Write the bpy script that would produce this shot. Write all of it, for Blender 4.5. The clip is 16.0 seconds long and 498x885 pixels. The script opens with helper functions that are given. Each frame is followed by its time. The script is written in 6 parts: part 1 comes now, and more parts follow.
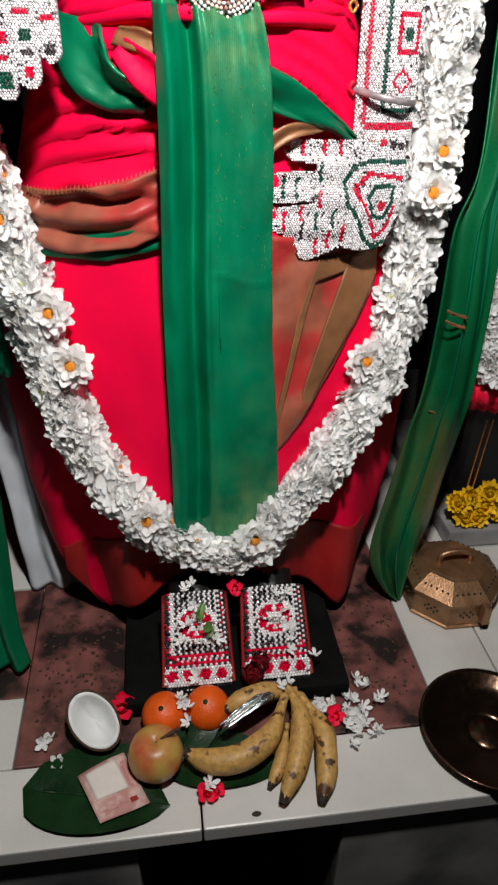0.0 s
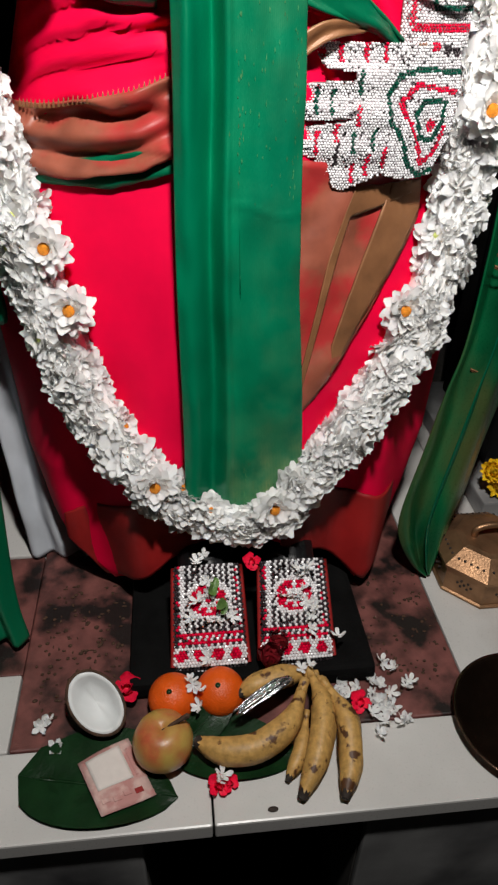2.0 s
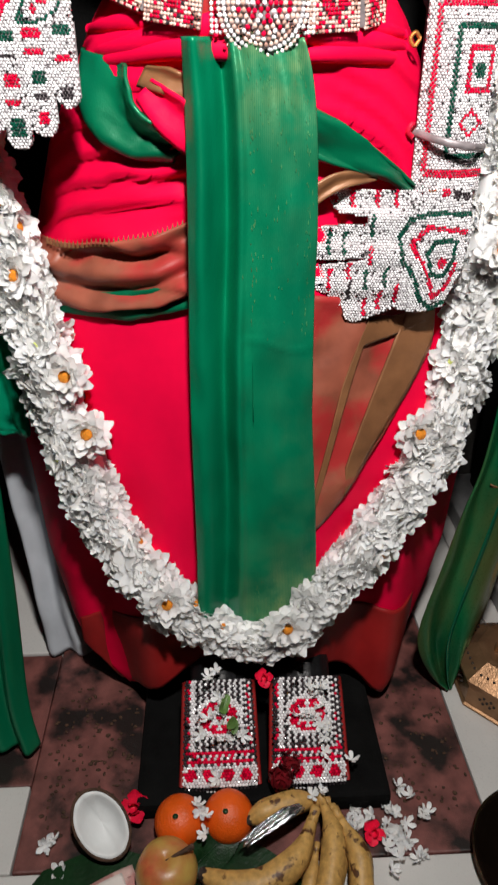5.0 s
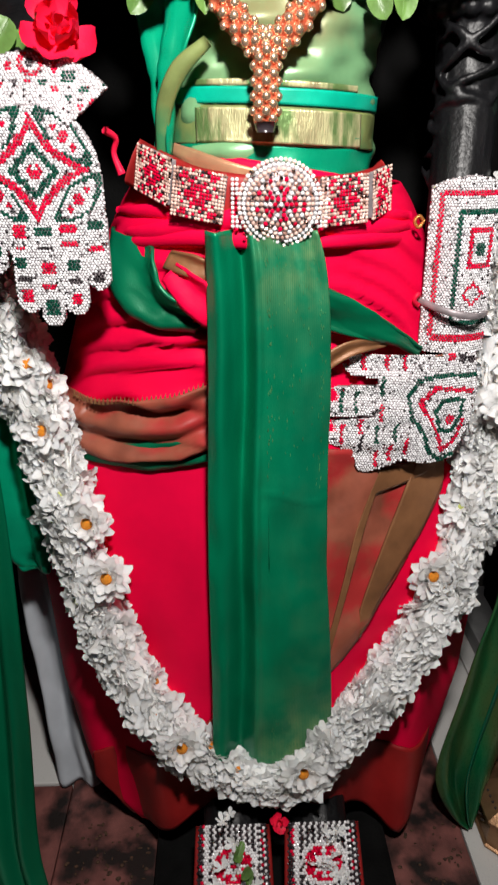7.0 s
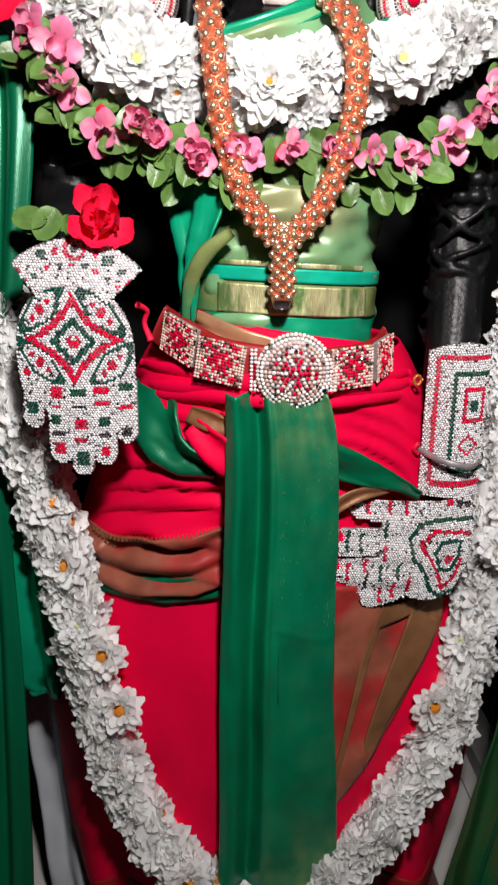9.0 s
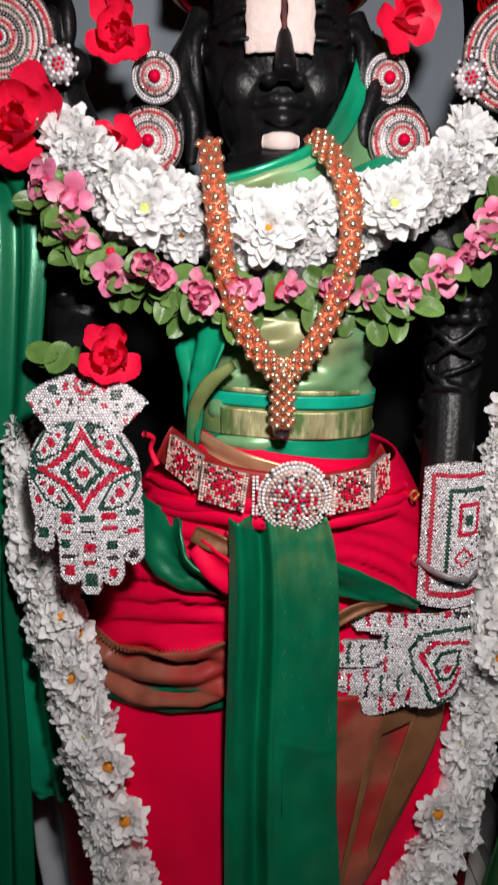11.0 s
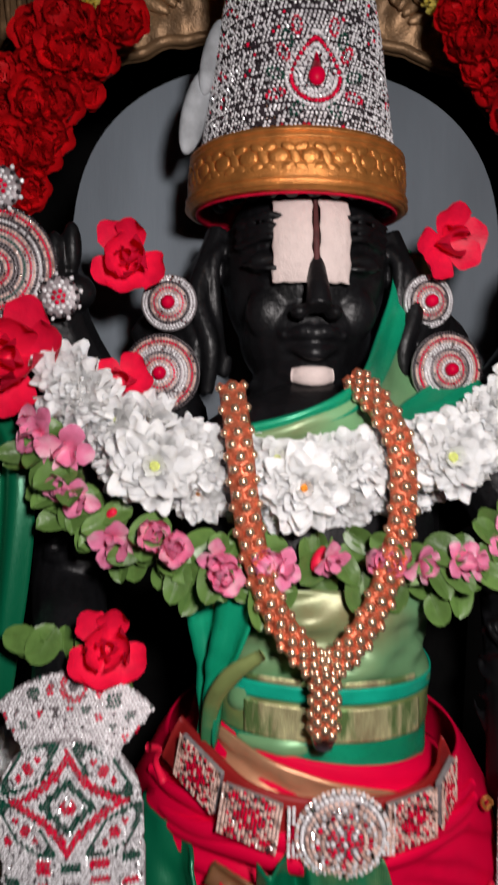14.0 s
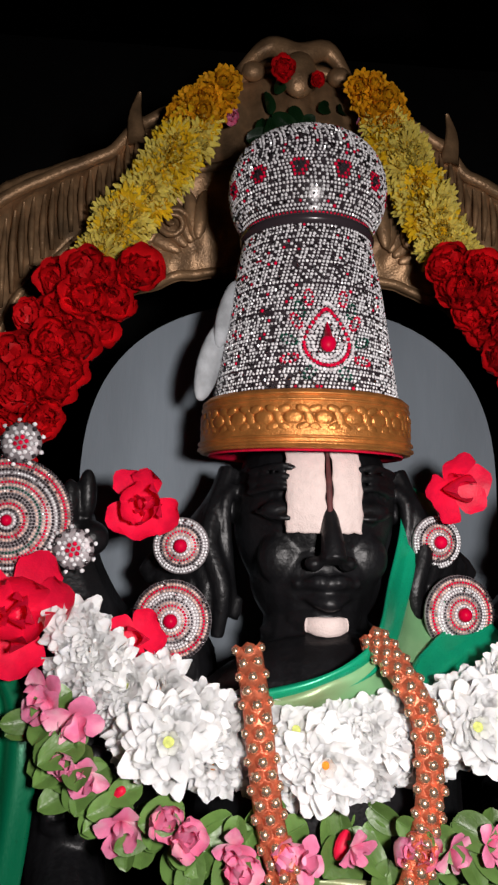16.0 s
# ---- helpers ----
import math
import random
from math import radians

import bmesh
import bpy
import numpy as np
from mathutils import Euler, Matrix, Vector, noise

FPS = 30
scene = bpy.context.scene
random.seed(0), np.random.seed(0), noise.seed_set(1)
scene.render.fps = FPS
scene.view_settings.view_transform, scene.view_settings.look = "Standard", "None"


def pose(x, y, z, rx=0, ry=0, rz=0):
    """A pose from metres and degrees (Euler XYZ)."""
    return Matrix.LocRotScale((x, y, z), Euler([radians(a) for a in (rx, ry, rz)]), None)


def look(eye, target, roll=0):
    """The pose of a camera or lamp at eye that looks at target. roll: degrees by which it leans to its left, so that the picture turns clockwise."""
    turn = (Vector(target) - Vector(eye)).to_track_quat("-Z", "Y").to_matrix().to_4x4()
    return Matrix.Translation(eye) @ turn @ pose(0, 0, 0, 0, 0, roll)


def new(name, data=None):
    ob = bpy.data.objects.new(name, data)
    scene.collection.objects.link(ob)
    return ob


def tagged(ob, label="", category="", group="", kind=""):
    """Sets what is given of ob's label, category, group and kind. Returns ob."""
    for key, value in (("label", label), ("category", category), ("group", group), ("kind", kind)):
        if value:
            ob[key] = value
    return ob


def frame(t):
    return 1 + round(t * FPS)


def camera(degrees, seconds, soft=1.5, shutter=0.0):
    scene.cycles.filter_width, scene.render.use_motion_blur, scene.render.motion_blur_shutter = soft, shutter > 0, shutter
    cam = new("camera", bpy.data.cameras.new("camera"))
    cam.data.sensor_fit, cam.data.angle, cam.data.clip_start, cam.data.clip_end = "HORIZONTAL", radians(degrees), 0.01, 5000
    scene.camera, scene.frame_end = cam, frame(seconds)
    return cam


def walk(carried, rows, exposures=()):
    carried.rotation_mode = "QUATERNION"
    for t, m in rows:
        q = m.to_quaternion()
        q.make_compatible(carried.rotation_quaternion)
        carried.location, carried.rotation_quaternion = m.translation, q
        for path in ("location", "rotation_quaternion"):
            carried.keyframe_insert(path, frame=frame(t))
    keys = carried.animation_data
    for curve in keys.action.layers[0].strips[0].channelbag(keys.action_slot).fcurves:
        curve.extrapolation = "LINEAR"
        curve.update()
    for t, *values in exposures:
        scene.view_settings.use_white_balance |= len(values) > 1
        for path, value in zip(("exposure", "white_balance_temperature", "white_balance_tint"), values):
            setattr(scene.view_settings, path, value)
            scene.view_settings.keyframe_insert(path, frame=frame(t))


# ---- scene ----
cam = camera(40.3, 16.0, soft=2.3, shutter=0.4)
PATH = [
    (0, (-0.0858, -1.0582, 0.9433), (0.0343, -0.2170, 0.4162), 1.2),
    (0.5, (-0.0964, -1.0451, 0.9272), (0.0315, -0.2135, 0.3868), 1.0),
    (1, (-0.1180, -1.0227, 0.9642), (0.0166, -0.1765, 0.4486), 1.7),
    (1.5, (-0.1133, -1.0109, 0.9272), (0.0114, -0.1762, 0.3907), 1.9),
    (2, (-0.0849, -0.9681, 0.8778), (0.0152, -0.1533, 0.3067), 1.4),
    (2.5, (-0.0644, -0.9663, 0.8987), (0.0286, -0.1513, 0.3268), 1.8),
    (3, (-0.0605, -0.9592, 0.9281), (0.0110, -0.1296, 0.3744), 1.4),
    (3.2, (-0.0555, -0.9580, 0.9262), (0.0079, -0.1274, 0.3730), 1.2),
    (5.3, (-0.0485, -0.9178, 0.9680), (-0.0050, -0.0480, 0.4765), 0.3),
    (5.5, (-0.0458, -0.9124, 0.9766), (-0.0078, -0.0362, 0.4962), 0.3),
    (6, (-0.0420, -0.9063, 0.9994), (-0.0068, -0.0181, 0.5413), 0.1),
    (6.5, (-0.0507, -0.9069, 1.0232), (-0.0186, -0.0084, 0.5852), -0.1),
    (7, (-0.0585, -0.9076, 1.0516), (-0.0230, 0.0035, 0.6412), 0.1),
    (7.5, (-0.0617, -0.9158, 1.0697), (-0.0204, 0.0066, 0.6857), 0.2),
    (8, (-0.0661, -0.9199, 1.0963), (-0.0192, 0.0130, 0.7393), 0.4),
    (8.5, (-0.0795, -0.9256, 1.1200), (-0.0210, 0.0137, 0.7820), 1.0),
    (9, (-0.0924, -0.9285, 1.1495), (-0.0374, 0.0214, 0.8420), 1.2),
    (9.2, (-0.0964, -0.9298, 1.1581), (-0.0424, 0.0207, 0.8520), 1.1),
    (11.3, (-0.0915, -0.9287, 1.2834), (-0.0428, 0.0428, 1.0514), 0.7),
    (11.5, (-0.0943, -0.9282, 1.2977), (-0.0419, 0.0481, 1.0876), 0.7),
    (12, (-0.1062, -0.9245, 1.3119), (-0.0396, 0.0553, 1.1235), 0.9),
    (12.5, (-0.1121, -0.9188, 1.3148), (-0.0229, 0.0603, 1.1323), 1.4),
    (13, (-0.1384, -0.9024, 1.3215), (-0.0382, 0.0763, 1.1425), 1.2),
    (13.5, (-0.1306, -0.8373, 1.3423), (-0.0355, 0.1445, 1.1783), 0.5),
    (14, (-0.1208, -0.7456, 1.4069), (-0.0648, 0.2480, 1.3085), 0.7),
    (14.5, (-0.1018, -0.6956, 1.4506), (-0.0819, 0.3038, 1.4246), 0.5),
    (15, (-0.1150, -0.6879, 1.4981), (-0.0836, 0.3102, 1.5516), 1.6),
    (15.5, (-0.1349, -0.7051, 1.5181), (-0.0653, 0.2882, 1.6101), 1.3),
    (16, (-0.1623, -0.7404, 1.5333), (-0.0767, 0.2513, 1.6298), 1.1),
]
EXPOSURE = [(0, 0.27, 6500, 9), (3.2, 0.27, 6500, 9), (5.3, 0.15, 6500, 10), (7, -0.1, 6500, 10), (9.0, -0.52, 6500, 12), (11.5, -1.02, 6500, 14), (12.5, -1.24, 6500, 15), (14, -1.34, 6500, 15), (15, -1.22, 6500, 15), (16, -1.05, 6500, 14)]
walk(cam, [(t, look(e, g, r)) for t, e, g, r in PATH], EXPOSURE)

# ---- light: one lamp over the devotee's head, a faint glow of the hall ----
world = bpy.data.worlds.new("hall_dark")
world.use_nodes = True
world.node_tree.nodes["Background"].inputs[0].default_value = (0.9, 0.95, 1.0, 1)
world.node_tree.nodes["Background"].inputs[1].default_value = 0.0012
scene.world = world


def area(name, eye, target, size, watts, colour):
    lamp = bpy.data.lights.new(name, "AREA")
    lamp.shape, lamp.size, lamp.energy, lamp.color = "DISK", size, watts, colour
    ob = new(name, lamp)
    ob.matrix_world = look(eye, target)
    return ob


area("hall_lamp", (0.02, -0.84, 1.58), (0, -0.05, 1.12), 0.1, 20, (1.0, 0.96, 0.92))

# ---- helpers of this scene ----
PLACE = {}


def thing(name, loc, label, category, group="", kind=""):
    ob = new(name)
    ob.location = loc
    ob.empty_display_size = 0.05
    PLACE[ob] = Matrix.Translation(loc)
    return tagged(ob, label, category, group, kind)


def mesh_of(name, verts, faces, material, smooth=True):
    me = bpy.data.meshes.new(name)
    me.from_pydata([tuple(v) for v in verts], [], [tuple(f) for f in faces])
    for m in (material if isinstance(material, (list, tuple)) else [material]):
        me.materials.append(m)
    if smooth:
        me.polygons.foreach_set("use_smooth", [True] * len(me.polygons))
    me.update()
    return me


def part(name, geom, material, parent=None, label="", kind="", smooth=True, solid=0.0):
    me = mesh_of(name, geom[0], geom[1], material, smooth)
    ob = new(name, me)
    PLACE[ob] = Matrix.Identity(4)
    if parent:
        ob.parent = parent
        ob.matrix_parent_inverse = PLACE[parent].inverted()
    if solid:
        m = ob.modifiers.new("thickness", "SOLIDIFY")
        m.thickness, m.offset = solid, 0
    return tagged(ob, label, "", "", kind)


def piece(name, me, m, parent):
    ob = new(name, me)
    ob.parent = parent
    ob.matrix_parent_inverse = PLACE[parent].inverted()
    ob.matrix_basis = m
    PLACE[ob] = m
    return ob


def join(*geoms):
    v, f = [], []
    for gv, gf in geoms:
        n = len(v)
        v += [tuple(p) for p in gv]
        f += [tuple(i + n for i in q) for q in gf]
    return v, f


def box(x0, x1, y0, y1, z0, z1, b=0.004):
    """A box with chamfered edges."""
    bm = bmesh.new()
    bmesh.ops.create_cube(bm, size=1)
    for v in bm.verts:
        v.co = Vector(((x0 + x1) / 2 + v.co.x * (x1 - x0), (y0 + y1) / 2 + v.co.y * (y1 - y0), (z0 + z1) / 2 + v.co.z * (z1 - z0)))
    if b:
        bmesh.ops.bevel(bm, geom=bm.edges[:], offset=b, segments=2, affect="EDGES", profile=0.6)
    return out(bm)


def out(bm):
    bm.verts.index_update()
    g = [v.co[:] for v in bm.verts], [[v.index for v in f.verts] for f in bm.faces]
    bm.free()
    return g


def ball(c, r, seg=16, rings=10, turn=None):
    """An ellipsoid; r is a number or three."""
    r = (r, r, r) if isinstance(r, (int, float)) else r
    bm = bmesh.new()
    bmesh.ops.create_uvsphere(bm, u_segments=seg, v_segments=rings, radius=1)
    t = Matrix.Translation(c) @ (turn or Matrix.Identity(4)) @ Matrix.Diagonal((*r, 1))
    bm.transform(t)
    return out(bm)


def spline(pts, n):
    """Catmull-Rom through the points, n samples."""
    p = np.array(pts, float)
    p = np.vstack([2 * p[0] - p[1], p, 2 * p[-1] - p[-2]])
    res = []
    for u in np.linspace(0, len(pts) - 1, n):
        i = min(int(u), len(pts) - 2)
        t = u - i
        a, b, c, d = p[i], p[i + 1], p[i + 2], p[i + 3]
        res.append(0.5 * (2 * b + (c - a) * t + (2 * a - 5 * b + 4 * c - d) * t * t + (3 * b - a - 3 * c + d) * t ** 3))
    return np.array(res)


def tube(pts, radii, seg=10, n=0, flat=1.0, caps=True, up=(0, 1, 0)):
    """A tube through the points; radii a number or one a point; flat squeezes it along up."""
    pts = spline(pts, n) if n else np.array(pts, float)
    k = len(pts)
    rad = np.full(k, radii, float) if isinstance(radii, (int, float)) else np.interp(np.linspace(0, 1, k), np.linspace(0, 1, len(radii)), radii)
    v, f = [], []
    for i in range(k):
        d = Vector(pts[min(i + 1, k - 1)] - pts[max(i - 1, 0)]).normalized()
        a = d.cross(Vector(up))
        a = a.normalized() if a.length > 1e-4 else Vector((1, 0, 0))
        b = a.cross(d).normalized()
        for j in range(seg):
            w = 2 * math.pi * j / seg
            v.append(Vector(pts[i]) + float(rad[i]) * (math.cos(w) * a + flat * math.sin(w) * b))
    for i in range(k - 1):
        for j in range(seg):
            q = (j + 1) % seg
            f.append((i * seg + j, i * seg + q, (i + 1) * seg + q, (i + 1) * seg + j))
    if caps:
        f.append(tuple(range(seg)))
        f.append(tuple(range((k - 1) * seg, k * seg))[::-1])
    return v, f


def sheet(fn, nu, nv):
    """A grid of fn(u, v), u and v from 0 to 1."""
    v = [fn(i / nu, j / nv) for j in range(nv + 1) for i in range(nu + 1)]
    f = [(j * (nu + 1) + i, j * (nu + 1) + i + 1, (j + 1) * (nu + 1) + i + 1, (j + 1) * (nu + 1) + i) for j in range(nv) for i in range(nu)]
    return v, f


def lathe(profile, c, seg=48, arc=(0, 2 * math.pi)):
    """Turns (radius, z) rows about the upright through c."""
    full = arc[1] - arc[0] > 6.28
    n = seg if full else seg + 1
    v = [(c[0] + r * math.cos(arc[0] + (arc[1] - arc[0]) * j / seg), c[1] + r * math.sin(arc[0] + (arc[1] - arc[0]) * j / seg), c[2] + z) for r, z in profile for j in range(n)]
    f = [(i * n + j, i * n + (j + 1) % n, (i + 1) * n + (j + 1) % n, (i + 1) * n + j) for i in range(len(profile) - 1) for j in range(n if full else seg)]
    return v, f


def drape(rows, nu=30, nv=70, folds=4, depth=0.008, phase=0.0, wander=0.6):
    """A hanging cloth between left and right edge points, row by row from the top."""
    L, R = spline([r[0] for r in rows], nv + 1), spline([r[1] for r in rows], nv + 1)

    def at(u, v):
        j = round(v * nv)
        p = L[j] * (1 - u) + R[j] * u
        across = Vector(R[j] - L[j]).normalized()
        n = across.cross(Vector((0, 0, 1))).normalized()
        w = math.sin(u * folds * 2 * math.pi + phase + wander * math.sin(3 * v + phase))
        w += 0.5 * noise.noise(Vector((u * 5, v * 7, phase))) + 0.35 * math.sin(u * folds * 4.7 + 5 * v)
        return Vector(p) + n * depth * w
    return sheet(at, nu, nv)


# ---- materials ----
def material(name, base, rough=0.5, metal=0.0, vary=0.15, scale=30.0, bump=0.1, fine=300.0, spec=0.5, second=None, mix=(0.45, 0.6), sheen=0.0, trans=0.0, sss=0.0, coat=0.0, rnd=0.0, stretch=(1, 1, 1)):
    """A surface with colour that varies at two scales, fine relief and uneven gloss."""
    m = bpy.data.materials.new(name)
    m.use_nodes = True
    nt = m.node_tree
    N, L = nt.nodes, nt.links
    b = N["Principled BSDF"]
    tc = N.new("ShaderNodeTexCoord")
    mp = N.new("ShaderNodeMapping")
    mp.inputs["Scale"].default_value = stretch
    L.new(tc.outputs["Object"], mp.inputs[0])

    def nz(s, d=4):
        n = N.new("ShaderNodeTexNoise")
        n.inputs["Scale"].default_value, n.inputs["Detail"].default_value = s, d
        L.new(mp.outputs[0], n.inputs["Vector"])
        return n
    big, small = nz(scale), nz(fine, 3)
    c0 = Vector(base)
    ramp = N.new("ShaderNodeValToRGB")
    e = ramp.color_ramp.elements
    e[0].position, e[1].position = 0.3, 0.7
    e[0].color = (*[max(0, x * (1 - vary)) for x in c0], 1)
    e[1].color = (*[min(1, x * (1 + vary)) for x in c0], 1)
    L.new(big.outputs[0], ramp.inputs[0])
    col = ramp.outputs[0]
    if second:
        n3 = nz(scale * 0.45, 6)
        r3 = N.new("ShaderNodeMapRange")
        r3.inputs[1].default_value, r3.inputs[2].default_value = mix
        L.new(n3.outputs[0], r3.inputs[0])
        mx = N.new("ShaderNodeMix")
        mx.data_type = "RGBA"
        L.new(r3.outputs[0], mx.inputs[0])
        L.new(col, mx.inputs[6])
        mx.inputs[7].default_value = (*second, 1)
        col = mx.outputs[2]
    if rnd:
        oi = N.new("ShaderNodeObjectInfo")
        hs = N.new("ShaderNodeHueSaturation")
        mr = N.new("ShaderNodeMapRange")
        mr.inputs[3].default_value, mr.inputs[4].default_value = 1 - rnd, 1 + rnd
        L.new(oi.outputs["Random"], mr.inputs[0])
        L.new(mr.outputs[0], hs.inputs["Value"])
        L.new(col, hs.inputs["Color"])
        col = hs.outputs[0]
    L.new(col, b.inputs["Base Color"])
    rr = N.new("ShaderNodeMapRange")
    rr.inputs[3].default_value, rr.inputs[4].default_value = max(0.02, rough - 0.1), min(1, rough + 0.1)
    L.new(small.outputs[0], rr.inputs[0])
    L.new(rr.outputs[0], b.inputs["Roughness"])
    b.inputs["Metallic"].default_value = metal
    b.inputs["Specular IOR Level"].default_value = spec
    b.inputs["Sheen Weight"].default_value = sheen
    b.inputs["Coat Weight"].default_value = coat
    b.inputs["Transmission Weight"].default_value = trans
    if sss:
        b.inputs["Subsurface Weight"].default_value = sss
        b.inputs["Subsurface Scale"].default_value = 0.012
        b.inputs["Subsurface Radius"].default_value = (1.0, 0.95, 0.9)
    if bump:
        bp = N.new("ShaderNodeBump")
        bp.inputs["Strength"].default_value, bp.inputs["Distance"].default_value = bump, 0.002
        ad = N.new("ShaderNodeMath")
        L.new(small.outputs[0], ad.inputs[0])
        L.new(big.outputs[0], ad.inputs[1])
        L.new(ad.outputs[0], bp.inputs["Height"])
        L.new(bp.outputs[0], b.inputs["Normal"])
    return m


STONE = material("black_stone", (0.006, 0.006, 0.007), 0.42, vary=0.4, scale=25, bump=0.32, fine=200, spec=0.36)
# Black stone; the deep shade by feet and behind arms is in its colour.
SHADEBLACK = material("shade_black_stone", (0.004, 0.004, 0.004), 0.85, vary=0.4, scale=25, bump=0.5, fine=220, spec=0.1)
RED = material("red_silk", (0.86, 0.001, 0.05), 0.6, vary=0.1, scale=12, bump=0.1, fine=700, spec=0.1)
MAROON = material("maroon_border_silk", (0.30, 0.012, 0.012), 0.5, vary=0.25, scale=18, bump=0.1, fine=700, spec=0.4)
BROWN = material("brown_zari_silk", (0.30, 0.085, 0.05), 0.42, vary=0.3, scale=22, bump=0.15, fine=800, spec=0.5, second=(0.42, 0.03, 0.03), mix=(0.5, 0.62))
GOLDSILK = material("gold_tissue_silk", (0.26, 0.115, 0.05), 0.4, metal=0.2, vary=0.25, scale=30, bump=0.2, fine=900)
SALMON = material("copper_rose_silk", (0.7, 0.36, 0.2), 0.32, metal=0.45, vary=0.25, scale=14, bump=0.1, fine=900)
GREEN = material("green_silk", (0.0, 0.16, 0.07), 0.33, metal=0.25, vary=0.3, scale=9, bump=0.15, fine=700, spec=0.6, second=(0.0, 0.12, 0.06), mix=(0.48, 0.7), stretch=(1, 1, 0.3))
SHOT = material("green_olive_shot_silk", (0.003, 0.13, 0.045), 0.3, metal=0.35, vary=0.4, scale=14, bump=0.15, fine=700, spec=0.6, second=(0.15, 0.13, 0.04), mix=(0.5, 0.72), stretch=(1, 1, 0.35))
TEAL = material("bright_green_silk", (0.0, 0.33, 0.17), 0.3, metal=0.2, vary=0.25, scale=10, bump=0.06, fine=900, spec=0.6)
OLIVE = material("olive_gold_silk", (0.22, 0.27, 0.09), 0.38, metal=0.15, vary=0.3, scale=25, bump=0.15, fine=800, second=(0.05, 0.25, 0.1), mix=(0.5, 0.66))
LIME = material("pale_green_gold_silk", (0.2, 0.42, 0.2), 0.36, metal=0.2, vary=0.3, scale=9, bump=0.1, fine=900, second=(0.26, 0.2, 0.09), mix=(0.52, 0.66))
THREAD = material("dull_gold_thread", (0.05, 0.2, 0.075), 0.4, metal=0.1, vary=0.4, scale=60)
ZARI = material("gold_brocade", (0.8, 0.68, 0.36), 0.34, metal=0.5, vary=0.45, scale=90, bump=0.5, fine=500, second=(0.18, 0.3, 0.1), mix=(0.5, 0.6), stretch=(1, 1, 0.25))
PETAL = material("white_petal", (0.95, 0.94, 0.92), 0.6, vary=0.03, scale=60, bump=0.06, fine=500, rnd=0.04, spec=0.15, sss=0.8)
ORANGE_EYE = material("orange_flower_eye", (0.75, 0.25, 0.01), 0.8, vary=0.3, scale=300, bump=0.6, fine=900)
LIME_EYE = material("lime_flower_eye", (0.6, 0.66, 0.18), 0.8, vary=0.25, scale=300, bump=0.5, fine=900)
YELLOW = material("yellow_petal", (0.88, 0.54, 0.015), 0.6, vary=0.2, scale=50, bump=0.1, fine=500, sss=0.2, rnd=0.12, spec=0.2)
PALEYELLOW = material("pale_yellow_petal", (0.9, 0.7, 0.14), 0.6, vary=0.2, scale=50, bump=0.1, fine=500, sss=0.3, rnd=0.12, spec=0.2)
MARIGOLD = material("marigold_petal", (0.8, 0.38, 0.01), 0.6, vary=0.2, scale=50, bump=0.1, fine=500, rnd=0.1, spec=0.2)
ROSE = material("red_rose_petal", (0.66, 0.005, 0.009), 0.5, vary=0.25, scale=40, bump=0.1, fine=400, rnd=0.2, spec=0.3)
HIBISCUS = material("scarlet_petal", (0.8, 0.008, 0.05), 0.5, vary=0.2, scale=40, bump=0.2, fine=300, rnd=0.1, spec=0.3)
PINK = material("pink_petal", (0.96, 0.24, 0.42), 0.55, vary=0.2, scale=45, bump=0.1, fine=400, sss=0.3, rnd=0.18, spec=0.3, second=(0.95, 0.6, 0.66), mix=(0.48, 0.66))
LEAF = material("olive_leaf", (0.10, 0.19, 0.045), 0.36, vary=0.3, scale=35, bump=0.2, fine=250, rnd=0.25, spec=0.4)
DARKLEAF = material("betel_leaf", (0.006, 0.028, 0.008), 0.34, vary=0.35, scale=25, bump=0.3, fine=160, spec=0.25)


def gem(name, low, high, metal, rough, coat=0.3):
    """Cut stones: each has its own gloss, and sparkle put into its colour brightness."""
    m = bpy.data.materials.new(name)
    m.use_nodes = True
    N, L = m.node_tree.nodes, m.node_tree.links
    b = N["Principled BSDF"]
    geo = N.new("ShaderNodeNewGeometry")
    ramp = N.new("ShaderNodeValToRGB")
    e = ramp.color_ramp.elements
    e[0].color, e[1].color = (*low, 1), (*high, 1)
    e[0].position, e[1].position = 0.0, 0.5
    L.new(geo.outputs["Random Per Island"], ramp.inputs[0])
    L.new(ramp.outputs[0], b.inputs["Base Color"])
    mul = N.new("ShaderNodeMath")
    mul.operation = "MULTIPLY"
    mul.inputs[1].default_value = 7.31
    fr = N.new("ShaderNodeMath")
    fr.operation = "FRACT"
    mr = N.new("ShaderNodeMapRange")
    mr.inputs[3].default_value, mr.inputs[4].default_value = rough * 0.5, rough * 1.5
    L.new(geo.outputs["Random Per Island"], mul.inputs[0])
    L.new(mul.outputs[0], fr.inputs[0])
    L.new(fr.outputs[0], mr.inputs[0])
    L.new(mr.outputs[0], b.inputs["Roughness"])
    # a share of the stones flash like mirrors, the rest glow softly
    cut = N.new("ShaderNodeMath")
    cut.operation = "LESS_THAN"
    cut.inputs[1].default_value = metal
    L.new(fr.outputs[0], cut.inputs[0])
    L.new(cut.outputs[0], b.inputs["Metallic"])
    b.inputs["Specular IOR Level"].default_value = 0.08 + 0.55 * coat
    b.inputs["Coat Weight"].default_value = coat
    b.inputs["Coat Roughness"].default_value = 0.2
    return m


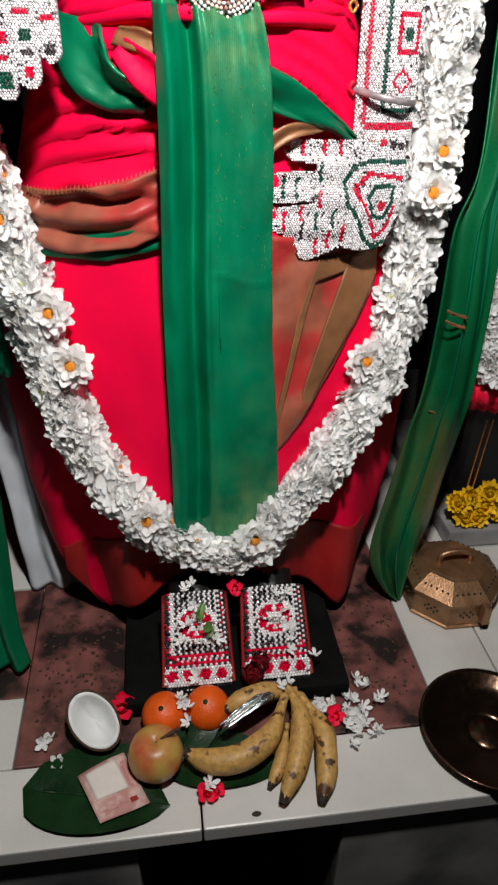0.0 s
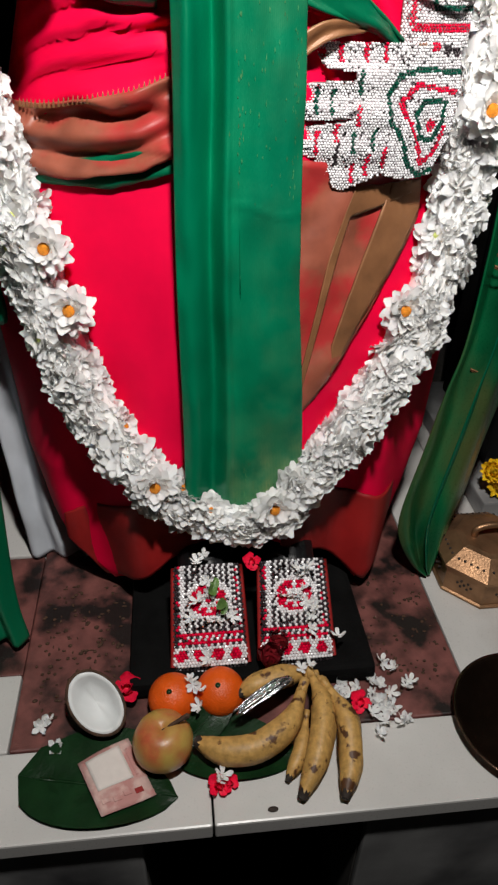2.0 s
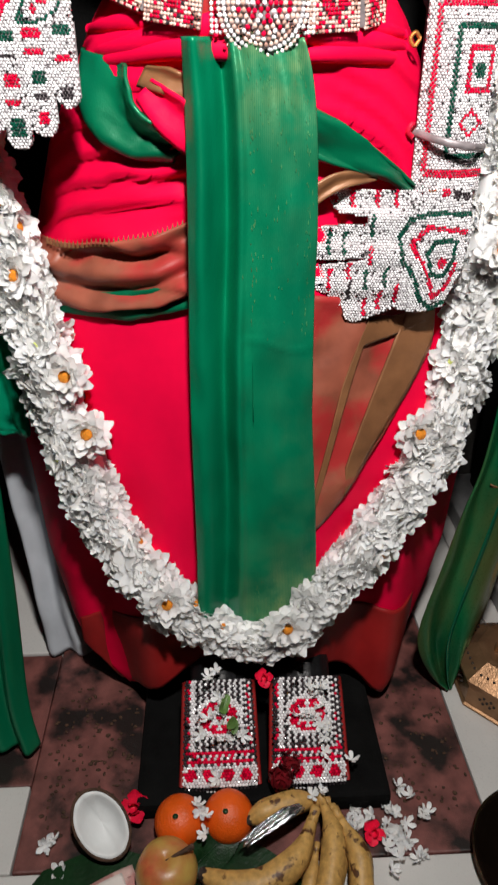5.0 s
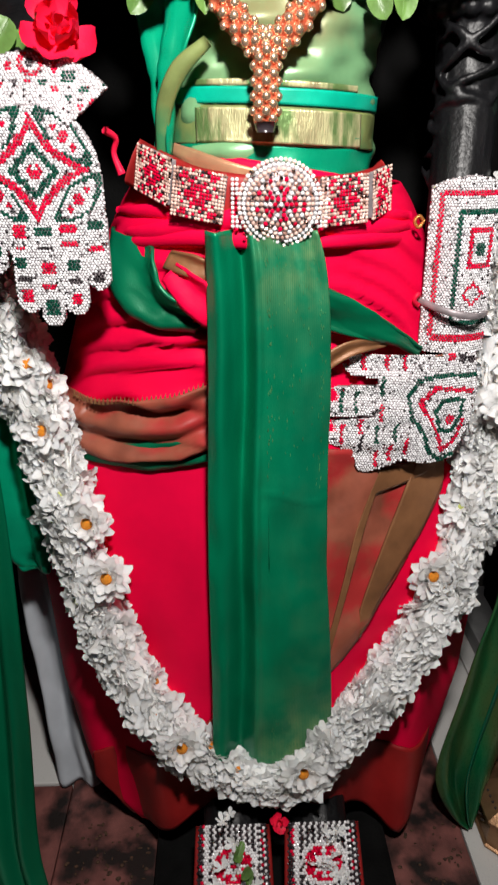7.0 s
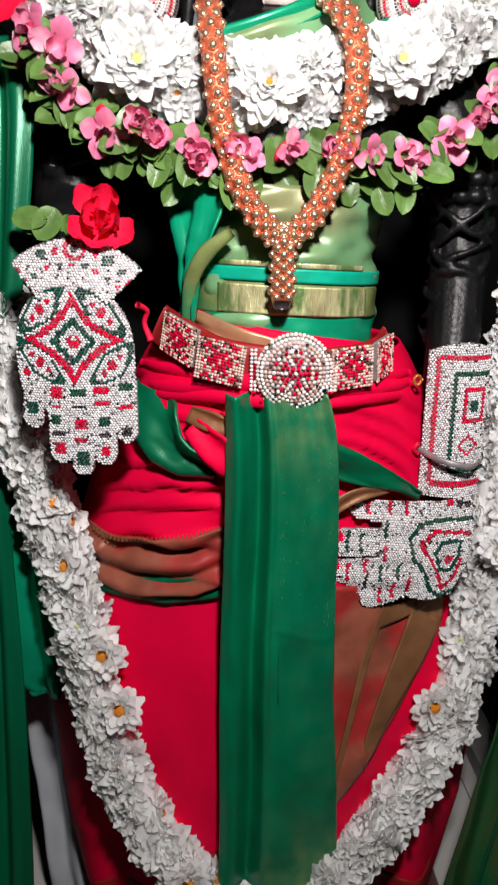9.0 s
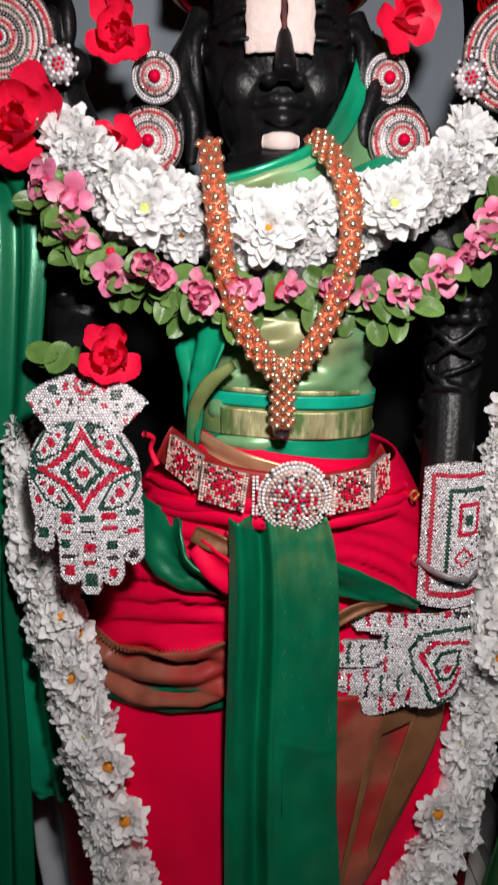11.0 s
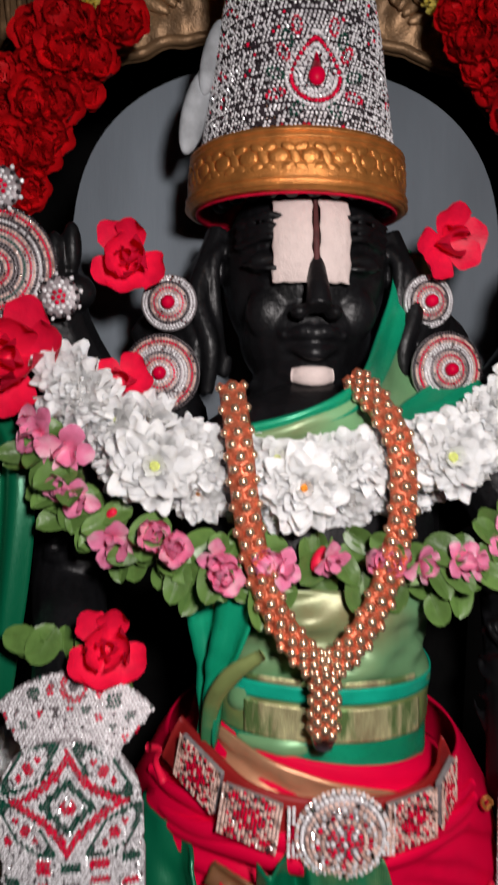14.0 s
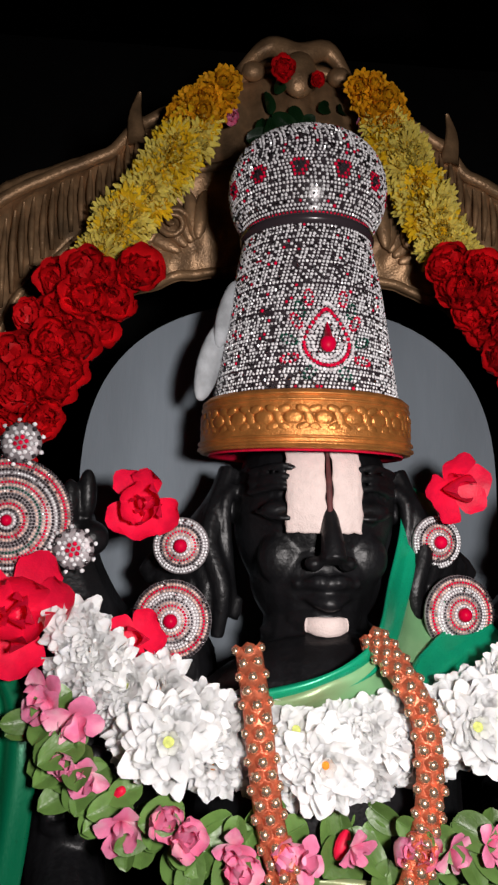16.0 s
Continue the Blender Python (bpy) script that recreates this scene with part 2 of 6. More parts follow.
CRYSTAL = gem("silver_rhinestone", (0.62, 0.6, 0.62), (1.0, 0.98, 1.0), 0.07, 0.2, 1.0)
REDSTONE = gem("ruby_rhinestone", (0.4, 0.0, 0.02), (0.85, 0.002, 0.05), 0.0, 0.55, 0.0)
GREENSTONE = gem("dark_green_rhinestone", (0.0, 0.03, 0.02), (0.002, 0.09, 0.055), 0.0, 0.5, 0.05)
DARKSTONE = gem("black_rhinestone", (0.008, 0.006, 0.007), (0.04, 0.03, 0.035), 0.05, 0.3, 0.3)
ROSECRYSTAL = gem("rose_gilt_rhinestone", (0.34, 0.17, 0.13), (0.92, 0.64, 0.55), 0.15, 0.24, 0.8)
SILVER = material("silver_backing", (0.3, 0.26, 0.27), 0.45, metal=0.2, vary=0.3, scale=60, bump=0.2)
COPPER = material("copper_gold", (0.62, 0.16, 0.08), 0.36, metal=0.55, vary=0.3, scale=120, bump=0.3, fine=600)
PEARL = material("gilt_pearl", (1.0, 0.6, 0.4), 0.26, metal=0.85, vary=0.2, scale=200, bump=0, coat=0.5)
GOLD = material("embossed_gold", (0.62, 0.24, 0.06), 0.38, metal=0.6, vary=0.25, scale=60, bump=0.4, fine=500)
BRASS = material("old_brass", (0.42, 0.25, 0.13), 0.42, metal=0.45, vary=0.4, scale=28, bump=0.5, fine=260, second=(0.12, 0.08, 0.045), mix=(0.52, 0.75))
PASTE = material("white_clay_paste", (0.80, 0.66, 0.62), 0.85, vary=0.06, scale=90, bump=0.5, fine=500, spec=0.1)
BROWNPASTE = material("dark_red_paste", (0.09, 0.02, 0.02), 0.7, vary=0.3, scale=90, bump=0.3)
TILE = material("white_tile", (0.60, 0.59, 0.57), 0.3, vary=0.07, scale=7, bump=0.05, fine=300, second=(0.42, 0.38, 0.34), mix=(0.56, 0.8), rnd=0.05)
GRANITE = material("stained_red_granite", (0.17, 0.06, 0.052), 0.5, vary=0.4, scale=30, bump=0.35, fine=420, second=(0.012, 0.007, 0.006), mix=(0.46, 0.6))
MARBLE = material("grey_marble", (0.3, 0.3, 0.3), 0.4, vary=0.25, scale=9, bump=0.08, fine=300, second=(0.07, 0.07, 0.075), mix=(0.5, 0.7))
GROUT = material("dark_grout", (0.05, 0.045, 0.04), 0.9, vary=0.3, scale=60)
# Near-black surface of the enclosing room.
DARKWALL = material("near_black_wall", (0.012, 0.011, 0.011), 0.9, vary=0.4, scale=6, bump=0.3, fine=90)
SLATE = material("blue_grey_painted_stone", (0.19, 0.225, 0.26), 0.7, vary=0.22, scale=7, bump=0.2, fine=180, second=(0.12, 0.14, 0.165), mix=(0.42, 0.72), stretch=(1, 1, 0.2))
WHITECLOTH = material("white_cotton", (0.46, 0.49, 0.53), 0.85, vary=0.12, scale=14, bump=0.25, fine=700, spec=0.1)

# ---- the setting ----
room = tagged(part("floor", box(-3, 3, -3.2, 2.2, -0.55, -0.5, 0), DARKWALL), "dark stone temple floor below the altar", "floor", kind="structure")
for nm, b in (("wall_north", (-3, 3, 1.6, 1.8, -0.5, 3.2)), ("wall_south", (-3, 3, -3.4, -3.2, -0.55, 3.2)), ("wall_west", (-3.2, -3, -3.4, 1.8, -0.55, 3.2)), ("wall_east", (3, 3.2, -3.4, 1.8, -0.55, 3.2))):
    tagged(part(nm, box(*b, 0), DARKWALL), "near-black shrine wall", "wall", kind="structure")
tagged(part("ceiling", box(-3.2, 3.2, -3.4, 1.8, 3.2, 3.4, 0), DARKWALL), "near-black shrine ceiling", "ceiling", kind="structure")

# altar: core, front panels, tiles and the granite inset
altar = thing("altar", (0, -0.2, -0.5), "low altar with white tiles, red granite inset and grey marble front", "altar", kind="structure")
part("core", join(box(-1.2, -0.157, -0.52, 0.9, -0.5, -0.03, 0), box(0.14, 1.2, -0.52, 0.9, -0.5, -0.03, 0), box(-0.157, 0.14, -0.25, 0.9, -0.5, -0.03, 0)), GROUT, altar, smooth=False)
part("front_panel", box(-1.2, -0.158, -0.534, -0.521, -0.49, -0.036), MARBLE, altar, "grey marble front panel", smooth=False)
part("front_panel", box(0.141, 1.2, -0.534, -0.521, -0.49, -0.036), MARBLE, altar, "grey marble front panel", smooth=False)
for x0, x1 in ((-1.2, -0.68), (-0.678, -0.0665), (-0.064, 0.456), (0.4585, 1.2)):
    part("tile", box(x0, x1, -0.546, -0.4245, -0.03, 0.0, 0.003), TILE, altar, smooth=False)
for x0, x1, y0, y1 in ((0.3275, 0.4565, -0.4225, -0.02), (0.459, 0.9, -0.4225, -0.02), (0.3275, 0.4565, -0.018, 0.4), (0.459, 0.9, -0.018, 0.4), (-0.9, -0.3385, -0.4225, -0.297), (-0.9, -0.3385, -0.04, 0.4)):
    part("tile", box(x0, x1, y0, y1, -0.03, -0.001, 0.003), TILE, altar, smooth=False)
part("granite_slab", box(-0.336, 0.325, -0.4225, 0.5, -0.03, 0.0, 0.003), GRANITE, altar, "red granite slab stained dark with oil", smooth=False)
part("granite_slab", box(-0.9, -0.338, -0.295, -0.042, -0.03, -0.004, 0.003), GRANITE, altar, "dark stained stone slab", smooth=False)

plinth = tagged(part("plinth", box(-0.175, 0.19, -0.36, 0.24, 0.002, 0.036, 0.01), SHADEBLACK, smooth=False), "black stone plinth under the idol's feet", "plinth")

# ---- the idol: one mesh ----
CX, CY = -0.008, 0.085


def idol():
    g = []
    g.append(tube([(0.0, 0.03, 0.03), (0.0, 0.03, 0.5), (0, 0.02, 0.95), (0, 0.02, 1.05), (-0.003, 0.03, 1.2), (-0.005, 0.05, 1.33), (-0.006, 0.07, 1.37)], [0.13, 0.14, 0.14, 0.112, 0.15, 0.15, 0.06], 24, 40, 0.72))
    for s in (-1, 1):
        g.append(tube([(0.01 + s * 0.07, -0.02, 0.03), (0.01 + s * 0.07, 0.0, 0.3), (s * 0.08, 0.02, 0.8)], [0.05, 0.06, 0.09], 14, 12))
        g.append(tube([(0.009 + s * 0.064, 0.0, 0.09), (0.009 + s * 0.064, -0.17, 0.13), (0.009 + s * 0.064, -0.27, 0.075), (0.009 + s * 0.064, -0.32, 0.045)], [0.05, 0.045, 0.04, 0.02], 14, 12, 0.8, up=(0, 0, 1)))
        # shoulders and the rear arms that hold the disc and the conch
        g.append(ball((CX + s * 0.19, 0.09, 1.345), (0.075, 0.06, 0.07)))
        g.append(tube([(CX + s * 0.17, 0.09, 1.34), (CX + s * 0.25, 0.1, 1.37), (CX + s * 0.29, 0.07, 1.45), (CX + s * 0.295, 0.05, 1.52)], [0.06, 0.05, 0.042, 0.035], 12, 16))
        for k in range(3):
            g.append(ball((CX + s * (0.268 + 0.018 * k), 0.035 - 0.006 * k, 1.545 - 0.012 * k), (0.011, 0.012, 0.03)))
        g.append(ball((CX + s * 0.262, 0.035, 1.497), (0.02, 0.022, 0.02)))
        # hair locks and long ears
        for k in range(5):
            x = CX + s * (0.118 + 0.017 * k)
            g.append(tube([(CX + s * 0.105, 0.1, 1.58 - 0.012 * k), (x + s * 0.012, 0.07 + 0.01 * k, 1.5 - 0.01 * k), (x - s * 0.004, 0.055 + 0.008 * k, 1.44), (x + s * 0.016 * k, 0.06, 1.385 - 0.004 * k)], [0.014, 0.014, 0.012, 0.008], 8, 14))
        g.append(tube([(CX + s * 0.098, 0.085, 1.56), (CX + s * 0.112, 0.075, 1.535), (CX + s * 0.106, 0.07, 1.46), (CX + s * 0.1, 0.07, 1.41), (CX + s * 0.094, 0.07, 1.43)], [0.008, 0.009, 0.008, 0.01, 0.007], 10, 20))
        # eyes, brows, cheeks, nostrils, corners of the mouth
        g.append(ball((CX + s * 0.05, 0.022, 1.531), (0.025, 0.014, 0.013)))
        g.append(tube([(CX + s * 0.02, 0.012, 1.527), (CX + s * 0.05, 0.004, 1.523), (CX + s * 0.078, 0.03, 1.53)], 0.0035, 6, 8))
        for k in range(3):
            g.append(tube([(CX + s * 0.03, 0.009, 1.553 + 0.012 * k), (CX + s * 0.055, 0.015, 1.558 + 0.012 * k), (CX + s * 0.086, 0.046, 1.551 + 0.012 * k)], 0.0045, 6, 8))
        g.append(ball((CX + s * 0.046, 0.036, 1.478), (0.03, 0.022, 0.032)))
        g.append(ball((CX + s * 0.0185, -0.009, 1.4755), (0.0105, 0.013, 0.0085)))
        g.append(ball((CX + s * 0.032, 0.014, 1.452), (0.008, 0.01, 0.007)))
    # head, jaw, nose, lips
    g.append(ball((CX, 0.105, 1.53), (0.1, 0.098, 0.125), 32, 24))
    g.append(ball((CX, 0.085, 1.455), (0.08, 0.082, 0.075), 24, 16))
    g.append(ball((CX, 0.06, 1.41), (0.05, 0.062, 0.034), 20, 14))
    g.append(tube([(CX, 0.012, 1.555), (CX, -0.003, 1.525), (CX, -0.018, 1.497), (CX, -0.026, 1.478)], [0.007, 0.0095, 0.013, 0.0145], 14, 14))
    g.append(tube([(CX - 0.034, 0.016, 1.449), (CX - 0.012, -0.004, 1.455), (CX, -0.002, 1.452), (CX + 0.012, -0.004, 1.455), (CX + 0.034, 0.016, 1.449)], [0.004, 0.009, 0.008, 0.009, 0.004], 8, 14))
    g.append(tube([(CX - 0.029, 0.016, 1.44), (CX, -0.005, 1.432), (CX + 0.029, 0.016, 1.44)], [0.004, 0.0105, 0.004], 8, 12))
    g.append(tube([(CX, 0.08, 1.42), (CX - 0.003, 0.06, 1.34)], [0.06, 0.07], 20, 4))
    for k in range(3):
        g.append(tube([(CX - 0.065, 0.06, 1.395 - 0.016 * k), (CX, -0.002 - 0.004 * k, 1.378 - 0.016 * k), (CX + 0.065, 0.06, 1.395 - 0.016 * k)], 0.007, 8, 10))
    for k in range(13):
        a = math.pi * (k + 0.5) / 13
        g.append(ball((-0.012 + 0.1 * math.cos(a), 0.1 - 0.1 * math.sin(a), 1.607), (0.011, 0.011, 0.009), 8, 6))
    # right fore-arm to the open palm, left fore-arm to the hip
    g.append(tube([(-0.2, 0.085, 1.35), (-0.265, 0.06, 1.27), (-0.285, 0.04, 1.18), (-0.265, -0.05, 1.12), (-0.25, -0.12, 1.05), (-0.247, -0.13, 0.95)], [0.058, 0.05, 0.042, 0.04, 0.04, 0.02], 16, 28))
    g.append(tube([(0.19, 0.085, 1.35), (0.24, 0.055, 1.25), (0.248, 0.03, 1.12), (0.236, -0.02, 0.98), (0.222, -0.06, 0.84), (0.205, -0.085, 0.74)], [0.058, 0.045, 0.04, 0.036, 0.034, 0.03], 16, 30))
    # beaded armlets
    for c, rad in (((-0.262, 0.05, 1.265), 0.053), ((0.243, 0.045, 1.2), 0.047)):
        for k in range(16):
            w = 2 * math.pi * k / 16
            for dz in (-0.011, 0.011):
                g.append(ball((c[0] + rad * math.cos(w + dz * 18), c[1] + rad * math.sin(w + dz * 18), c[2] + dz), (0.012, 0.012, 0.011), 8, 6))
    # wrinkled wrap down both arms
    for k in range(11):
        t = k / 10
        for sx, x0, x1, z0, z1, yy in ((1, 0.246, 0.24, 1.17, 1.0, 0.03), (-1, -0.262, -0.285, 1.24, 1.15, 0.045)):
            x, z = x0 + (x1 - x0) * t, z0 + (z1 - z0) * t
            rr = 0.04
            pts = [(x + rr * math.cos(a), yy - 0.01 - rr * math.sin(a), z + 0.012 * math.sin(2.3 * a + 1.9 * k) + 0.004 * math.cos(5 * a + k)) for a in np.linspace(-0.3, 3.44, 9)]
            g.append(tube(pts, [0.002, 0.0035, 0.0055, 0.004, 0.006, 0.0035, 0.002], 6, 20))
    return join(*g)


statue = tagged(part("statue", idol(), STONE), "black stone idol standing dressed in silk, jewels and garlands", "statue")
md = statue.modifiers.new("weld", "REMESH")
md.mode, md.voxel_size, md.use_smooth_shade = "VOXEL", 0.0031, True

# ---- the sari skirt ----
ZS = [0.0, 0.05, 0.25, 0.45, 0.6, 0.74, 0.85, 0.92, 0.98, 1.04]
WS = [0.275, 0.302, 0.336, 0.346, 0.322, 0.284, 0.25, 0.215, 0.182, 0.14]
DS = [0.236, 0.234, 0.212, 0.192, 0.168, 0.15, 0.15, 0.154, 0.158, 0.13]


def front(x, z, off=0.0):
    """The skirt's front surface: y at x, z."""
    w, d = np.interp(z, ZS, WS), np.interp(z, ZS, DS)
    s = max(0.0, 1 - (min(abs(x) / w, 1)) ** 2.1)
    return 0.02 - d * s ** 0.5 - 0.014 * math.exp(-(x / 0.075) ** 2) - off


def hem(x):
    a = abs(x + 0.002)
    if a < 0.215:
        return 0.19 - 0.16 * (a / 0.215) ** 1.3
    return 0.03 + (a - 0.215) * 1.4


def swags(x, z):
    """Folds drawn across the hips, lapping downwards, and soft hanging folds below."""
    k = 0.0
    if 0.66 < z < 0.985:
        f = min(1, (z - 0.66) / 0.08) * min(1, (0.985 - z) / 0.04)
        side = min(1, max(0, (-x - 0.04) / 0.05)) if x < 0 else 0.8 * min(1, max(0, (x - 0.05) / 0.05))
        lift = (x + 0.07) ** 2 * 1.9 if x < 0 else (x - 0.05) * 0.6
        q = (z + lift) / 0.036 + 1.5 * noise.noise(Vector((x * 6, z * 7, 1))) + 0.4 * noise.noise(Vector((x * 18, z * 12, 3)))
        q -= math.floor(q)
        k += f * side * (0.027 * (1 - q) ** 1.3 * min(1, q / 0.18)) * (0.75 + 0.6 * noise.noise(Vector((x * 5, z * 11, 6))))
        k += f * 0.008 * noise.noise(Vector((x * 9, (z + lift) * 40, 4)))
    if z < 0.66:
        f = min(1, (0.66 - z) / 0.25)
        deep = 0.008 + 0.014 * min(1, max(0, (abs(x) - 0.1) / 0.08)) * min(1, max(0, (0.5 - z) / 0.25))
        k += f * deep * math.sin(x * 40 + 3 * noise.noise(Vector((x * 3, z * 3, 7)))) + f * 0.012 * noise.noise(Vector((x * 8 - z * 6, z * 4, 9)))
    return k


def skirt_fn(u, v):
    a = 2 * math.pi * u
    ca, sa = math.cos(a), math.sin(a)
    x = np.sign(ca) * abs(ca) ** 0.85
    wide = np.interp(0.1, ZS, WS)
    h = hem(x * wide) if sa < 0 else 0.05
    z = h + (1.0 - h) * v
    w, d = np.interp(z, ZS, WS), np.interp(z, ZS, DS)
    X = x * w
    if sa < 0:
        s = max(0.0, 1 - (min(abs(X) / w, 1)) ** 2.1) ** 0.5
        return (X, 0.02 - d * s - 0.014 * math.exp(-(X / 0.075) ** 2) - swags(X, z) * s, z)
    return (X, 0.02 + 0.16 * abs(sa), z)


sari = thing("sari", (0, 0.02, 0.03), "crimson silk sari with brown zari borders, pleated round the idol", "sari")
part("skirt", sheet(skirt_fn, 220, 150), RED, sari, "crimson silk skirt in soft folds", solid=0.003)


def patch(name, x0, x1, top, bot, mat, off, parent, nu=60, nv=24, label="", ripple=0.0, freq=160.0, solid=0.003, seed=0.0):
    def fn(u, v):
        x = x0 + (x1 - x0) * u
        z = bot(x) + (top(x) - bot(x)) * v
        r = ripple * (math.sin(freq * (z - bot(x)) + 3 * noise.noise(Vector((x * 9, z * 5, seed)))) + noise.noise(Vector((x * 16, z * 30, seed + 3))))
        edge = 0.0015 * noise.noise(Vector((x * 60, z * 60, seed)))
        return (x, front(x, z) - swags(x, z) - off - r, z + edge)
    return part(name, sheet(fn, nu, nv), mat, parent, label, solid=solid)


def line(*pts):
    xs, zs = [p[0] for p in pts], [p[1] for p in pts]
    return lambda x: float(np.interp(x, xs, zs))


# brown border drawn across the left hip, with its toothed upper edge
bt, bb = line((-0.29, 0.74), (-0.2, 0.752), (-0.12, 0.768), (-0.06, 0.79)), line((-0.29, 0.67), (-0.2, 0.672), (-0.12, 0.684), (-0.06, 0.71))
patch("hip_border", -0.275, -0.06, bt, bb, BROWN, 0.010, sari, label="brown zari border gathered over the hip", ripple=0.007, freq=170)
patch("hip_border", -0.275, -0.06, line((-0.29, 0.675), (-0.06, 0.715)), line((-0.29, 0.66), (-0.15, 0.663), (-0.06, 0.69)), GREEN, 0.007, sari, label="thin green edge of the border", nv=6)
teeth = []
for k in range(34):
    x = -0.255 + k * 0.0057
    z = bt(x)
    y = front(x, z) - swags(x, z) - 0.016
    teeth.append(([(x - 0.0022, y, z - 0.004), (x + 0.0022, y, z - 0.004), (x + 0.001, y, z + 0.006), (x, y - 0.002, z)], [(0, 1, 3), (1, 2, 3), (2, 0, 3)]))
part("toothed_edge", join(*teeth), GOLDSILK, sari, "row of small gold teeth along the border", kind="stuff")
# right: brown and gold border falling from the hip to the pleats
patch("side_border", 0.06, 0.235, line((0.06, 0.70), (0.12, 0.69), (0.235, 0.66)), line((0.06, 0.36), (0.10, 0.40), (0.17, 0.50), (0.235, 0.62)), BROWN, 0.006, sari, label="brown zari border falling from the hip", ripple=0.003, freq=40, nv=40)
patch("side_border_band", 0.075, 0.22, line((0.075, 0.43), (0.11, 0.58), (0.14, 0.665), (0.22, 0.665)), line((0.075, 0.40), (0.11, 0.54), (0.135, 0.63), (0.22, 0.65)), GOLDSILK, 0.0105, sari, label="narrow gold band", nv=8)
patch("side_border_band", 0.12, 0.235, line((0.12, 0.47), (0.17, 0.61), (0.19, 0.665), (0.235, 0.665)), line((0.12, 0.43), (0.17, 0.51), (0.21, 0.58), (0.235, 0.63)), GOLDSILK, 0.0105, sari, label="broad dull gold band", nv=10)
# maroon lower border
patch("hem_border", -0.275, -0.05, line((-0.275, 0.16), (-0.2, 0.2), (-0.05, 0.32)), hem, MAROON, 0.004, sari, label="maroon border at the hem", nv=20)
patch("hem_border", 0.06, 0.28, line((0.06, 0.26), (0.16, 0.215), (0.28, 0.18)), hem, MAROON, 0.004, sari, label="maroon border at the hem", nv=20)
# waist: rolled red band under the belt, tissue band over it
for k, (dz, dy, rr) in enumerate(((0.0, 0.0, 0.011), (-0.014, -0.003, 0.009), (0.012, 0.008, 0.01))):
    pts = []
    for i in range(19):
        x = -0.185 + 0.352 * i / 18
        z = 0.958 + dz + 0.012 * math.cos(x * 14) * (1 - k * 0.4) + 0.02 * max(0, -x - 0.05) - 0.004 * math.sin(x * 30 + k)
        pts.append((x, front(x, 0.96) - 0.006 + dy + 0.003 * noise.noise(Vector((x * 20, k, 0))), z))
    part("waist_roll", tube(pts, [rr * 0.5, rr, rr * 1.3, rr, rr * 0.8, rr * 1.1, rr * 0.5], 12, 60, 0.75), RED, sari, "rolled red waistband fold")


def ring(u, v, off):
    """The body round the waist, from the skirt's top to the blouse."""
    a = math.pi * (0.0 + u)
    w, d = 0.176 - 0.05 * v, 0.152 - 0.03 * v
    return -(w + off) * math.cos(a), 0.01 - (d + off) * max(0.0, math.sin(a)) ** 0.85


def waist_fn(u, v):
    x, y = ring(u, v, 0.001 + 0.003 * math.sin(v * 16 + u * 9) * math.sin(math.pi * v))
    return (x, y, 0.945 + v * (0.092 + 0.018 * (1 - u) - 0.042 * u))


part("waistband", sheet(waist_fn, 70, 20), RED, sari, "red silk band behind the belt", solid=0.003)


def tissue_fn(u, v):
    uu = 0.12 + 0.66 * u
    hi = 1.05 - 0.072 * u ** 1.3
    z = hi - v * (0.014 + 0.055 * math.sin(math.pi * min(1, u * 0.85 + 0.1)))
    x, y = ring(uu, max(0.0, min(1.0, (z - 0.945) / 0.095)), 0.006 + 0.004 * math.sin(v * 9 + u * 4) + 0.003 * noise.noise(Vector((u * 6, v * 5, 0))))
    return (x, y, z)


part("tissue_fold", sheet(tissue_fn, 60, 20), SALMON, sari, "copper gold fold above the belt", solid=0.003)

# loose sash ends at the hips
sash = thing("sash", (0, -0.12, 0.85), "shiny green silk sash with silver edged ends tucked at the waist", "sash")
def on(x, z, off):
    return (x, front(x, z) - off, z)


part("knot", drape([(on(-0.19, 0.952, 0.012), on(-0.135, 0.935, 0.022)), (on(-0.192, 0.905, 0.016), on(-0.128, 0.91, 0.03)), (on(-0.172, 0.868, 0.02), on(-0.112, 0.89, 0.03)), (on(-0.138, 0.85, 0.018), on(-0.085, 0.878, 0.026)), (on(-0.09, 0.845, 0.012), on(-0.07, 0.872, 0.02))], 20, 50, 1.1, 0.006), GREEN, sash, "twisted green end", solid=0.004)
part("red_tuck", drape([(on(-0.125, 0.905, 0.03), on(-0.11, 0.925, 0.03)), (on(-0.1, 0.875, 0.034), on(-0.082, 0.912, 0.034)), (on(-0.07, 0.85, 0.03), on(-0.06, 0.9, 0.03))], 10, 16, 1, 0.004), RED, sash, "red tuck over the green", solid=0.003)
part("gold_tuck", drape([(on(-0.125, 0.918, 0.022), on(-0.115, 0.936, 0.018)), (on(-0.1, 0.912, 0.028), on(-0.09, 0.935, 0.024)), (on(-0.07, 0.905, 0.026), on(-0.065, 0.925, 0.024))], 10, 14, 1, 0.003), GOLDSILK, sash, "gold tissue tucked behind the pleats", solid=0.003)
part("right_end", drape([((0.045, -0.158, 0.905), (0.05, -0.155, 0.855)), ((0.1, -0.15, 0.875), (0.1, -0.145, 0.838)), ((0.15, -0.132, 0.842), (0.145, -0.13, 0.824)), ((0.185, -0.11, 0.816), (0.18, -0.108, 0.806))], 16, 40, 1.0, 0.006), GREEN, sash, "green end running under the jewelled hand", solid=0.004)
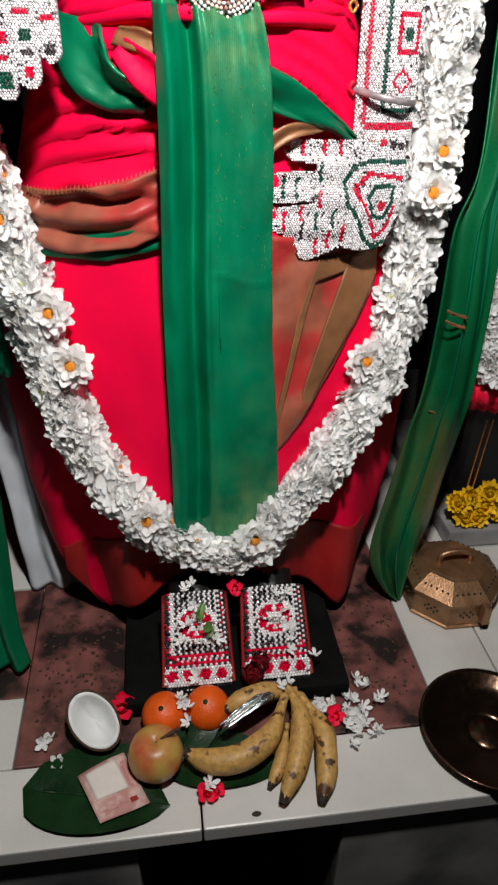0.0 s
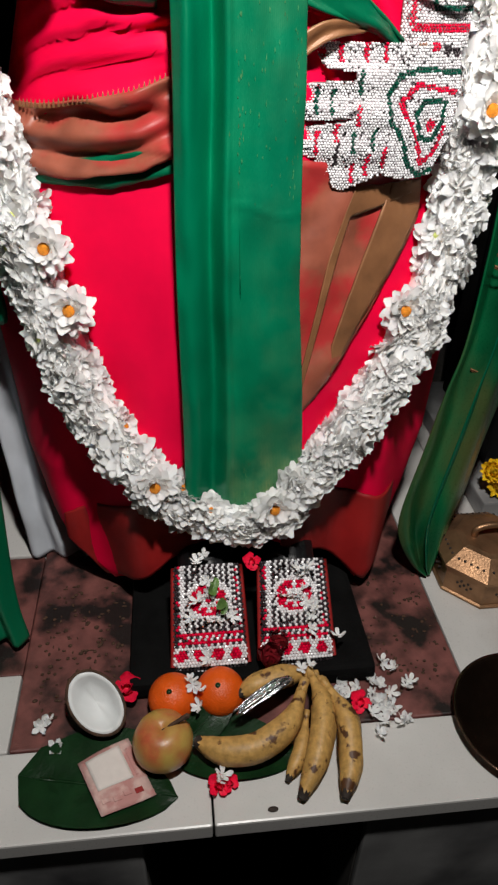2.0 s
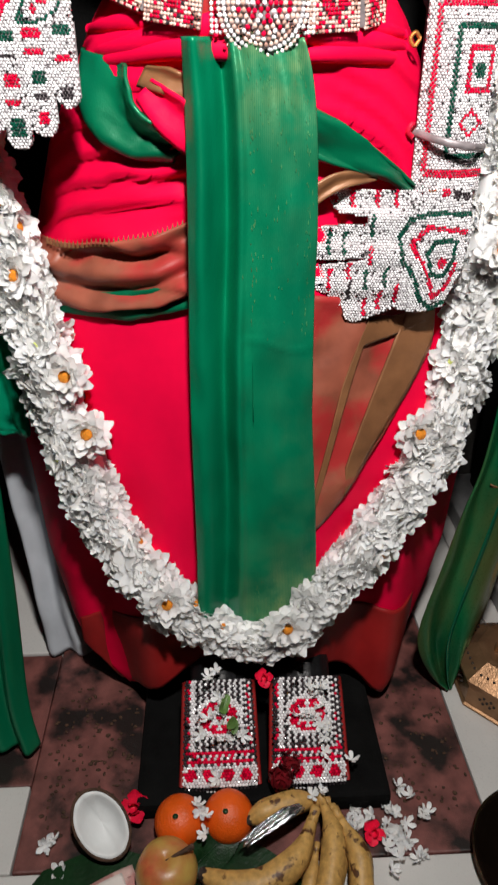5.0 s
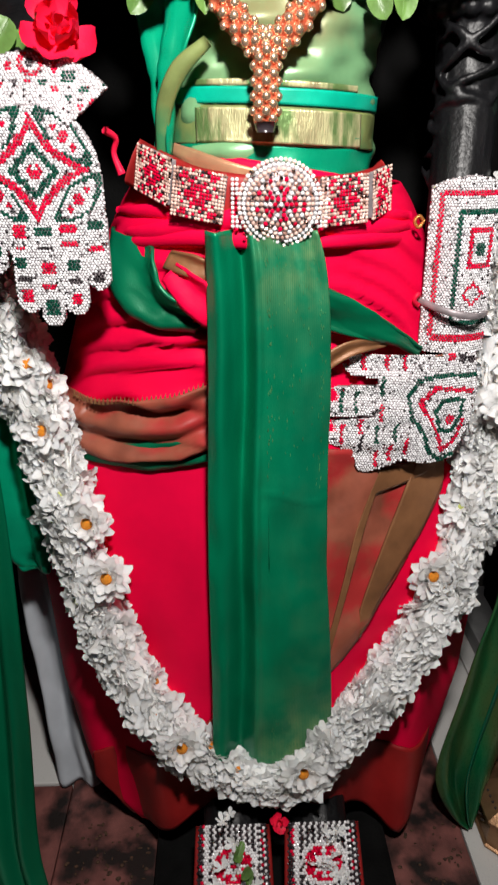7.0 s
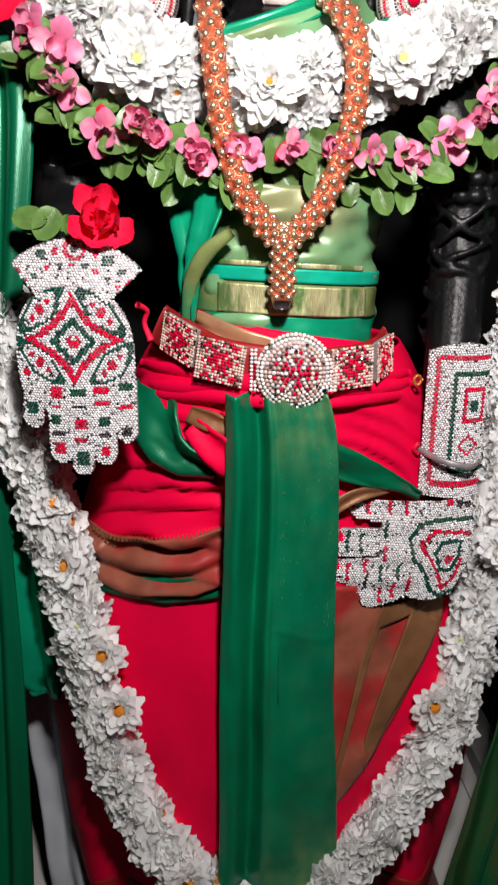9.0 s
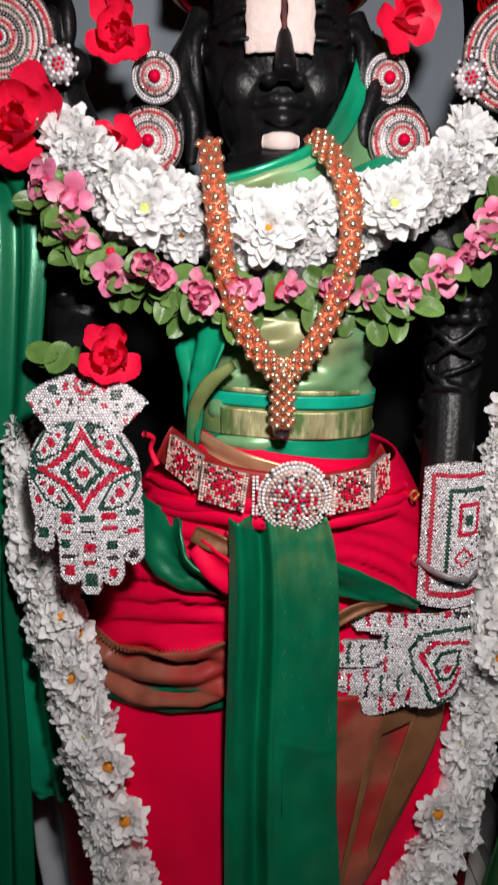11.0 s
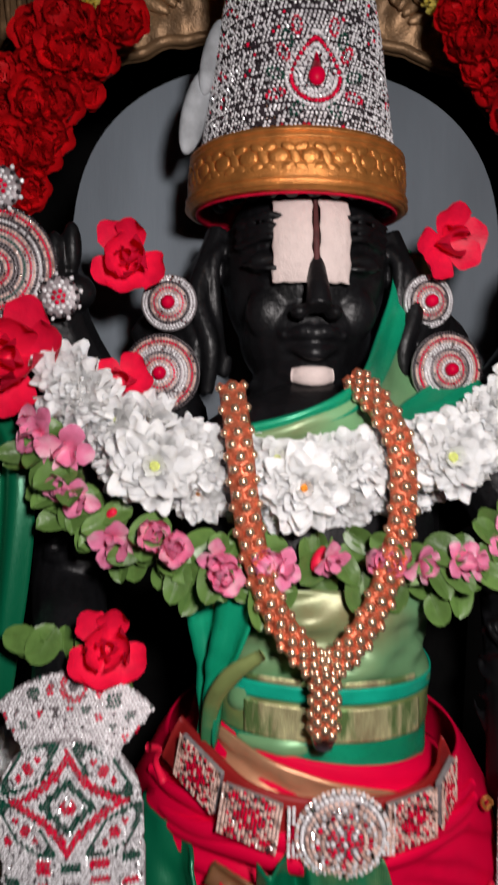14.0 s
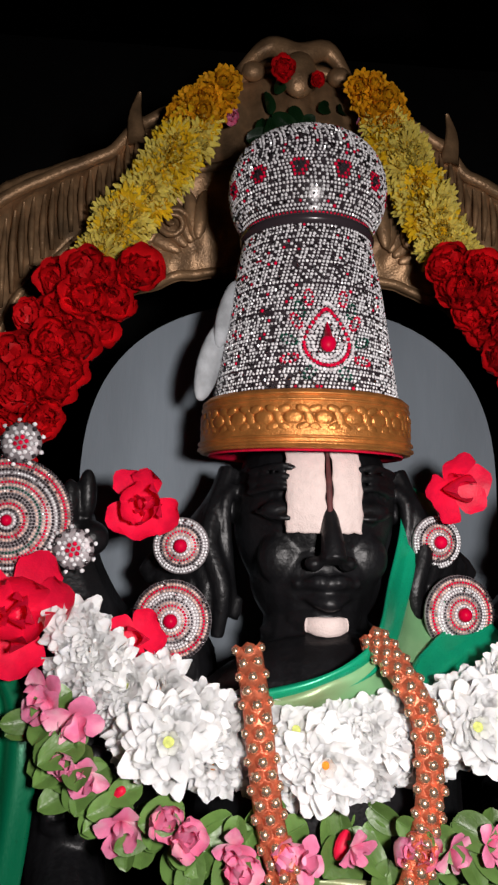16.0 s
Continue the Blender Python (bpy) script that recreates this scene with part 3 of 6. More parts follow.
part("gold_edge", drape([((0.055, -0.152, 0.822), (0.055, -0.152, 0.795)), ((0.085, -0.148, 0.836), (0.09, -0.148, 0.818)), ((0.13, -0.135, 0.838), (0.135, -0.134, 0.826))], 8, 20, 1, 0.002), GOLDSILK, sash, "gold toothed edge", solid=0.003)

# the green pleat in front
pleat = thing("pleat", (0, -0.18, 0.24), "long green silk pleat with gold weave hanging from the belt", "sari pleat")


def pleat_fn(u, v):
    u, v = min(1.0, max(0.0, u)), min(1.0, max(0.0, v))
    z = 0.962 - 0.717 * v
    gather = 1 - math.exp(-v / 0.05)
    x = (-0.076 - 0.006 * v) + u * (0.118 + 0.012 * gather + 0.036 * v)
    sway = 0.03 * math.sin(v * 4.2 + 0.6) + 0.01 * math.sin(v * 11)
    # a proud rolled edge, a deep crease, then the flat outer panel
    lively = 0.75 + 0.35 * math.sin(v * 7 + 1)
    roll = 0.015 * math.exp(-((u - 0.09 - sway * 0.5) / 0.075) ** 2) * lively
    crease = -0.026 * math.exp(-((u - 0.275 - sway) / 0.07) ** 2) * (1 - 0.4 * v)
    ridge = 0.006 * math.exp(-((u - 0.385 - 0.6 * sway) / 0.035) ** 2)
    f = roll + crease + ridge
    f += 0.008 * noise.noise(Vector((u * 3, v * 5, 2))) + 0.004 * noise.noise(Vector((u * 7, v * 13, 5)))
    f += 0.004 * math.exp(-v / 0.09) * math.sin(u * 26)
    if u > 0.4:
        f += 0.0012 * math.exp(-((v - 0.43 - 0.01 * math.sin(u * 9)) / 0.004) ** 2)
    edge = 0.006 * math.sin(math.pi * u) ** 0.5
    x += 0.003 * math.sin(v * 9) * (1 if u > 0.5 else 0.5)
    return (x, -0.163 - 0.05 * v ** 1.1 - edge - f, z + 0.004 * math.sin(u * 7) * v)


def pleat_zone(name, u0, u1, v0, v1, mat, off, label, nu=40, nv=40):
    def fn(u, v):
        p = pleat_fn(u0 + (u1 - u0) * u, v0 + (v1 - v0) * v)
        return (p[0], p[1] - off, p[2])
    return part(name, sheet(fn, nu, nv), mat, pleat, label, solid=0.002)


def brocade_silk():
    """Green silk with upright gold lines and gold weave that thickens at both ends."""
    m = material("green_brocade_silk", (0.0, 0.21, 0.095), 0.34, metal=0.2, vary=0.25, scale=10, bump=0.18, fine=600, spec=0.3, second=(0.0, 0.13, 0.07), mix=(0.48, 0.7), stretch=(1, 1, 0.25))
    N, L = m.node_tree.nodes, m.node_tree.links
    b = N["Principled BSDF"]
    old = b.inputs["Base Color"].links[0].from_socket
    tc = N.new("ShaderNodeTexCoord")
    sep = N.new("ShaderNodeSeparateXYZ")
    L.new(tc.outputs["Object"], sep.inputs[0])

    def ramp(socket, stops):
        r = N.new("ShaderNodeValToRGB")
        mr = N.new("ShaderNodeMapRange")
        mr.inputs[1].default_value, mr.inputs[2].default_value = stops[0][0], stops[-1][0]
        L.new(socket, mr.inputs[0])
        L.new(mr.outputs[0], r.inputs[0])
        span = stops[-1][0] - stops[0][0]
        el = r.color_ramp.elements
        while len(el) < len(stops):
            el.new(0.5)
        for k, (p, c) in enumerate(stops):
            el[k].position = (p - stops[0][0]) / span
            el[k].color = (c, c, c, 1)
        return r.outputs[0]

    def mul(p, q, op="MULTIPLY"):
        n = N.new("ShaderNodeMath")
        n.operation = op
        n.use_clamp = True
        L.new(p, n.inputs[0])
        L.new(q, n.inputs[1])
        return n.outputs[0]
    ends = ramp(sep.outputs["Z"], [(0.24, 0.6), (0.30, 0.4), (0.345, 0.14), (0.43, 0.06), (0.7, 0.02), (0.86, 0.06), (0.93, 0.5), (0.97, 0.7)])
    across = ramp(sep.outputs["X"], [(-0.03, 0.0), (-0.015, 0.45), (0.0, 0.3), (0.035, 0.75), (0.045, 0.5), (0.075, 1.0)])
    nz = N.new("ShaderNodeTexNoise")
    nz.inputs["Scale"].default_value, nz.inputs["Detail"].default_value = 26, 8
    L.new(tc.outputs["Object"], nz.inputs["Vector"])
    blot = ramp(nz.outputs[0], [(0.4, 0.15), (0.62, 1.0)])
    wv = N.new("ShaderNodeTexWave")
    wv.inputs["Scale"].default_value, wv.inputs["Distortion"].default_value = 150, 1.5
    L.new(tc.outputs["Object"], wv.inputs["Vector"])
    thread = ramp(wv.outputs[0], [(0.0, 0.55), (1.0, 1.0)])
    mask = mul(mul(mul(ends, across), blot), thread)
    mx = N.new("ShaderNodeMix")
    mx.data_type = "RGBA"
    L.new(mask, mx.inputs[0])
    L.new(old, mx.inputs[6])
    mx.inputs[7].default_value = (0.55, 0.52, 0.2, 1)
    L.new(mx.outputs[2], b.inputs["Base Color"])
    return m


pleat_zone("panel", 0, 1, 0, 1, brocade_silk(), 0.0, "green silk panel", 120, 150)
flecks = []
rw = random.Random(8)
for k in range(420):
    low_end = k % 3 == 0
    u = rw.choice((rw.uniform(0.42, 0.98), rw.gauss(0.5, 0.012), rw.gauss(0.93, 0.014), rw.gauss(0.66, 0.05)))
    v = 1 - rw.random() ** 2 * 0.11 if low_end else rw.random() ** 2.2 * 0.42
    if not 0.4 < u < 0.985 or not 0.005 < v < 0.995:
        continue
    du, dv = rw.uniform(0.002, 0.005), rw.uniform(0.002, 0.005)
    q = [Vector(pleat_fn(a, b)) + Vector((0, -0.0016, 0)) for a, b in ((u - du, v), (u, v - dv), (u + du, v), (u, v + dv))]
    flecks.append((q, [(0, 1, 2, 3)]))
part("gold_weave", join(*flecks), THREAD, pleat, "gold thread flecks of the weave", kind="stuff", smooth=False)

# ---- blouse cloth round the chest ----
blouse = thing("blouse", (0, 0, 1.0), "pale green and gold silk wrapped round the idol's chest", "blouse")


def chest(u, z, off=0.0):
    a = math.pi * (-0.08 + 1.16 * u)
    w = np.interp(z, [0.98, 1.05, 1.12, 1.2], [0.122, 0.121, 0.122, 0.13])
    d = np.interp(z, [0.98, 1.05, 1.12, 1.2], [0.12, 0.115, 0.112, 0.1])
    return (-(w + off) * math.cos(a), 0.01 - (d + off) * np.sign(math.sin(a)) * abs(math.sin(a)) ** 0.75, z)


def chest_zone(name, z0, z1, mat, off, label, u0=0.0, u1=1.0, rip=0.002, nv=16):
    def fn(u, v):
        u = u0 + (u1 - u0) * u
        z = z0 + (z1 - z0) * v + 0.004 * math.sin(u * 5)
        return chest(u, z, off + rip * noise.noise(Vector((u * 9, z * 40, 3))))
    part(name, sheet(fn, 60, nv), mat, blouse, label, solid=0.002)


AQUA = material("aqua_silk_stripe", (0.0, 0.46, 0.30), 0.35, metal=0.15, vary=0.2, scale=30, bump=0.12, fine=700)
chest_zone("wrap", 1.0, 1.19, LIME, 0.0, "pale green silk wrap", rip=0.013, nv=40)
chest_zone("lower_edge", 1.0, 1.041, TEAL, 0.003, "green lower edge", rip=0.005)
chest_zone("brocade", 1.041, 1.079, OLIVE, 0.004, "olive border")
chest_zone("brocade_panel", 1.043, 1.077, ZARI, 0.0065, "gold brocade panel", 0.3, 0.74, 0.001)
chest_zone("stripe", 1.081, 1.097, AQUA, 0.0055, "bright aqua stripe", 0.06, 0.98, 0.001, 6)
chest_zone("brocade_line", 1.098, 1.104, ZARI, 0.0055, "thin gold line", 0.3, 0.72, 0.001, 3)
part("side_fold", drape([((-0.15, -0.01, 1.2), (-0.07, -0.1, 1.21)), ((-0.14, -0.04, 1.15), (-0.09, -0.11, 1.14)), ((-0.13, -0.06, 1.1), (-0.11, -0.1, 1.1)), ((-0.13, -0.07, 1.04), (-0.115, -0.09, 1.03))], 14, 30, 2, 0.006), TEAL, blouse, "bright green fold beside the arm", solid=0.003)
part("side_fold", tube([(-0.07, -0.118, 1.14), (-0.1, -0.11, 1.115), (-0.118, -0.098, 1.08), (-0.124, -0.085, 1.03)], [0.006, 0.01, 0.009, 0.006], 10, 20, 0.6), OLIVE, blouse, "olive rolled fold")

shawl = thing("shawl", (0.05, 0.0, 1.38), "green and olive silk shawl round the idol's neck and shoulder", "shawl")
part("neck_fold", drape([((-0.11, -0.055, 1.345), (-0.09, -0.05, 1.28)), ((-0.03, -0.062, 1.365), (0.0, -0.07, 1.30)), ((0.03, -0.04, 1.392), (0.075, -0.055, 1.32)), ((0.072, 0.035, 1.44), (0.14, 0.04, 1.36)), ((0.098, 0.075, 1.5), (0.168, 0.085, 1.44)), ((0.11, 0.095, 1.56), (0.165, 0.095, 1.55))], 20, 60, 1.5, 0.006), LIME, shawl, "pale olive silk fold", solid=0.003)
part("edge", drape([((-0.115, -0.06, 1.35), (-0.1, -0.06, 1.335)), ((-0.03, -0.068, 1.372), (-0.025, -0.068, 1.352)), ((0.028, -0.046, 1.402), (0.04, -0.048, 1.38)), ((0.066, 0.028, 1.452), (0.088, 0.028, 1.43)), ((0.092, 0.068, 1.51), (0.116, 0.07, 1.5)), ((0.104, 0.09, 1.57), (0.122, 0.09, 1.56))], 8, 60, 1, 0.003), TEAL, shawl, "bright green edge", solid=0.003)
part("shoulder_fold", drape([((0.06, -0.05, 1.36), (0.03, -0.06, 1.3)), ((0.14, 0.03, 1.4), (0.12, -0.03, 1.32)), ((0.2, 0.05, 1.42), (0.19, 0.0, 1.34))], 14, 24, 2, 0.006), TEAL, shawl, "green fold on the shoulder", solid=0.003)

# ---- hanging green cloths on both sides ----
cloth_l = thing("hanging_cloth", (-0.4, -0.05, 0.0), "long green silk cloth hanging beside the idol", "cloth", "green cloths")
part("fall", drape([((-0.41, 0.02, 1.36), (-0.345, 0.0, 1.37)), ((-0.42, 0.0, 1.30), (-0.308, -0.03, 1.29)), ((-0.43, -0.02, 1.1), (-0.325, -0.05, 1.1)), ((-0.44, -0.04, 0.85), (-0.366, -0.06, 0.85)), ((-0.45, -0.09, 0.55), (-0.36, -0.10, 0.55)), ((-0.455, -0.15, 0.3), (-0.352, -0.16, 0.3)), ((-0.45, -0.21, 0.1), (-0.348, -0.22, 0.1)), ((-0.44, -0.24, 0.012), (-0.335, -0.245, 0.012))], 40, 120, 2.6, 0.009), GREEN, cloth_l, solid=0.003)
part("inner_fold", drape([((-0.38, -0.05, 0.75), (-0.325, -0.06, 0.74)), ((-0.38, -0.055, 0.62), (-0.318, -0.065, 0.6)), ((-0.37, -0.06, 0.5), (-0.312, -0.07, 0.49)), ((-0.36, -0.055, 0.47), (-0.322, -0.06, 0.465))], 14, 40, 1.2, 0.008, 1.0), TEAL, cloth_l, "shiny inner fold", solid=0.004)
cloth_r = thing("hanging_cloth", (0.38, -0.05, 0.0), "long green silk cloth with olive gold stripes hanging beside the idol", "cloth", "green cloths")
GR = [((0.42, 0.05, 1.25), (0.5, 0.05, 1.25)), ((0.41, 0.01, 0.95), (0.48, 0.01, 0.95)), ((0.398, -0.03, 0.77), (0.458, -0.03, 0.76)), ((0.367, -0.046, 0.68), (0.452, -0.046, 0.68)), ((0.355, -0.068, 0.56), (0.45, -0.068, 0.56)), ((0.34, -0.09, 0.434), (0.441, -0.09, 0.43)), ((0.319, -0.103, 0.355), (0.428, -0.103, 0.348)), ((0.3, -0.117, 0.26), (0.407, -0.117, 0.252)), ((0.275, -0.133, 0.147), (0.389, -0.131, 0.15)), ((0.278, -0.141, 0.088), (0.376, -0.138, 0.096)), ((0.308, -0.148, 0.03), (0.358, -0.146, 0.034)), ((0.333, -0.15, 0.008), (0.345, -0.15, 0.006))]
part("fall", drape(GR, 40, 140, 1.6, 0.012, 2.0, 1.4), SHOT, cloth_r, solid=0.003)


def strip(rows, a, b, off):
    res = []
    for l, r in rows:
        l, r = Vector(l), Vector(r)
        res.append((l.lerp(r, a) + Vector((0, -off, 0)), l.lerp(r, b) + Vector((0, -off, 0))))
    return res


part("stripe", drape(strip(GR, 0.45, 0.8, 0.006), 14, 140, 0.6, 0.008, 2.6), GREEN, cloth_r, "plain shiny green stripe", solid=0.002)
for z in (0.535, 0.552, 0.372):
    part("gold_bar", drape([((0.362, -0.092, z + 0.012), (0.363, -0.092, z + 0.007)), ((0.38, -0.096, z + 0.006), (0.38, -0.096, z + 0.001)), ((0.398, -0.094, z), (0.398, -0.094, z - 0.005))], 4, 12, 1, 0.001), GOLDSILK, cloth_r, "short woven gold bar", solid=0.002)

white = thing("white_cloth", (-0.33, 0.02, 0.0), "white cotton cloth hanging behind the sari", "cloth")
part("fall", drape([((-0.40, 0.07, 0.5), (-0.31, 0.05, 0.5)), ((-0.40, 0.05, 0.34), (-0.30, 0.03, 0.34)), ((-0.385, 0.02, 0.22), (-0.28, 0.0, 0.2)), ((-0.37, -0.02, 0.1), (-0.27, -0.03, 0.08)), ((-0.36, -0.04, 0.004), (-0.26, -0.05, 0.004))], 24, 50, 2, 0.01, 0.5), WHITECLOTH, white, solid=0.004)

# ---- behind the idol: painted stone back plate and brass arch ----
plate = thing("back_plate", (0, 0.27, 0.0), "blue-grey painted stone plate behind the idol's head", "stone plate")


def plate_outline(n=40):
    pts = []
    for i in range(n + 1):
        a = math.pi * i / n
        c, s = math.cos(a), math.sin(a)
        pts.append((-0.01 - 0.31 * np.sign(c) * abs(c) ** 0.85, 1.53 + 0.312 * s ** 0.68))
    return [(-0.325, 1.3)] + pts + [(0.305, 1.3)]


def prism(outline, y0, y1):
    n = len(outline)
    v = [(x, y0, z) for x, z in outline] + [(x, y1, z) for x, z in outline]
    return v, [tuple(range(n))[::-1], tuple(range(n, 2 * n))] + [(i, (i + 1) % n, n + (i + 1) % n, n + i) for i in range(n)]


part("slab", prism(plate_outline(), 0.25, 0.29), SLATE, plate, smooth=False)
# Added pier: fills the black between arms and body below the slab.
part("pier", box(-0.3, 0.28, 0.25, 0.36, 0.002, 1.298, 0.01), SHADEBLACK, plate, "near-black pier added below the plate", smooth=False)
part("pier", box(-0.7, -0.56, 0.33, 0.42, 0.002, 1.6, 0.01), SHADEBLACK, plate, "black stone pier", smooth=False)
part("pier", box(0.56, 0.7, 0.33, 0.42, 0.002, 1.6, 0.01), SHADEBLACK, plate, "black stone pier", smooth=False)

arch = thing("brass_arch", (0, 0.38, 0.0), "embossed old brass arch behind the idol with ribbed leaf scrolls", "arch")


def outer(x):
    return float(np.interp(abs(x + 0.005), [0, 0.06, 0.16, 0.26, 0.30, 0.47, 0.62, 0.72], [2.31, 2.30, 2.24, 2.18, 2.13, 2.06, 1.92, 1.6]))


def inner(x):
    return float(np.interp(abs(x + 0.005), [0, 0.18, 0.27, 0.36, 0.42, 0.5, 0.56], [1.93, 1.905, 1.87, 1.77, 1.66, 1.4, 1.2]))


def arch_fn(u, v):
    x = -0.7 + 1.4 * u
    lo, hi = inner(max(-0.56, min(0.56, x))), outer(x)
    z = lo + (hi - lo) * v
    y = 0.36 - 0.03 * math.sin(math.pi * v) - 0.012 * abs(math.sin(x * 58 + v * 2)) * (1 if 0.52 < v < 0.9 else 0.25)
    y -= 0.012 * noise.noise(Vector((x * 22, z * 22, 0))) * (1 if v < 0.52 else 0.3)
    return (x, y, z)


part("sheet", sheet(arch_fn, 260, 60), BRASS, arch, "embossed brass sheet", solid=0.004)
for v0, rr in ((0.02, 0.008), (0.5, 0.007), (0.93, 0.01)):
    pts = [Vector(arch_fn(i / 140, v0)) + Vector((0, -0.012, 0)) for i in range(6, 135)]
    part("rim", tube(pts, rr, 8), BRASS, arch, "raised rope rim")
for s in (-1, 1):
    for k in range(26):
        x = s * (0.2 + 0.0145 * k)
        u = (x + 0.7) / 1.4
        a, b = Vector(arch_fn(u, 0.56)), Vector(arch_fn(u + s * 0.004, 0.86))
        part("rib", tube([a + Vector((0, -0.006, 0)), a.lerp(b, 0.5) + Vector((0, -0.014, 0)), b + Vector((0, -0.006, 0))], [0.003, 0.006, 0.002], 6, 6), BRASS, arch)
    for k in range(9):
        x = s * (0.2 + 0.042 * k)
        p = Vector(arch_fn((x + 0.7) / 1.4, 0.27))
        r = 0.022 if k % 2 else 0.03
        sp = [p + Vector((r * (1 - i / 22) * math.cos(i * 0.62 + k), -0.014 - 0.001 * i, r * (1 - i / 22) * math.sin(i * 0.62 + k))) for i in range(20)]
        part("scroll", tube(sp, [0.006, 0.005, 0.003], 6), BRASS, arch)
    for k in range(5):
        a0 = 0.5 + k * 0.3
        c = Vector((s * 0.19 - 0.005, 0.335, 1.93))
        part("leaf", ball(c + Vector((s * -0.0 + s * 0.06 * math.cos(a0 + 0.6), -0.004 * k, 0.075 * math.sin(a0))), (0.013, 0.008, 0.042), 10, 8, pose(0, 0, 0, 0, s * (90 - math.degrees(a0)), 0)), BRASS, arch)
    part("finial", tube([(s * 0.262, 0.33, 2.12), (s * 0.268, 0.33, 2.17), (s * 0.262, 0.335, 2.215)], [0.018, 0.012, 0.003], 8, 8, 0.5), BRASS, arch)
part("crest", join(tube([(-0.1, 0.33, 2.26), (-0.05, 0.325, 2.305), (0.0, 0.32, 2.29), (0.05, 0.325, 2.305), (0.09, 0.33, 2.26)], [0.008, 0.016, 0.02, 0.016, 0.008], 10, 24), ball((0.0, 0.31, 2.25), (0.03, 0.02, 0.04)), ball((-0.075, 0.325, 2.26), (0.02, 0.015, 0.016)), ball((0.07, 0.325, 2.26), (0.02, 0.015, 0.016))), BRASS, arch, "brass crest at the crown of the arch")

# ---- flowers ----
def flower_mesh(name, rings, mats, eye=0.0, seed=0, nu=3, nv=4, ruffle=0.06):
    """rings: (petals, length, width, tilt in degrees, curl); the flower faces +z."""
    rnd = random.Random(seed)
    v, f, mi = [(0.0, 0.0, -0.001)], [], []
    for count, length, width, tilt, curl in rings:
        spin = rnd.uniform(0, 6.28)
        for k in range(count):
            a = spin + 2 * math.pi * (k + rnd.uniform(-0.3, 0.3)) / count
            t0 = radians(tilt + rnd.uniform(-12, 12))
            ln, wd = length * rnd.uniform(0.85, 1.12), width * rnd.uniform(0.85, 1.15)
            base = len(v)
            wave = rnd.uniform(0, 6.28)
            for j in range(nv + 1):
                s = j / nv
                t = t0 + curl * s
                r = 0.12 * length + ln * s * math.cos(t)
                h = ln * s * math.sin(t)
                w = wd * float(np.interp(s, [0, 0.25, 0.5, 0.75, 1], [0.4, 0.75, 1.0, 1.0, 0.72])) * 0.5
                for i in range(nu + 1):
                    q = (i / nu - 0.5) * 2
                    x, y, z = r - 0.2 * ln * q * q * s ** 3, q * w, h + abs(q) * w * 0.15 + (rnd.uniform(-1, 1) * 0.018 + ruffle * s * s * math.sin(3.1 * q + wave)) * ln
                    v.append((x * math.cos(a) - y * math.sin(a), x * math.sin(a) + y * math.cos(a), z))
            for i in range(nu):
                f.append((0, base + i + 1, base + i))
                mi.append(0)
            for j in range(nv):
                for i in range(nu):
                    p = base + j * (nu + 1) + i
                    f.append((p, p + 1, p + nu + 2, p + nu + 1))
                    mi.append(0)
    if eye:
        g = ball((0, 0, eye * 0.5), (eye, eye, eye * 0.7), 10, 6)
        n = len(v)
        v += g[0]
        f += [tuple(i + n for i in q) for q in g[1]]
        mi += [1] * len(g[1])
    me = mesh_of(name, v, f, mats)
    me.polygons.foreach_set("material_index", mi)
    return me


def facing(p, n, spin=0.0, s=1.0):
    n = Vector(n).normalized()
    return Matrix.Translation(p) @ n.to_track_quat("Z", "Y").to_matrix().to_4x4() @ Matrix.Rotation(spin, 4, "Z") @ Matrix.Diagonal((s, s, s, 1))


MUM = [(15, 0.036, 0.0175, 2, -0.05), (14, 0.032, 0.0165, 12, 0.0), (12, 0.027, 0.015, 22, 0.05), (10, 0.02, 0.013, 34, 0.1), (6, 0.013, 0.01, 48, 0.15)]
BLOOM = [(14, 0.036, 0.02, 2, 0.0), (13, 0.032, 0.019, 11, 0.0), (11, 0.027, 0.017, 21, 0.05), (9, 0.02, 0.014, 32, 0.1), (6, 0.013, 0.011, 46, 0.2)]
YMUM = [(20, 0.033, 0.009, 2, -0.1), (18, 0.029, 0.0085, 24, 0.1), (14, 0.022, 0.008, 46, 0.3), (8, 0.014, 0.007, 68, 0.3)]
DAISY = [(13, 0.036, 0.019, 2, -0.1), (12, 0.032, 0.018, 16, 0.05), (10, 0.025, 0.015, 32, 0.2)]
mums = [flower_mesh("mum", MUM, [PETAL, LIME_EYE], 0.0, 1), flower_mesh("mum", MUM, [PETAL, LIME_EYE], 0.004, 2), flower_mesh("mum", MUM, [PETAL, LIME_EYE], 0.0, 3)]
daisies = [flower_mesh("daisy", DAISY, [PETAL, ORANGE_EYE], 0.0085, 5), flower_mesh("daisy", DAISY, [PETAL, LIME_EYE], 0.006, 6)]
blooms = [flower_mesh("bloom", BLOOM, [PETAL, LIME_EYE], 0.0, 31, 4, 4, 0.09), flower_mesh("bloom", BLOOM, [PETAL, ORANGE_EYE], 0.0035, 32, 4, 4, 0.09), flower_mesh("bloom", BLOOM, [PETAL, LIME_EYE], 0.0045, 33, 4, 4, 0.09)]
yellow_mums = [flower_mesh("yellow_mum", YMUM, [PALEYELLOW, ORANGE_EYE], 0.0, 7), flower_mesh("yellow_mum", YMUM[:3], [PALEYELLOW, YELLOW], 0.009, 8), flower_mesh("yellow_mum", YMUM, [YELLOW, YELLOW], 0.006, 9)]
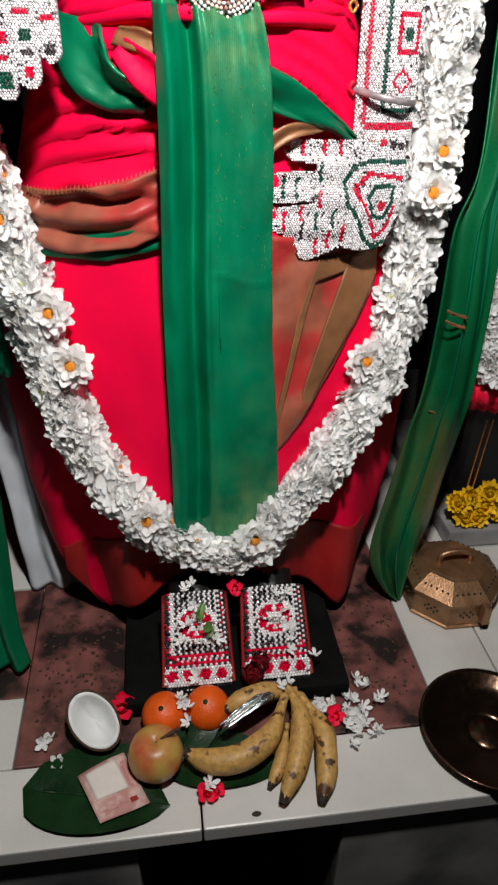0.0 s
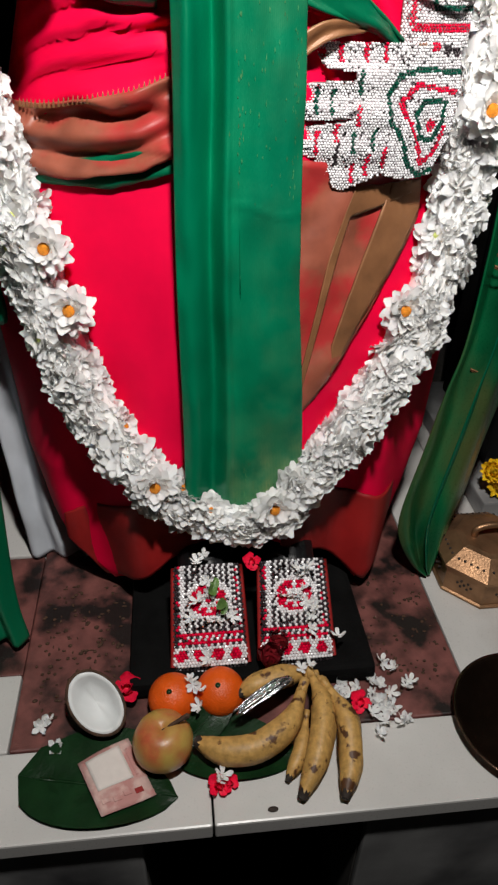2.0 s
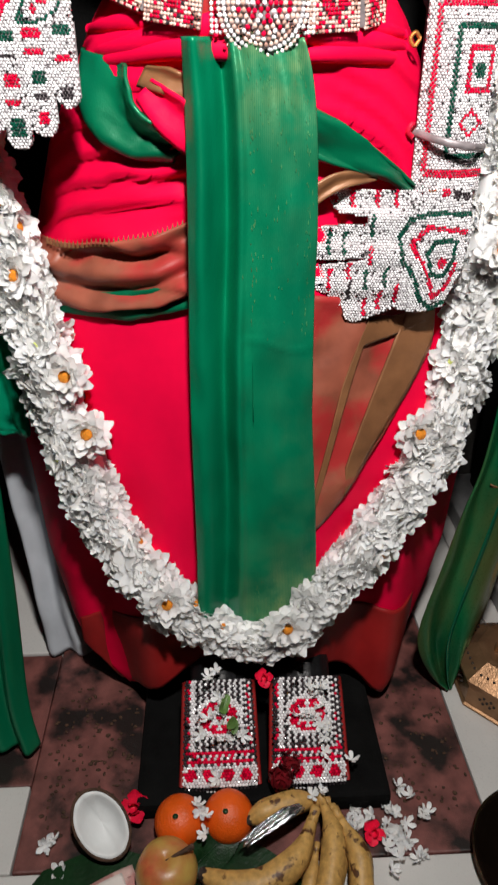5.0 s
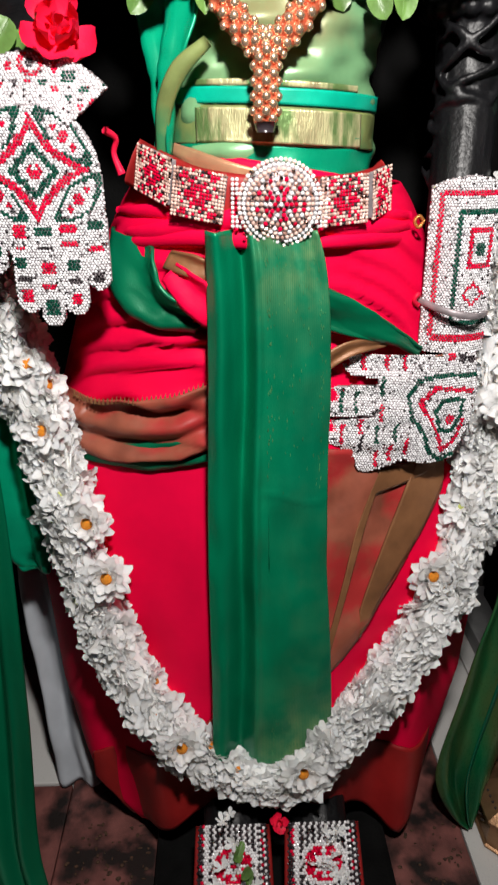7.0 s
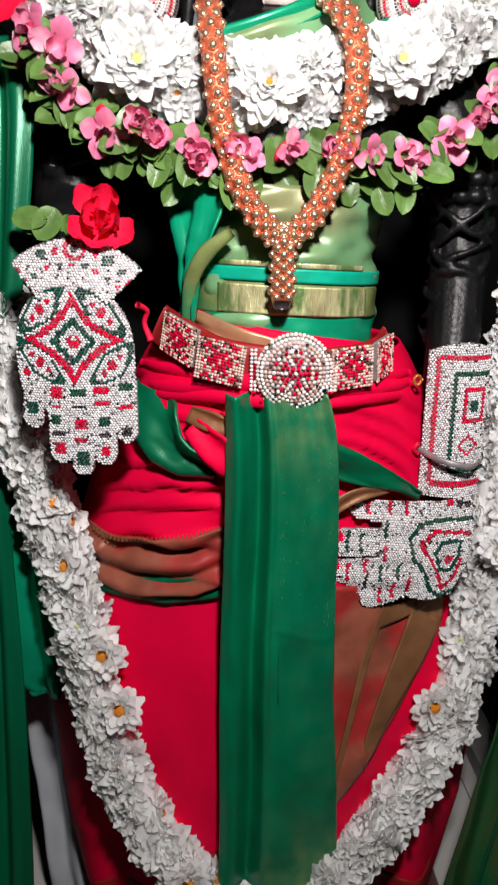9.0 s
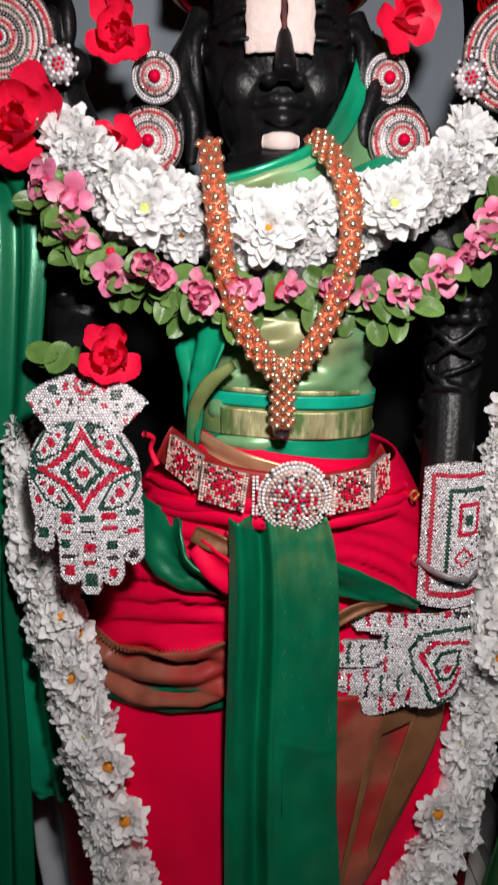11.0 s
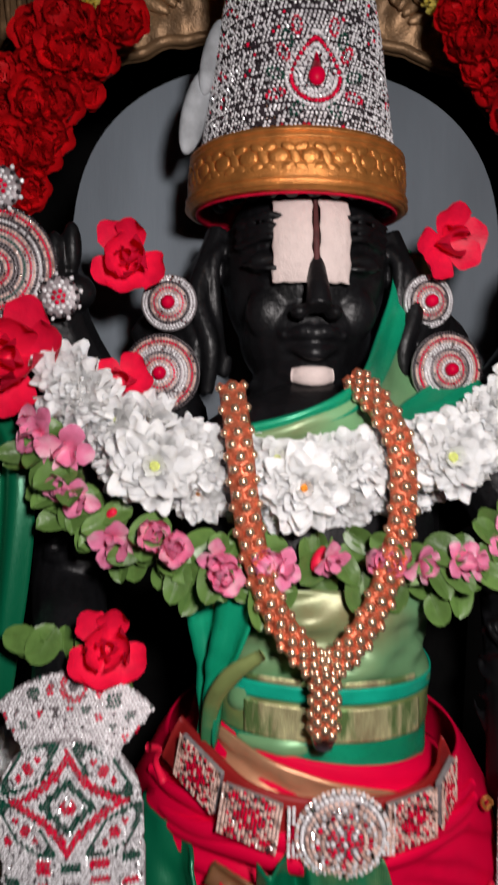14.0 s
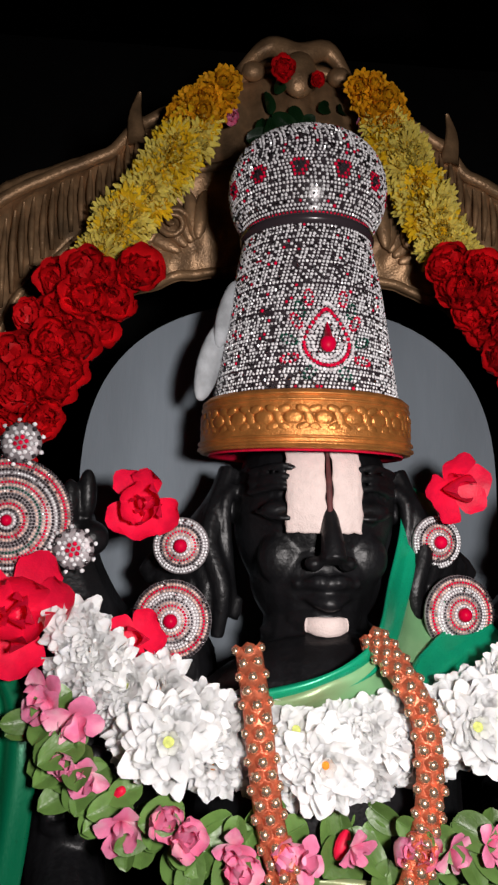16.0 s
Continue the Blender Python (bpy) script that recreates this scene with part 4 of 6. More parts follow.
marigolds = [flower_mesh("marigold", [(16, 0.024, 0.013, 5, 0.2), (14, 0.022, 0.012, 28, 0.4), (12, 0.018, 0.011, 50, 0.5), (8, 0.013, 0.01, 68, 0.6)], [MARIGOLD], 0, 11)]
ROSES = [(6, 0.04, 0.046, 12, 0.5), (6, 0.035, 0.04, 34, 0.6), (5, 0.029, 0.034, 54, 0.6), (4, 0.023, 0.027, 70, 0.5), (3, 0.017, 0.018, 84, 0.3)]
roses = [flower_mesh("rose", ROSES, [ROSE], 0, 13, 4, 4), flower_mesh("rose", ROSES, [ROSE], 0, 14, 4, 4)]
scarlets = [flower_mesh("scarlet_flower", [(5, 0.058, 0.05, 8, 0.35), (4, 0.046, 0.044, 30, 0.5), (3, 0.03, 0.03, 60, 0.4)], [HIBISCUS], 0, 15, 4, 5), flower_mesh("scarlet_flower", [(5, 0.055, 0.052, 15, 0.2), (3, 0.04, 0.04, 40, 0.5)], [HIBISCUS], 0, 16, 4, 5)]
pinks = [flower_mesh("pink_flower", [(5, 0.03, 0.027, 30, 0.3), (4, 0.026, 0.024, 52, 0.4), (3, 0.018, 0.018, 72, 0.3)], [PINK], 0, 17, 4, 4), flower_mesh("pink_flower", [(4, 0.034, 0.03, 40, -0.4), (3, 0.028, 0.026, 62, 0.1)], [PINK], 0, 18, 4, 4)]
jasmine_mesh = flower_mesh("jasmine", [(5, 0.013, 0.0075, 18, 0.3)], [PETAL], 0.0016, 19)


def leaf_mesh(name, length, width, mat, seed, droop=0.4, heart=False):
    rnd = random.Random(seed)
    n, m = 14, 8

    def fn(u, v):
        w = width * 0.5 * (1.72 * v ** 0.42 * (1 - v) ** 0.72 if heart else 1.75 * (v + 0.002) ** 0.5 * (1.001 - v) ** 0.55)
        q = (u - 0.5) * 2
        back = -0.16 * length * abs(q) ** 1.5 * (1 - v) ** 2 if heart else 0
        return (length * v + back, q * w, abs(q) * w * (0.12 if heart else 0.3) - droop * length * v * v * 0.4 + 0.008 * length * math.sin(9 * v + 3 * q + seed))
    g = sheet(fn, m, n)
    g2 = tube([fn(0.5, v / 8) for v in range(9)], [length * 0.014, length * 0.004], 5)
    v, f = join(g, g2)
    return mesh_of(name, v, f, mat)


leaves = [leaf_mesh("leaf", 0.046, 0.042, LEAF, 1), leaf_mesh("leaf", 0.04, 0.037, LEAF, 2, 0.8), leaf_mesh("leaf", 0.05, 0.036, LEAF, 3, 0.1)]
R = random.Random(4)

# the long white garland
garland = thing("garland", (0, -0.2, 0.2), "long thick garland of white chrysanthemums with some orange eyes", "garland")
GP = [(-0.338, -0.03, 1.03), (-0.335, -0.06, 0.93), (-0.322, -0.075, 0.83), (-0.292, -0.095, 0.715), (-0.262, -0.12, 0.59), (-0.238, -0.142, 0.485), (-0.198, -0.165, 0.378), (-0.126, -0.2, 0.276), (-0.04, -0.215, 0.222), (0.045, -0.215, 0.226), (0.1, -0.2, 0.285), (0.175, -0.172, 0.372), (0.243, -0.138, 0.47), (0.276, -0.11, 0.585), (0.296, -0.095, 0.72), (0.306, -0.07, 0.86), (0.318, -0.05, 0.98), (0.322, -0.04, 1.07)]
gp = spline(GP, 66)
# Added white core, so gaps between flowers look pale instead of dark.
part("string", tube(gp[::2], 0.031, 12), PETAL, garland, "added pale core that brightens the gaps")
for i in range(len(gp)):
    d = Vector(gp[min(i + 1, 65)] - gp[max(i - 1, 0)]).normalized()
    side = d.cross(Vector((0, -1, 0))).normalized()
    fwd = side.cross(d).normalized()
    for k, deg in enumerate((-95, -32, 32, 95) if i % 2 else (-64, 0, 64)):
        a = radians(deg + R.uniform(-14, 14))
        n = fwd * math.cos(a) + side * math.sin(a) + d * R.uniform(-0.3, 0.3)
        p = Vector(gp[i]) + (fwd * math.cos(a) + side * math.sin(a)) * (0.018 + R.uniform(-0.005, 0.008))
        me = R.choice(mums) if R.random() < 0.68 or abs(deg) > 70 else (daisies[0] if R.random() < 0.55 else daisies[1])
        piece("flower", me, facing(p, n, R.uniform(0, 6), R.uniform(0.8, 1.05)), garland)
for p in ((0.221, -0.15, 0.508), (0.042, -0.246, 0.255), (-0.123, -0.232, 0.294), (-0.214, -0.17, 0.529), (-0.236, -0.15, 0.60), (0.30, -0.125, 0.80), (0.29, -0.14, 0.75), (-0.285, -0.125, 0.72)):
    piece("flower", daisies[0], facing(p, (R.uniform(-0.2, 0.2), -1, 0.25), R.uniform(0, 6), 0.92), garland)

# chest garland: white flowers above, pink flowers and leaves below
collar = thing("chest_garland", (0, -0.05, 1.25), "chest garland of large white flowers with pink flowers and round leaves", "garland")
top = spline([(-0.275, -0.03, 1.39), (-0.232, -0.05, 1.358), (-0.174, -0.06, 1.32), (-0.116, -0.068, 1.305), (-0.031, -0.07, 1.297), (0.033, -0.07, 1.305), (0.094, -0.065, 1.318), (0.162, -0.05, 1.345), (0.211, -0.03, 1.378), (0.24, -0.015, 1.405)], 28)
# White core added here too, lightening the gaps between blooms.
part("string", tube(top + np.array([0, 0.02, 0]), 0.026, 12), PETAL, collar, "added pale core that brightens the gaps")
for i, p in enumerate(top):
    for k, dz in enumerate((0.02, -0.02)):
        q = Vector(p) + Vector((R.uniform(-0.008, 0.008), R.uniform(-0.008, 0.006), dz + R.uniform(-0.006, 0.006)))
        me = R.choice(blooms)
        piece("flower", me, facing(q, (R.uniform(-0.35, 0.35) + p[0], -1, 0.5 * (1 - 2 * k) + R.uniform(-0.2, 0.2)), R.uniform(0, 6), R.uniform(0.72, 1.0)), collar)
for p, s in (((-0.175, -0.088, 1.318), 1.2), ((0.12, -0.085, 1.328), 1.15), ((-0.03, -0.095, 1.298), 1.1)):
    piece("flower", blooms[2] if s != 1.1 else blooms[1], facing(p, (0, -1, 0.15), 1.0, s), collar)
low = spline([(-0.287, -0.03, 1.36), (-0.262, -0.045, 1.31), (-0.228, -0.055, 1.275), (-0.18, -0.065, 1.25), (-0.12, -0.075, 1.235), (-0.05, -0.08, 1.24), (0.03, -0.08, 1.235), (0.1, -0.075, 1.225), (0.16, -0.06, 1.245), (0.215, -0.04, 1.275), (0.255, -0.025, 1.31), (0.27, -0.01, 1.35)], 40)
for i, p in enumerate(low):
    for k in range(4):
        q = Vector(p) + Vector((R.uniform(-0.016, 0.016), R.uniform(-0.024, 0.012), R.uniform(-0.034, 0.022)))
        a = R.uniform(-0.8, 0.8) + (1.2 if p[0] > 0.02 else -1.2 if p[0] < -0.08 else 0) * 0.5
        dirn = Vector((math.sin(a), -0.35, -math.cos(a) * R.choice((1, 1, 0.2)))).normalized()
        n = Vector((R.uniform(-0.6, 0.6), -1, R.uniform(-0.1, 0.8)))
        x = dirn
        y = n.cross(x).normalized()
        z = x.cross(y)
        m = Matrix((x, y, z)).transposed().to_4x4()
        piece("leaf", R.choice(leaves), Matrix.Translation(q) @ m @ Matrix.Scale(R.uniform(0.72, 1.0), 4), collar)
    if i % 2 == 0 or R.random() < 0.3:
        q = Vector(p) + Vector((R.uniform(-0.012, 0.012), -0.028, R.uniform(-0.03, 0.014)))
        piece("pink_flower", R.choice(pinks), facing(q, (R.uniform(-0.7, 0.7), -1, R.uniform(-0.5, 0.4)), R.uniform(0, 6), R.uniform(0.55, 0.82)), collar)
part("red_bud", join(*[ball(Vector(low[i]) + Vector((0.008, -0.014, -0.012)), (0.007, 0.007, 0.014), 8, 6, pose(0, 0, 0, 20 * i, 30 * i, 0)) for i in (2, 7, 19, 29, 36)]), HIBISCUS, collar, "small scarlet buds", kind="stuff")

# arch garlands: red roses below, yellow chrysanthemums above
for s, rows, yrows in ((-1, [(-0.285, 0.2, 1.858), (-0.321, 0.2, 1.808), (-0.351, 0.2, 1.755), (-0.385, 0.2, 1.685), (-0.42, 0.2, 1.62), (-0.45, 0.2, 1.53)], [(-0.143, 0.25, 2.172), (-0.183, 0.25, 2.1), (-0.216, 0.25, 2.035), (-0.264, 0.25, 1.965), (-0.298, 0.25, 1.9)]),
                       (1, [(0.236, 0.2, 1.89), (0.262, 0.2, 1.85), (0.295, 0.2, 1.795), (0.335, 0.2, 1.72), (0.375, 0.2, 1.63), (0.4, 0.2, 1.54)], [(0.118, 0.25, 2.178), (0.142, 0.25, 2.108), (0.179, 0.25, 2.038), (0.212, 0.25, 1.973), (0.238, 0.25, 1.92)])):
    g = thing("rose_garland", (s * 0.4, 0.24, 1.4), "garland of deep red roses tied along the brass arch", "garland", "rose garlands")
    path = spline(rows, 12)
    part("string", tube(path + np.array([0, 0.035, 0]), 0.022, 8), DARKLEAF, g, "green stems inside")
    for i, p in enumerate(path):
        for k in range(3):
            off = Vector(((k - 1) * 0.038 + R.uniform(-0.006, 0.006), -0.014 * (k == 1) + R.uniform(-0.012, 0.008), (k - 1) * -0.012 * s + (0.016 if i % 2 else -0.004) + R.uniform(-0.008, 0.008)))
            piece("rose", R.choice(roses), facing(Vector(p) + off, ((k - 1) * 0.5 + R.uniform(-0.25, 0.25), -1, R.uniform(-0.5, 0.15)), R.uniform(0, 6), R.uniform(0.76, 0.98)), g)
    y = thing("yellow_garland", (s * 0.2, 0.28, 1.9), "garland of yellow chrysanthemums tied along the brass arch", "garland", "yellow garlands")
    path = spline(yrows, 18)
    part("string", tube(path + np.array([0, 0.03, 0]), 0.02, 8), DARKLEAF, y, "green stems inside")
    for i, p in enumerate(path):
        for k in range(4):
            off = Vector(((k - 1.5) * 0.019 + R.uniform(-0.005, 0.005), -0.012 * (k in (1, 2)) + R.uniform(-0.006, 0.006), (k - 1.5) * 0.012 * s * -1 + R.uniform(-0.008, 0.008)))
            me = marigolds[0] if i < 4 else R.choice(yellow_mums)
            piece("flower", me, facing(Vector(p) + off, ((k - 1.5) * 0.4, -1, R.uniform(-0.6, 0.1)), R.uniform(0, 6), R.uniform(0.82, 1.05)), y)

dark_leaves = [leaf_mesh("leaf", 0.05, 0.034, DARKLEAF, 51), leaf_mesh("leaf", 0.04, 0.03, DARKLEAF, 52, 0.8)]
posy = thing("crest_posy", (0, 0.3, 2.1), "dark leaves and small red and pink flowers under the arch's crest", "flowers")
for k in range(16):
    a = R.uniform(0, 6.28)
    piece("leaf", dark_leaves[k % 2], facing((R.uniform(-0.1, 0.1), 0.3 + R.uniform(-0.01, 0.02), 2.17 + R.uniform(-0.05, 0.05)), (R.uniform(-1, 1), -1, R.uniform(-1, 0.5)), a, 0.9), posy)
for p in ((-0.115, 0.275, 2.145), (0.09, 0.275, 2.185), (0.1, 0.275, 2.145)):
    piece("pink_flower", pinks[0], facing(p, (0.1, -1, -0.3), p[0] * 30, 0.7), posy)
piece("red_flower", roses[0], facing((-0.034, 0.265, 2.225), (0, -1, -0.4), 0, 0.6), posy)
piece("red_flower", roses[1], facing((0.022, 0.27, 2.215), (0, -1, -0.4), 0, 0.35), posy)

for nm, lab, p, n, s, me in (("ear_flower", "scarlet flower tucked over the idol's ear", (-0.21, 0.04, 1.537), (-0.2, -1, -0.1), 0.8, scarlets[0]), ("ear_flower", "scarlet flower tucked over the idol's ear", (0.15, 0.05, 1.562), (0.15, -1, -0.1), 0.8, scarlets[1]),
                             ("shoulder_flower", "large scarlet flower on the idol's shoulder", (-0.333, -0.01, 1.42), (0.1, -1, 0.2), 1.15, scarlets[0]), ("shoulder_flower", "small scarlet flower beside the earring", (-0.213, -0.02, 1.398), (0, -1, 0.2), 0.6, scarlets[1]),
                             ("wrist_flower", "bright pink red flower above the jewelled palm", (-0.217, -0.115, 1.147), (0.1, -1, 0.3), 0.72, scarlets[0])):
    o = thing(nm, p, lab, "flower", "scarlet flowers")
    piece("petals", me, facing(p, n, 0.7 + p[0] * 9, s), o)
sprig = thing("leaf_sprig", (-0.28, -0.09, 1.14), "sprig of dull green leaves above the jewelled palm", "leaves")
for k in range(9):
    piece("leaf", leaves[k % 3], facing((-0.298 + 0.012 * k * 0.75, -0.095 - 0.004 * (k % 3), 1.125 + 0.012 * (k % 4)), (R.uniform(-0.5, 0.5), -1, 0.3), R.uniform(0, 6), 0.9), sprig)

# ---- jewels ----
def bead_geom(items):
    v, f = [], []
    for p, n, r in items:
        n = Vector(n).normalized()
        a = n.orthogonal().normalized()
        b = n.cross(a)
        o = len(v)
        p = Vector(p)
        for s, h in ((1.0, 0.0), (0.62, 0.62)):
            for k in range(6):
                w = k * math.pi / 3
                v.append(p + r * (s * (math.cos(w) * a + math.sin(w) * b) + h * n))
        v.append(p + n * r * 0.8)
        for k in range(6):
            q = (k + 1) % 6
            f.append((o + k, o + q, o + 6 + q, o + 6 + k))
            f.append((o + 6 + k, o + 6 + q, o + 12))
    return v, f


STONES = {"s": ("crystal_setting", CRYSTAL, "rows of clear crystal stones"), "r": ("ruby_setting", REDSTONE, "ruby red stones"), "g": ("green_setting", GREENSTONE, "dark green stones"), "k": ("dark_setting", DARKSTONE, "black stones"), "p": ("bead_setting", PEARL, "gilt beads"), "w": ("rose_setting", ROSECRYSTAL, "rose-tinted crystal stones")}


def jot(n, amount=0.5):
    return Vector(n) + Vector((R.uniform(-amount, amount), R.uniform(-amount, amount), R.uniform(-amount, amount)))


def set_stones(items, parent):
    """items: (kind, place, normal, radius)."""
    for key, (nm, mat, lab) in STONES.items():
        sel = [(p, jot(Vector(n).normalized()), r) for c, p, n, r in items if c == key]
        if sel:
            part(nm, bead_geom(sel), mat, parent, lab, kind="stuff", smooth=False)


def jewel_plate(parent, x0, x1, z0, z1, pitch, inside, colour, surf, back=SILVER):
    """A shaped plate in the x-z plane, set with stones."""
    items, v, f, idx = [], [], [], {}
    h = pitch * 0.5

    def vert(i, j):
        if (i, j) not in idx:
            x, z = x0 + i * h, z0 + j * h
            idx[(i, j)] = len(v)
            v.append((x, surf(x, z) + 0.0026, z))
        return idx[(i, j)]
    for j in range(int((z1 - z0) / h)):
        for i in range(int((x1 - x0) / h)):
            if inside(x0 + (i + 0.5) * h, z0 + (j + 0.5) * h):
                f.append((vert(i, j), vert(i + 1, j), vert(i + 1, j + 1), vert(i, j + 1)))
    part("plate", (v, f), back, parent, "thin metal plate", solid=0.004)
    row = 0
    z = z0
    while z < z1:
        x = x0 + (pitch / 2 if row % 2 else 0)
        while x < x1:
            if inside(x, z):
                e = 0.004
                n = Vector((surf(x + e, z) - surf(x - e, z), -2 * e, surf(x, z + e) - surf(x, z - e)))
                n = Vector((n.x, -2 * e, n.z)).normalized()
                jx, jz = x + R.uniform(-0.11, 0.11) * pitch, z + R.uniform(-0.11, 0.11) * pitch
                items.append((colour(x, z), (jx, surf(jx, jz), jz), n, pitch * R.uniform(0.47, 0.56)))
            x += pitch
        z += pitch * 0.87
        row += 1
    set_stones(items, parent)


def capsule(x, z, ax, az, bx, bz, r):
    dx, dz = bx - ax, bz - az
    t = max(0, min(1, ((x - ax) * dx + (z - az) * dz) / (dx * dx + dz * dz)))
    return (x - ax - t * dx) ** 2 + (z - az - t * dz) ** 2 < r * r


# right palm, fingers down
palm = thing("palm_cover", (-0.246, -0.15, 0.87), "silver crystal palm cover with ruby and green stone pattern", "hand ornament", "jewelled hands")
FING = [(-0.268, 0.889, 0.0125), (-0.243, 0.874, 0.0128), (-0.2165, 0.886, 0.0125), (-0.1915, 0.911, 0.0118), (-0.2985, 0.930, 0.012)]


def palm_in(x, z):
    if abs((x + 0.247) / 0.066) ** 2.6 + abs((z - 1.0) / 0.08) ** 2.3 < 1 and z > 0.94:
        return True
    if -0.309 < x < -0.18 and 0.945 < z < 1.0 and x > -0.309 + max(0, (0.97 - z)) * 0.25:
        return True
    return any(capsule(x, z, fx, fz, fx + (0.004 if k == 4 else 0), 0.97, r) for k, (fx, fz, r) in enumerate(FING))


BARS = [(228, 685, 24, 22, "r"), (323, 682, 32, 14, "g"), (418, 674, 32, 16, "r"), (520, 665, 30, 14, "g"), (225, 742, 22, 8, "r"), (323, 742, 32, 7, "k"), (418, 731, 32, 9, "r"), (520, 748, 28, 13, "r"), (223, 795, 21, 19, "g"), (327, 816, 27, 17, "r"), (427, 806, 25, 17, "g"), (225, 855, 26, 7, "k"), (321, 885, 28, 10, "r"), (427, 868, 26, 7, "k"), (232, 922, 22, 24, "r"), (327, 965, 27, 32, "g"), (428, 936, 18, 20, "r"), (517, 858, 22, 17, "k"), (122, 752, 26, 22, "g"), (107, 608, 17, 16, "r"), (318, 458, 9, 9, "s")]


def palm_colour(x, z):
    X, Y = ((x + 0.246) / 0.00063 + 135) * 2.35, ((1.019 - z) / 0.00066 + 203) * 2.35
    for cx, cy, w, h, c in BARS:
        if abs(X - cx) < w and abs(Y - cy) < h:
            return c
    dx, dy = (X - 313) / 195, (Y - 470) / 172
    if Y < 650:
        q = abs(dx) ** 0.72 + abs(dy) ** 0.72
        if abs(q - 1) < 0.1:
            return "r"
        if (X - 313) ** 2 + (Y - 475) ** 2 < 27 ** 2:
            return "r"
        e = (abs(X - 313) + abs(Y - 475)) / 82
        if abs(e - 1) < 0.19:
            return "g"
        for cx, cy, s in ((183, 352, -1), (432, 362, 1), (170, 560, 1), (468, 572, -1)):
            a, b = (X - cx) * 0.72 + s * (Y - cy) * 0.69, (Y - cy) * 0.72 - s * (X - cx) * 0.69
            q = abs(a) / 112 + (b / 52) ** 2
            if abs(q - 1) < 0.17:
                return "g"
            d = (X - cx) ** 2 + (Y - cy) ** 2
            if d < 20 ** 2 or (abs(b) < 9 and 38 < abs(a) < 58):
                return "r"
    return "s"


jewel_plate(palm, -0.32, -0.172, 0.858, 1.085, 0.0032, palm_in, palm_colour, lambda x, z: -0.153 - 0.012 * (1 - ((x + 0.247) / 0.07) ** 2) + 0.1 * max(0, z - 1.05))


def cuff_in(x, z):
    dx, dz = x + 0.247, z - 1.026
    r, a = math.hypot(dx, dz), math.degrees(math.atan2(dz, dx))
    return 0.052 < r < 0.103 and 43 < a < 132


def cuff_colour(x, z):
    X, Y = ((x + 0.246) / 0.00063 + 135) * 2.35, ((1.019 - z) / 0.00066 + 203) * 2.35
    d = math.hypot(X - 318, Y - 122)
    if d < 17:
        return "k"
    if 31 < d < 47:
        return "r"
    for cx, cy, w, h, c in ((235, 130, 10, 16, "r"), (180, 142, 20, 14, "g"), (405, 140, 10, 20, "r"), (455, 166, 22, 18, "g"), (512, 205, 16, 9, "g"), (555, 246, 24, 14, "r"), (84, 215, 16, 14, "r"), (262, 186, 10, 7, "k"), (310, 184, 10, 7, "r"), (362, 192, 14, 10, "g"), (408, 206, 12, 9, "r"), (208, 196, 9, 8, "r"), (458, 236, 10, 9, "g"), (500, 266, 10, 9, "r"), (158, 226, 10, 8, "g"), (118, 250, 9, 9, "r")):
        if abs(X - cx) < w and abs(Y - cy) < h:
            return c
    r = math.hypot(x + 0.247, z - 1.026)
    return "g" if abs(r - 0.1045) < 0.0016 else "s"


cuff = thing("wrist_cuff", (-0.247, -0.12, 1.07), "fan-shaped silver crystal wrist cuff with coloured stones", "bracelet", "jewelled hands")
jewel_plate(cuff, -0.36, -0.13, 1.06, 1.145, 0.0032, cuff_in, cuff_colour, lambda x, z: -0.168 + 0.6 * max(0, z - 1.062) + 1.6 * (x + 0.247) ** 2)
part("tie", tube([(-0.178, -0.135, 1.058), (-0.168, -0.125, 1.05), (-0.172, -0.12, 1.035), (-0.165, -0.12, 1.015)], [0.004, 0.003, 0.003, 0.0045], 6, 14), HIBISCUS, cuff, "red tying thread")

# left arm: sleeve and hand pointing inwards
sleeve = thing("arm_cover", (0.222, -0.09, 0.81), "silver crystal fore-arm cover with red and green lines", "arm ornament", "jewelled hands")


def sleeve_colour(x, z):
    u, v = (x - 0.183) / 0.078, (z - 0.812) / 0.193
    if (abs(u - 0.13) < 0.038 and 0.09 < v < 0.94) or (u > 0.13 and (abs(v - 0.94) < 0.016 or abs(v - 0.09) < 0.016)):
        return "r"
    if (abs(u - 0.40) < 0.038 and 0.19 < v < 0.84) or (u > 0.4 and (abs(v - 0.84) < 0.016 or abs(v - 0.19) < 0.016)):
        return "g"
    du, dv = abs(u - 0.76), abs(v - 0.63)
    if du < 0.2 and dv < 0.115 and (du > 0.13 or dv > 0.09):
        return "r"
    if du < 0.07 and dv < 0.035:
        return "g"
    e = abs(u - 0.70) / 0.2 + abs(v - 0.36) / 0.075
    return "r" if 0.7 < e < 1.0 else "s"


def sleeve_y(x, z):
    return -0.088 - 0.018 * (1 - ((x - 0.222) / 0.042) ** 2) - 0.16 * (1.005 - z) * 0.35


jewel_plate(sleeve, 0.183, 0.2625, 0.812, 1.014, 0.0033, lambda x, z: z < 1.002 + 0.011 * (1 - ((x - 0.225) / 0.04) ** 2), sleeve_colour, sleeve_y)
part("ring", tube([(0.178, -0.085, 0.962), (0.172, -0.086, 0.968), (0.167, -0.086, 0.962), (0.172, -0.086, 0.955), (0.178, -0.085, 0.962)], 0.0022, 6, 16), GOLD, sleeve, "small gilt ring")
part("strap", tube([(0.178, -0.09, 0.872), (0.2, -0.125, 0.866), (0.235, -0.132, 0.86), (0.262, -0.1, 0.856)], 0.0042, 8, 20, 0.5), SILVER, sleeve, "grey tying strap")
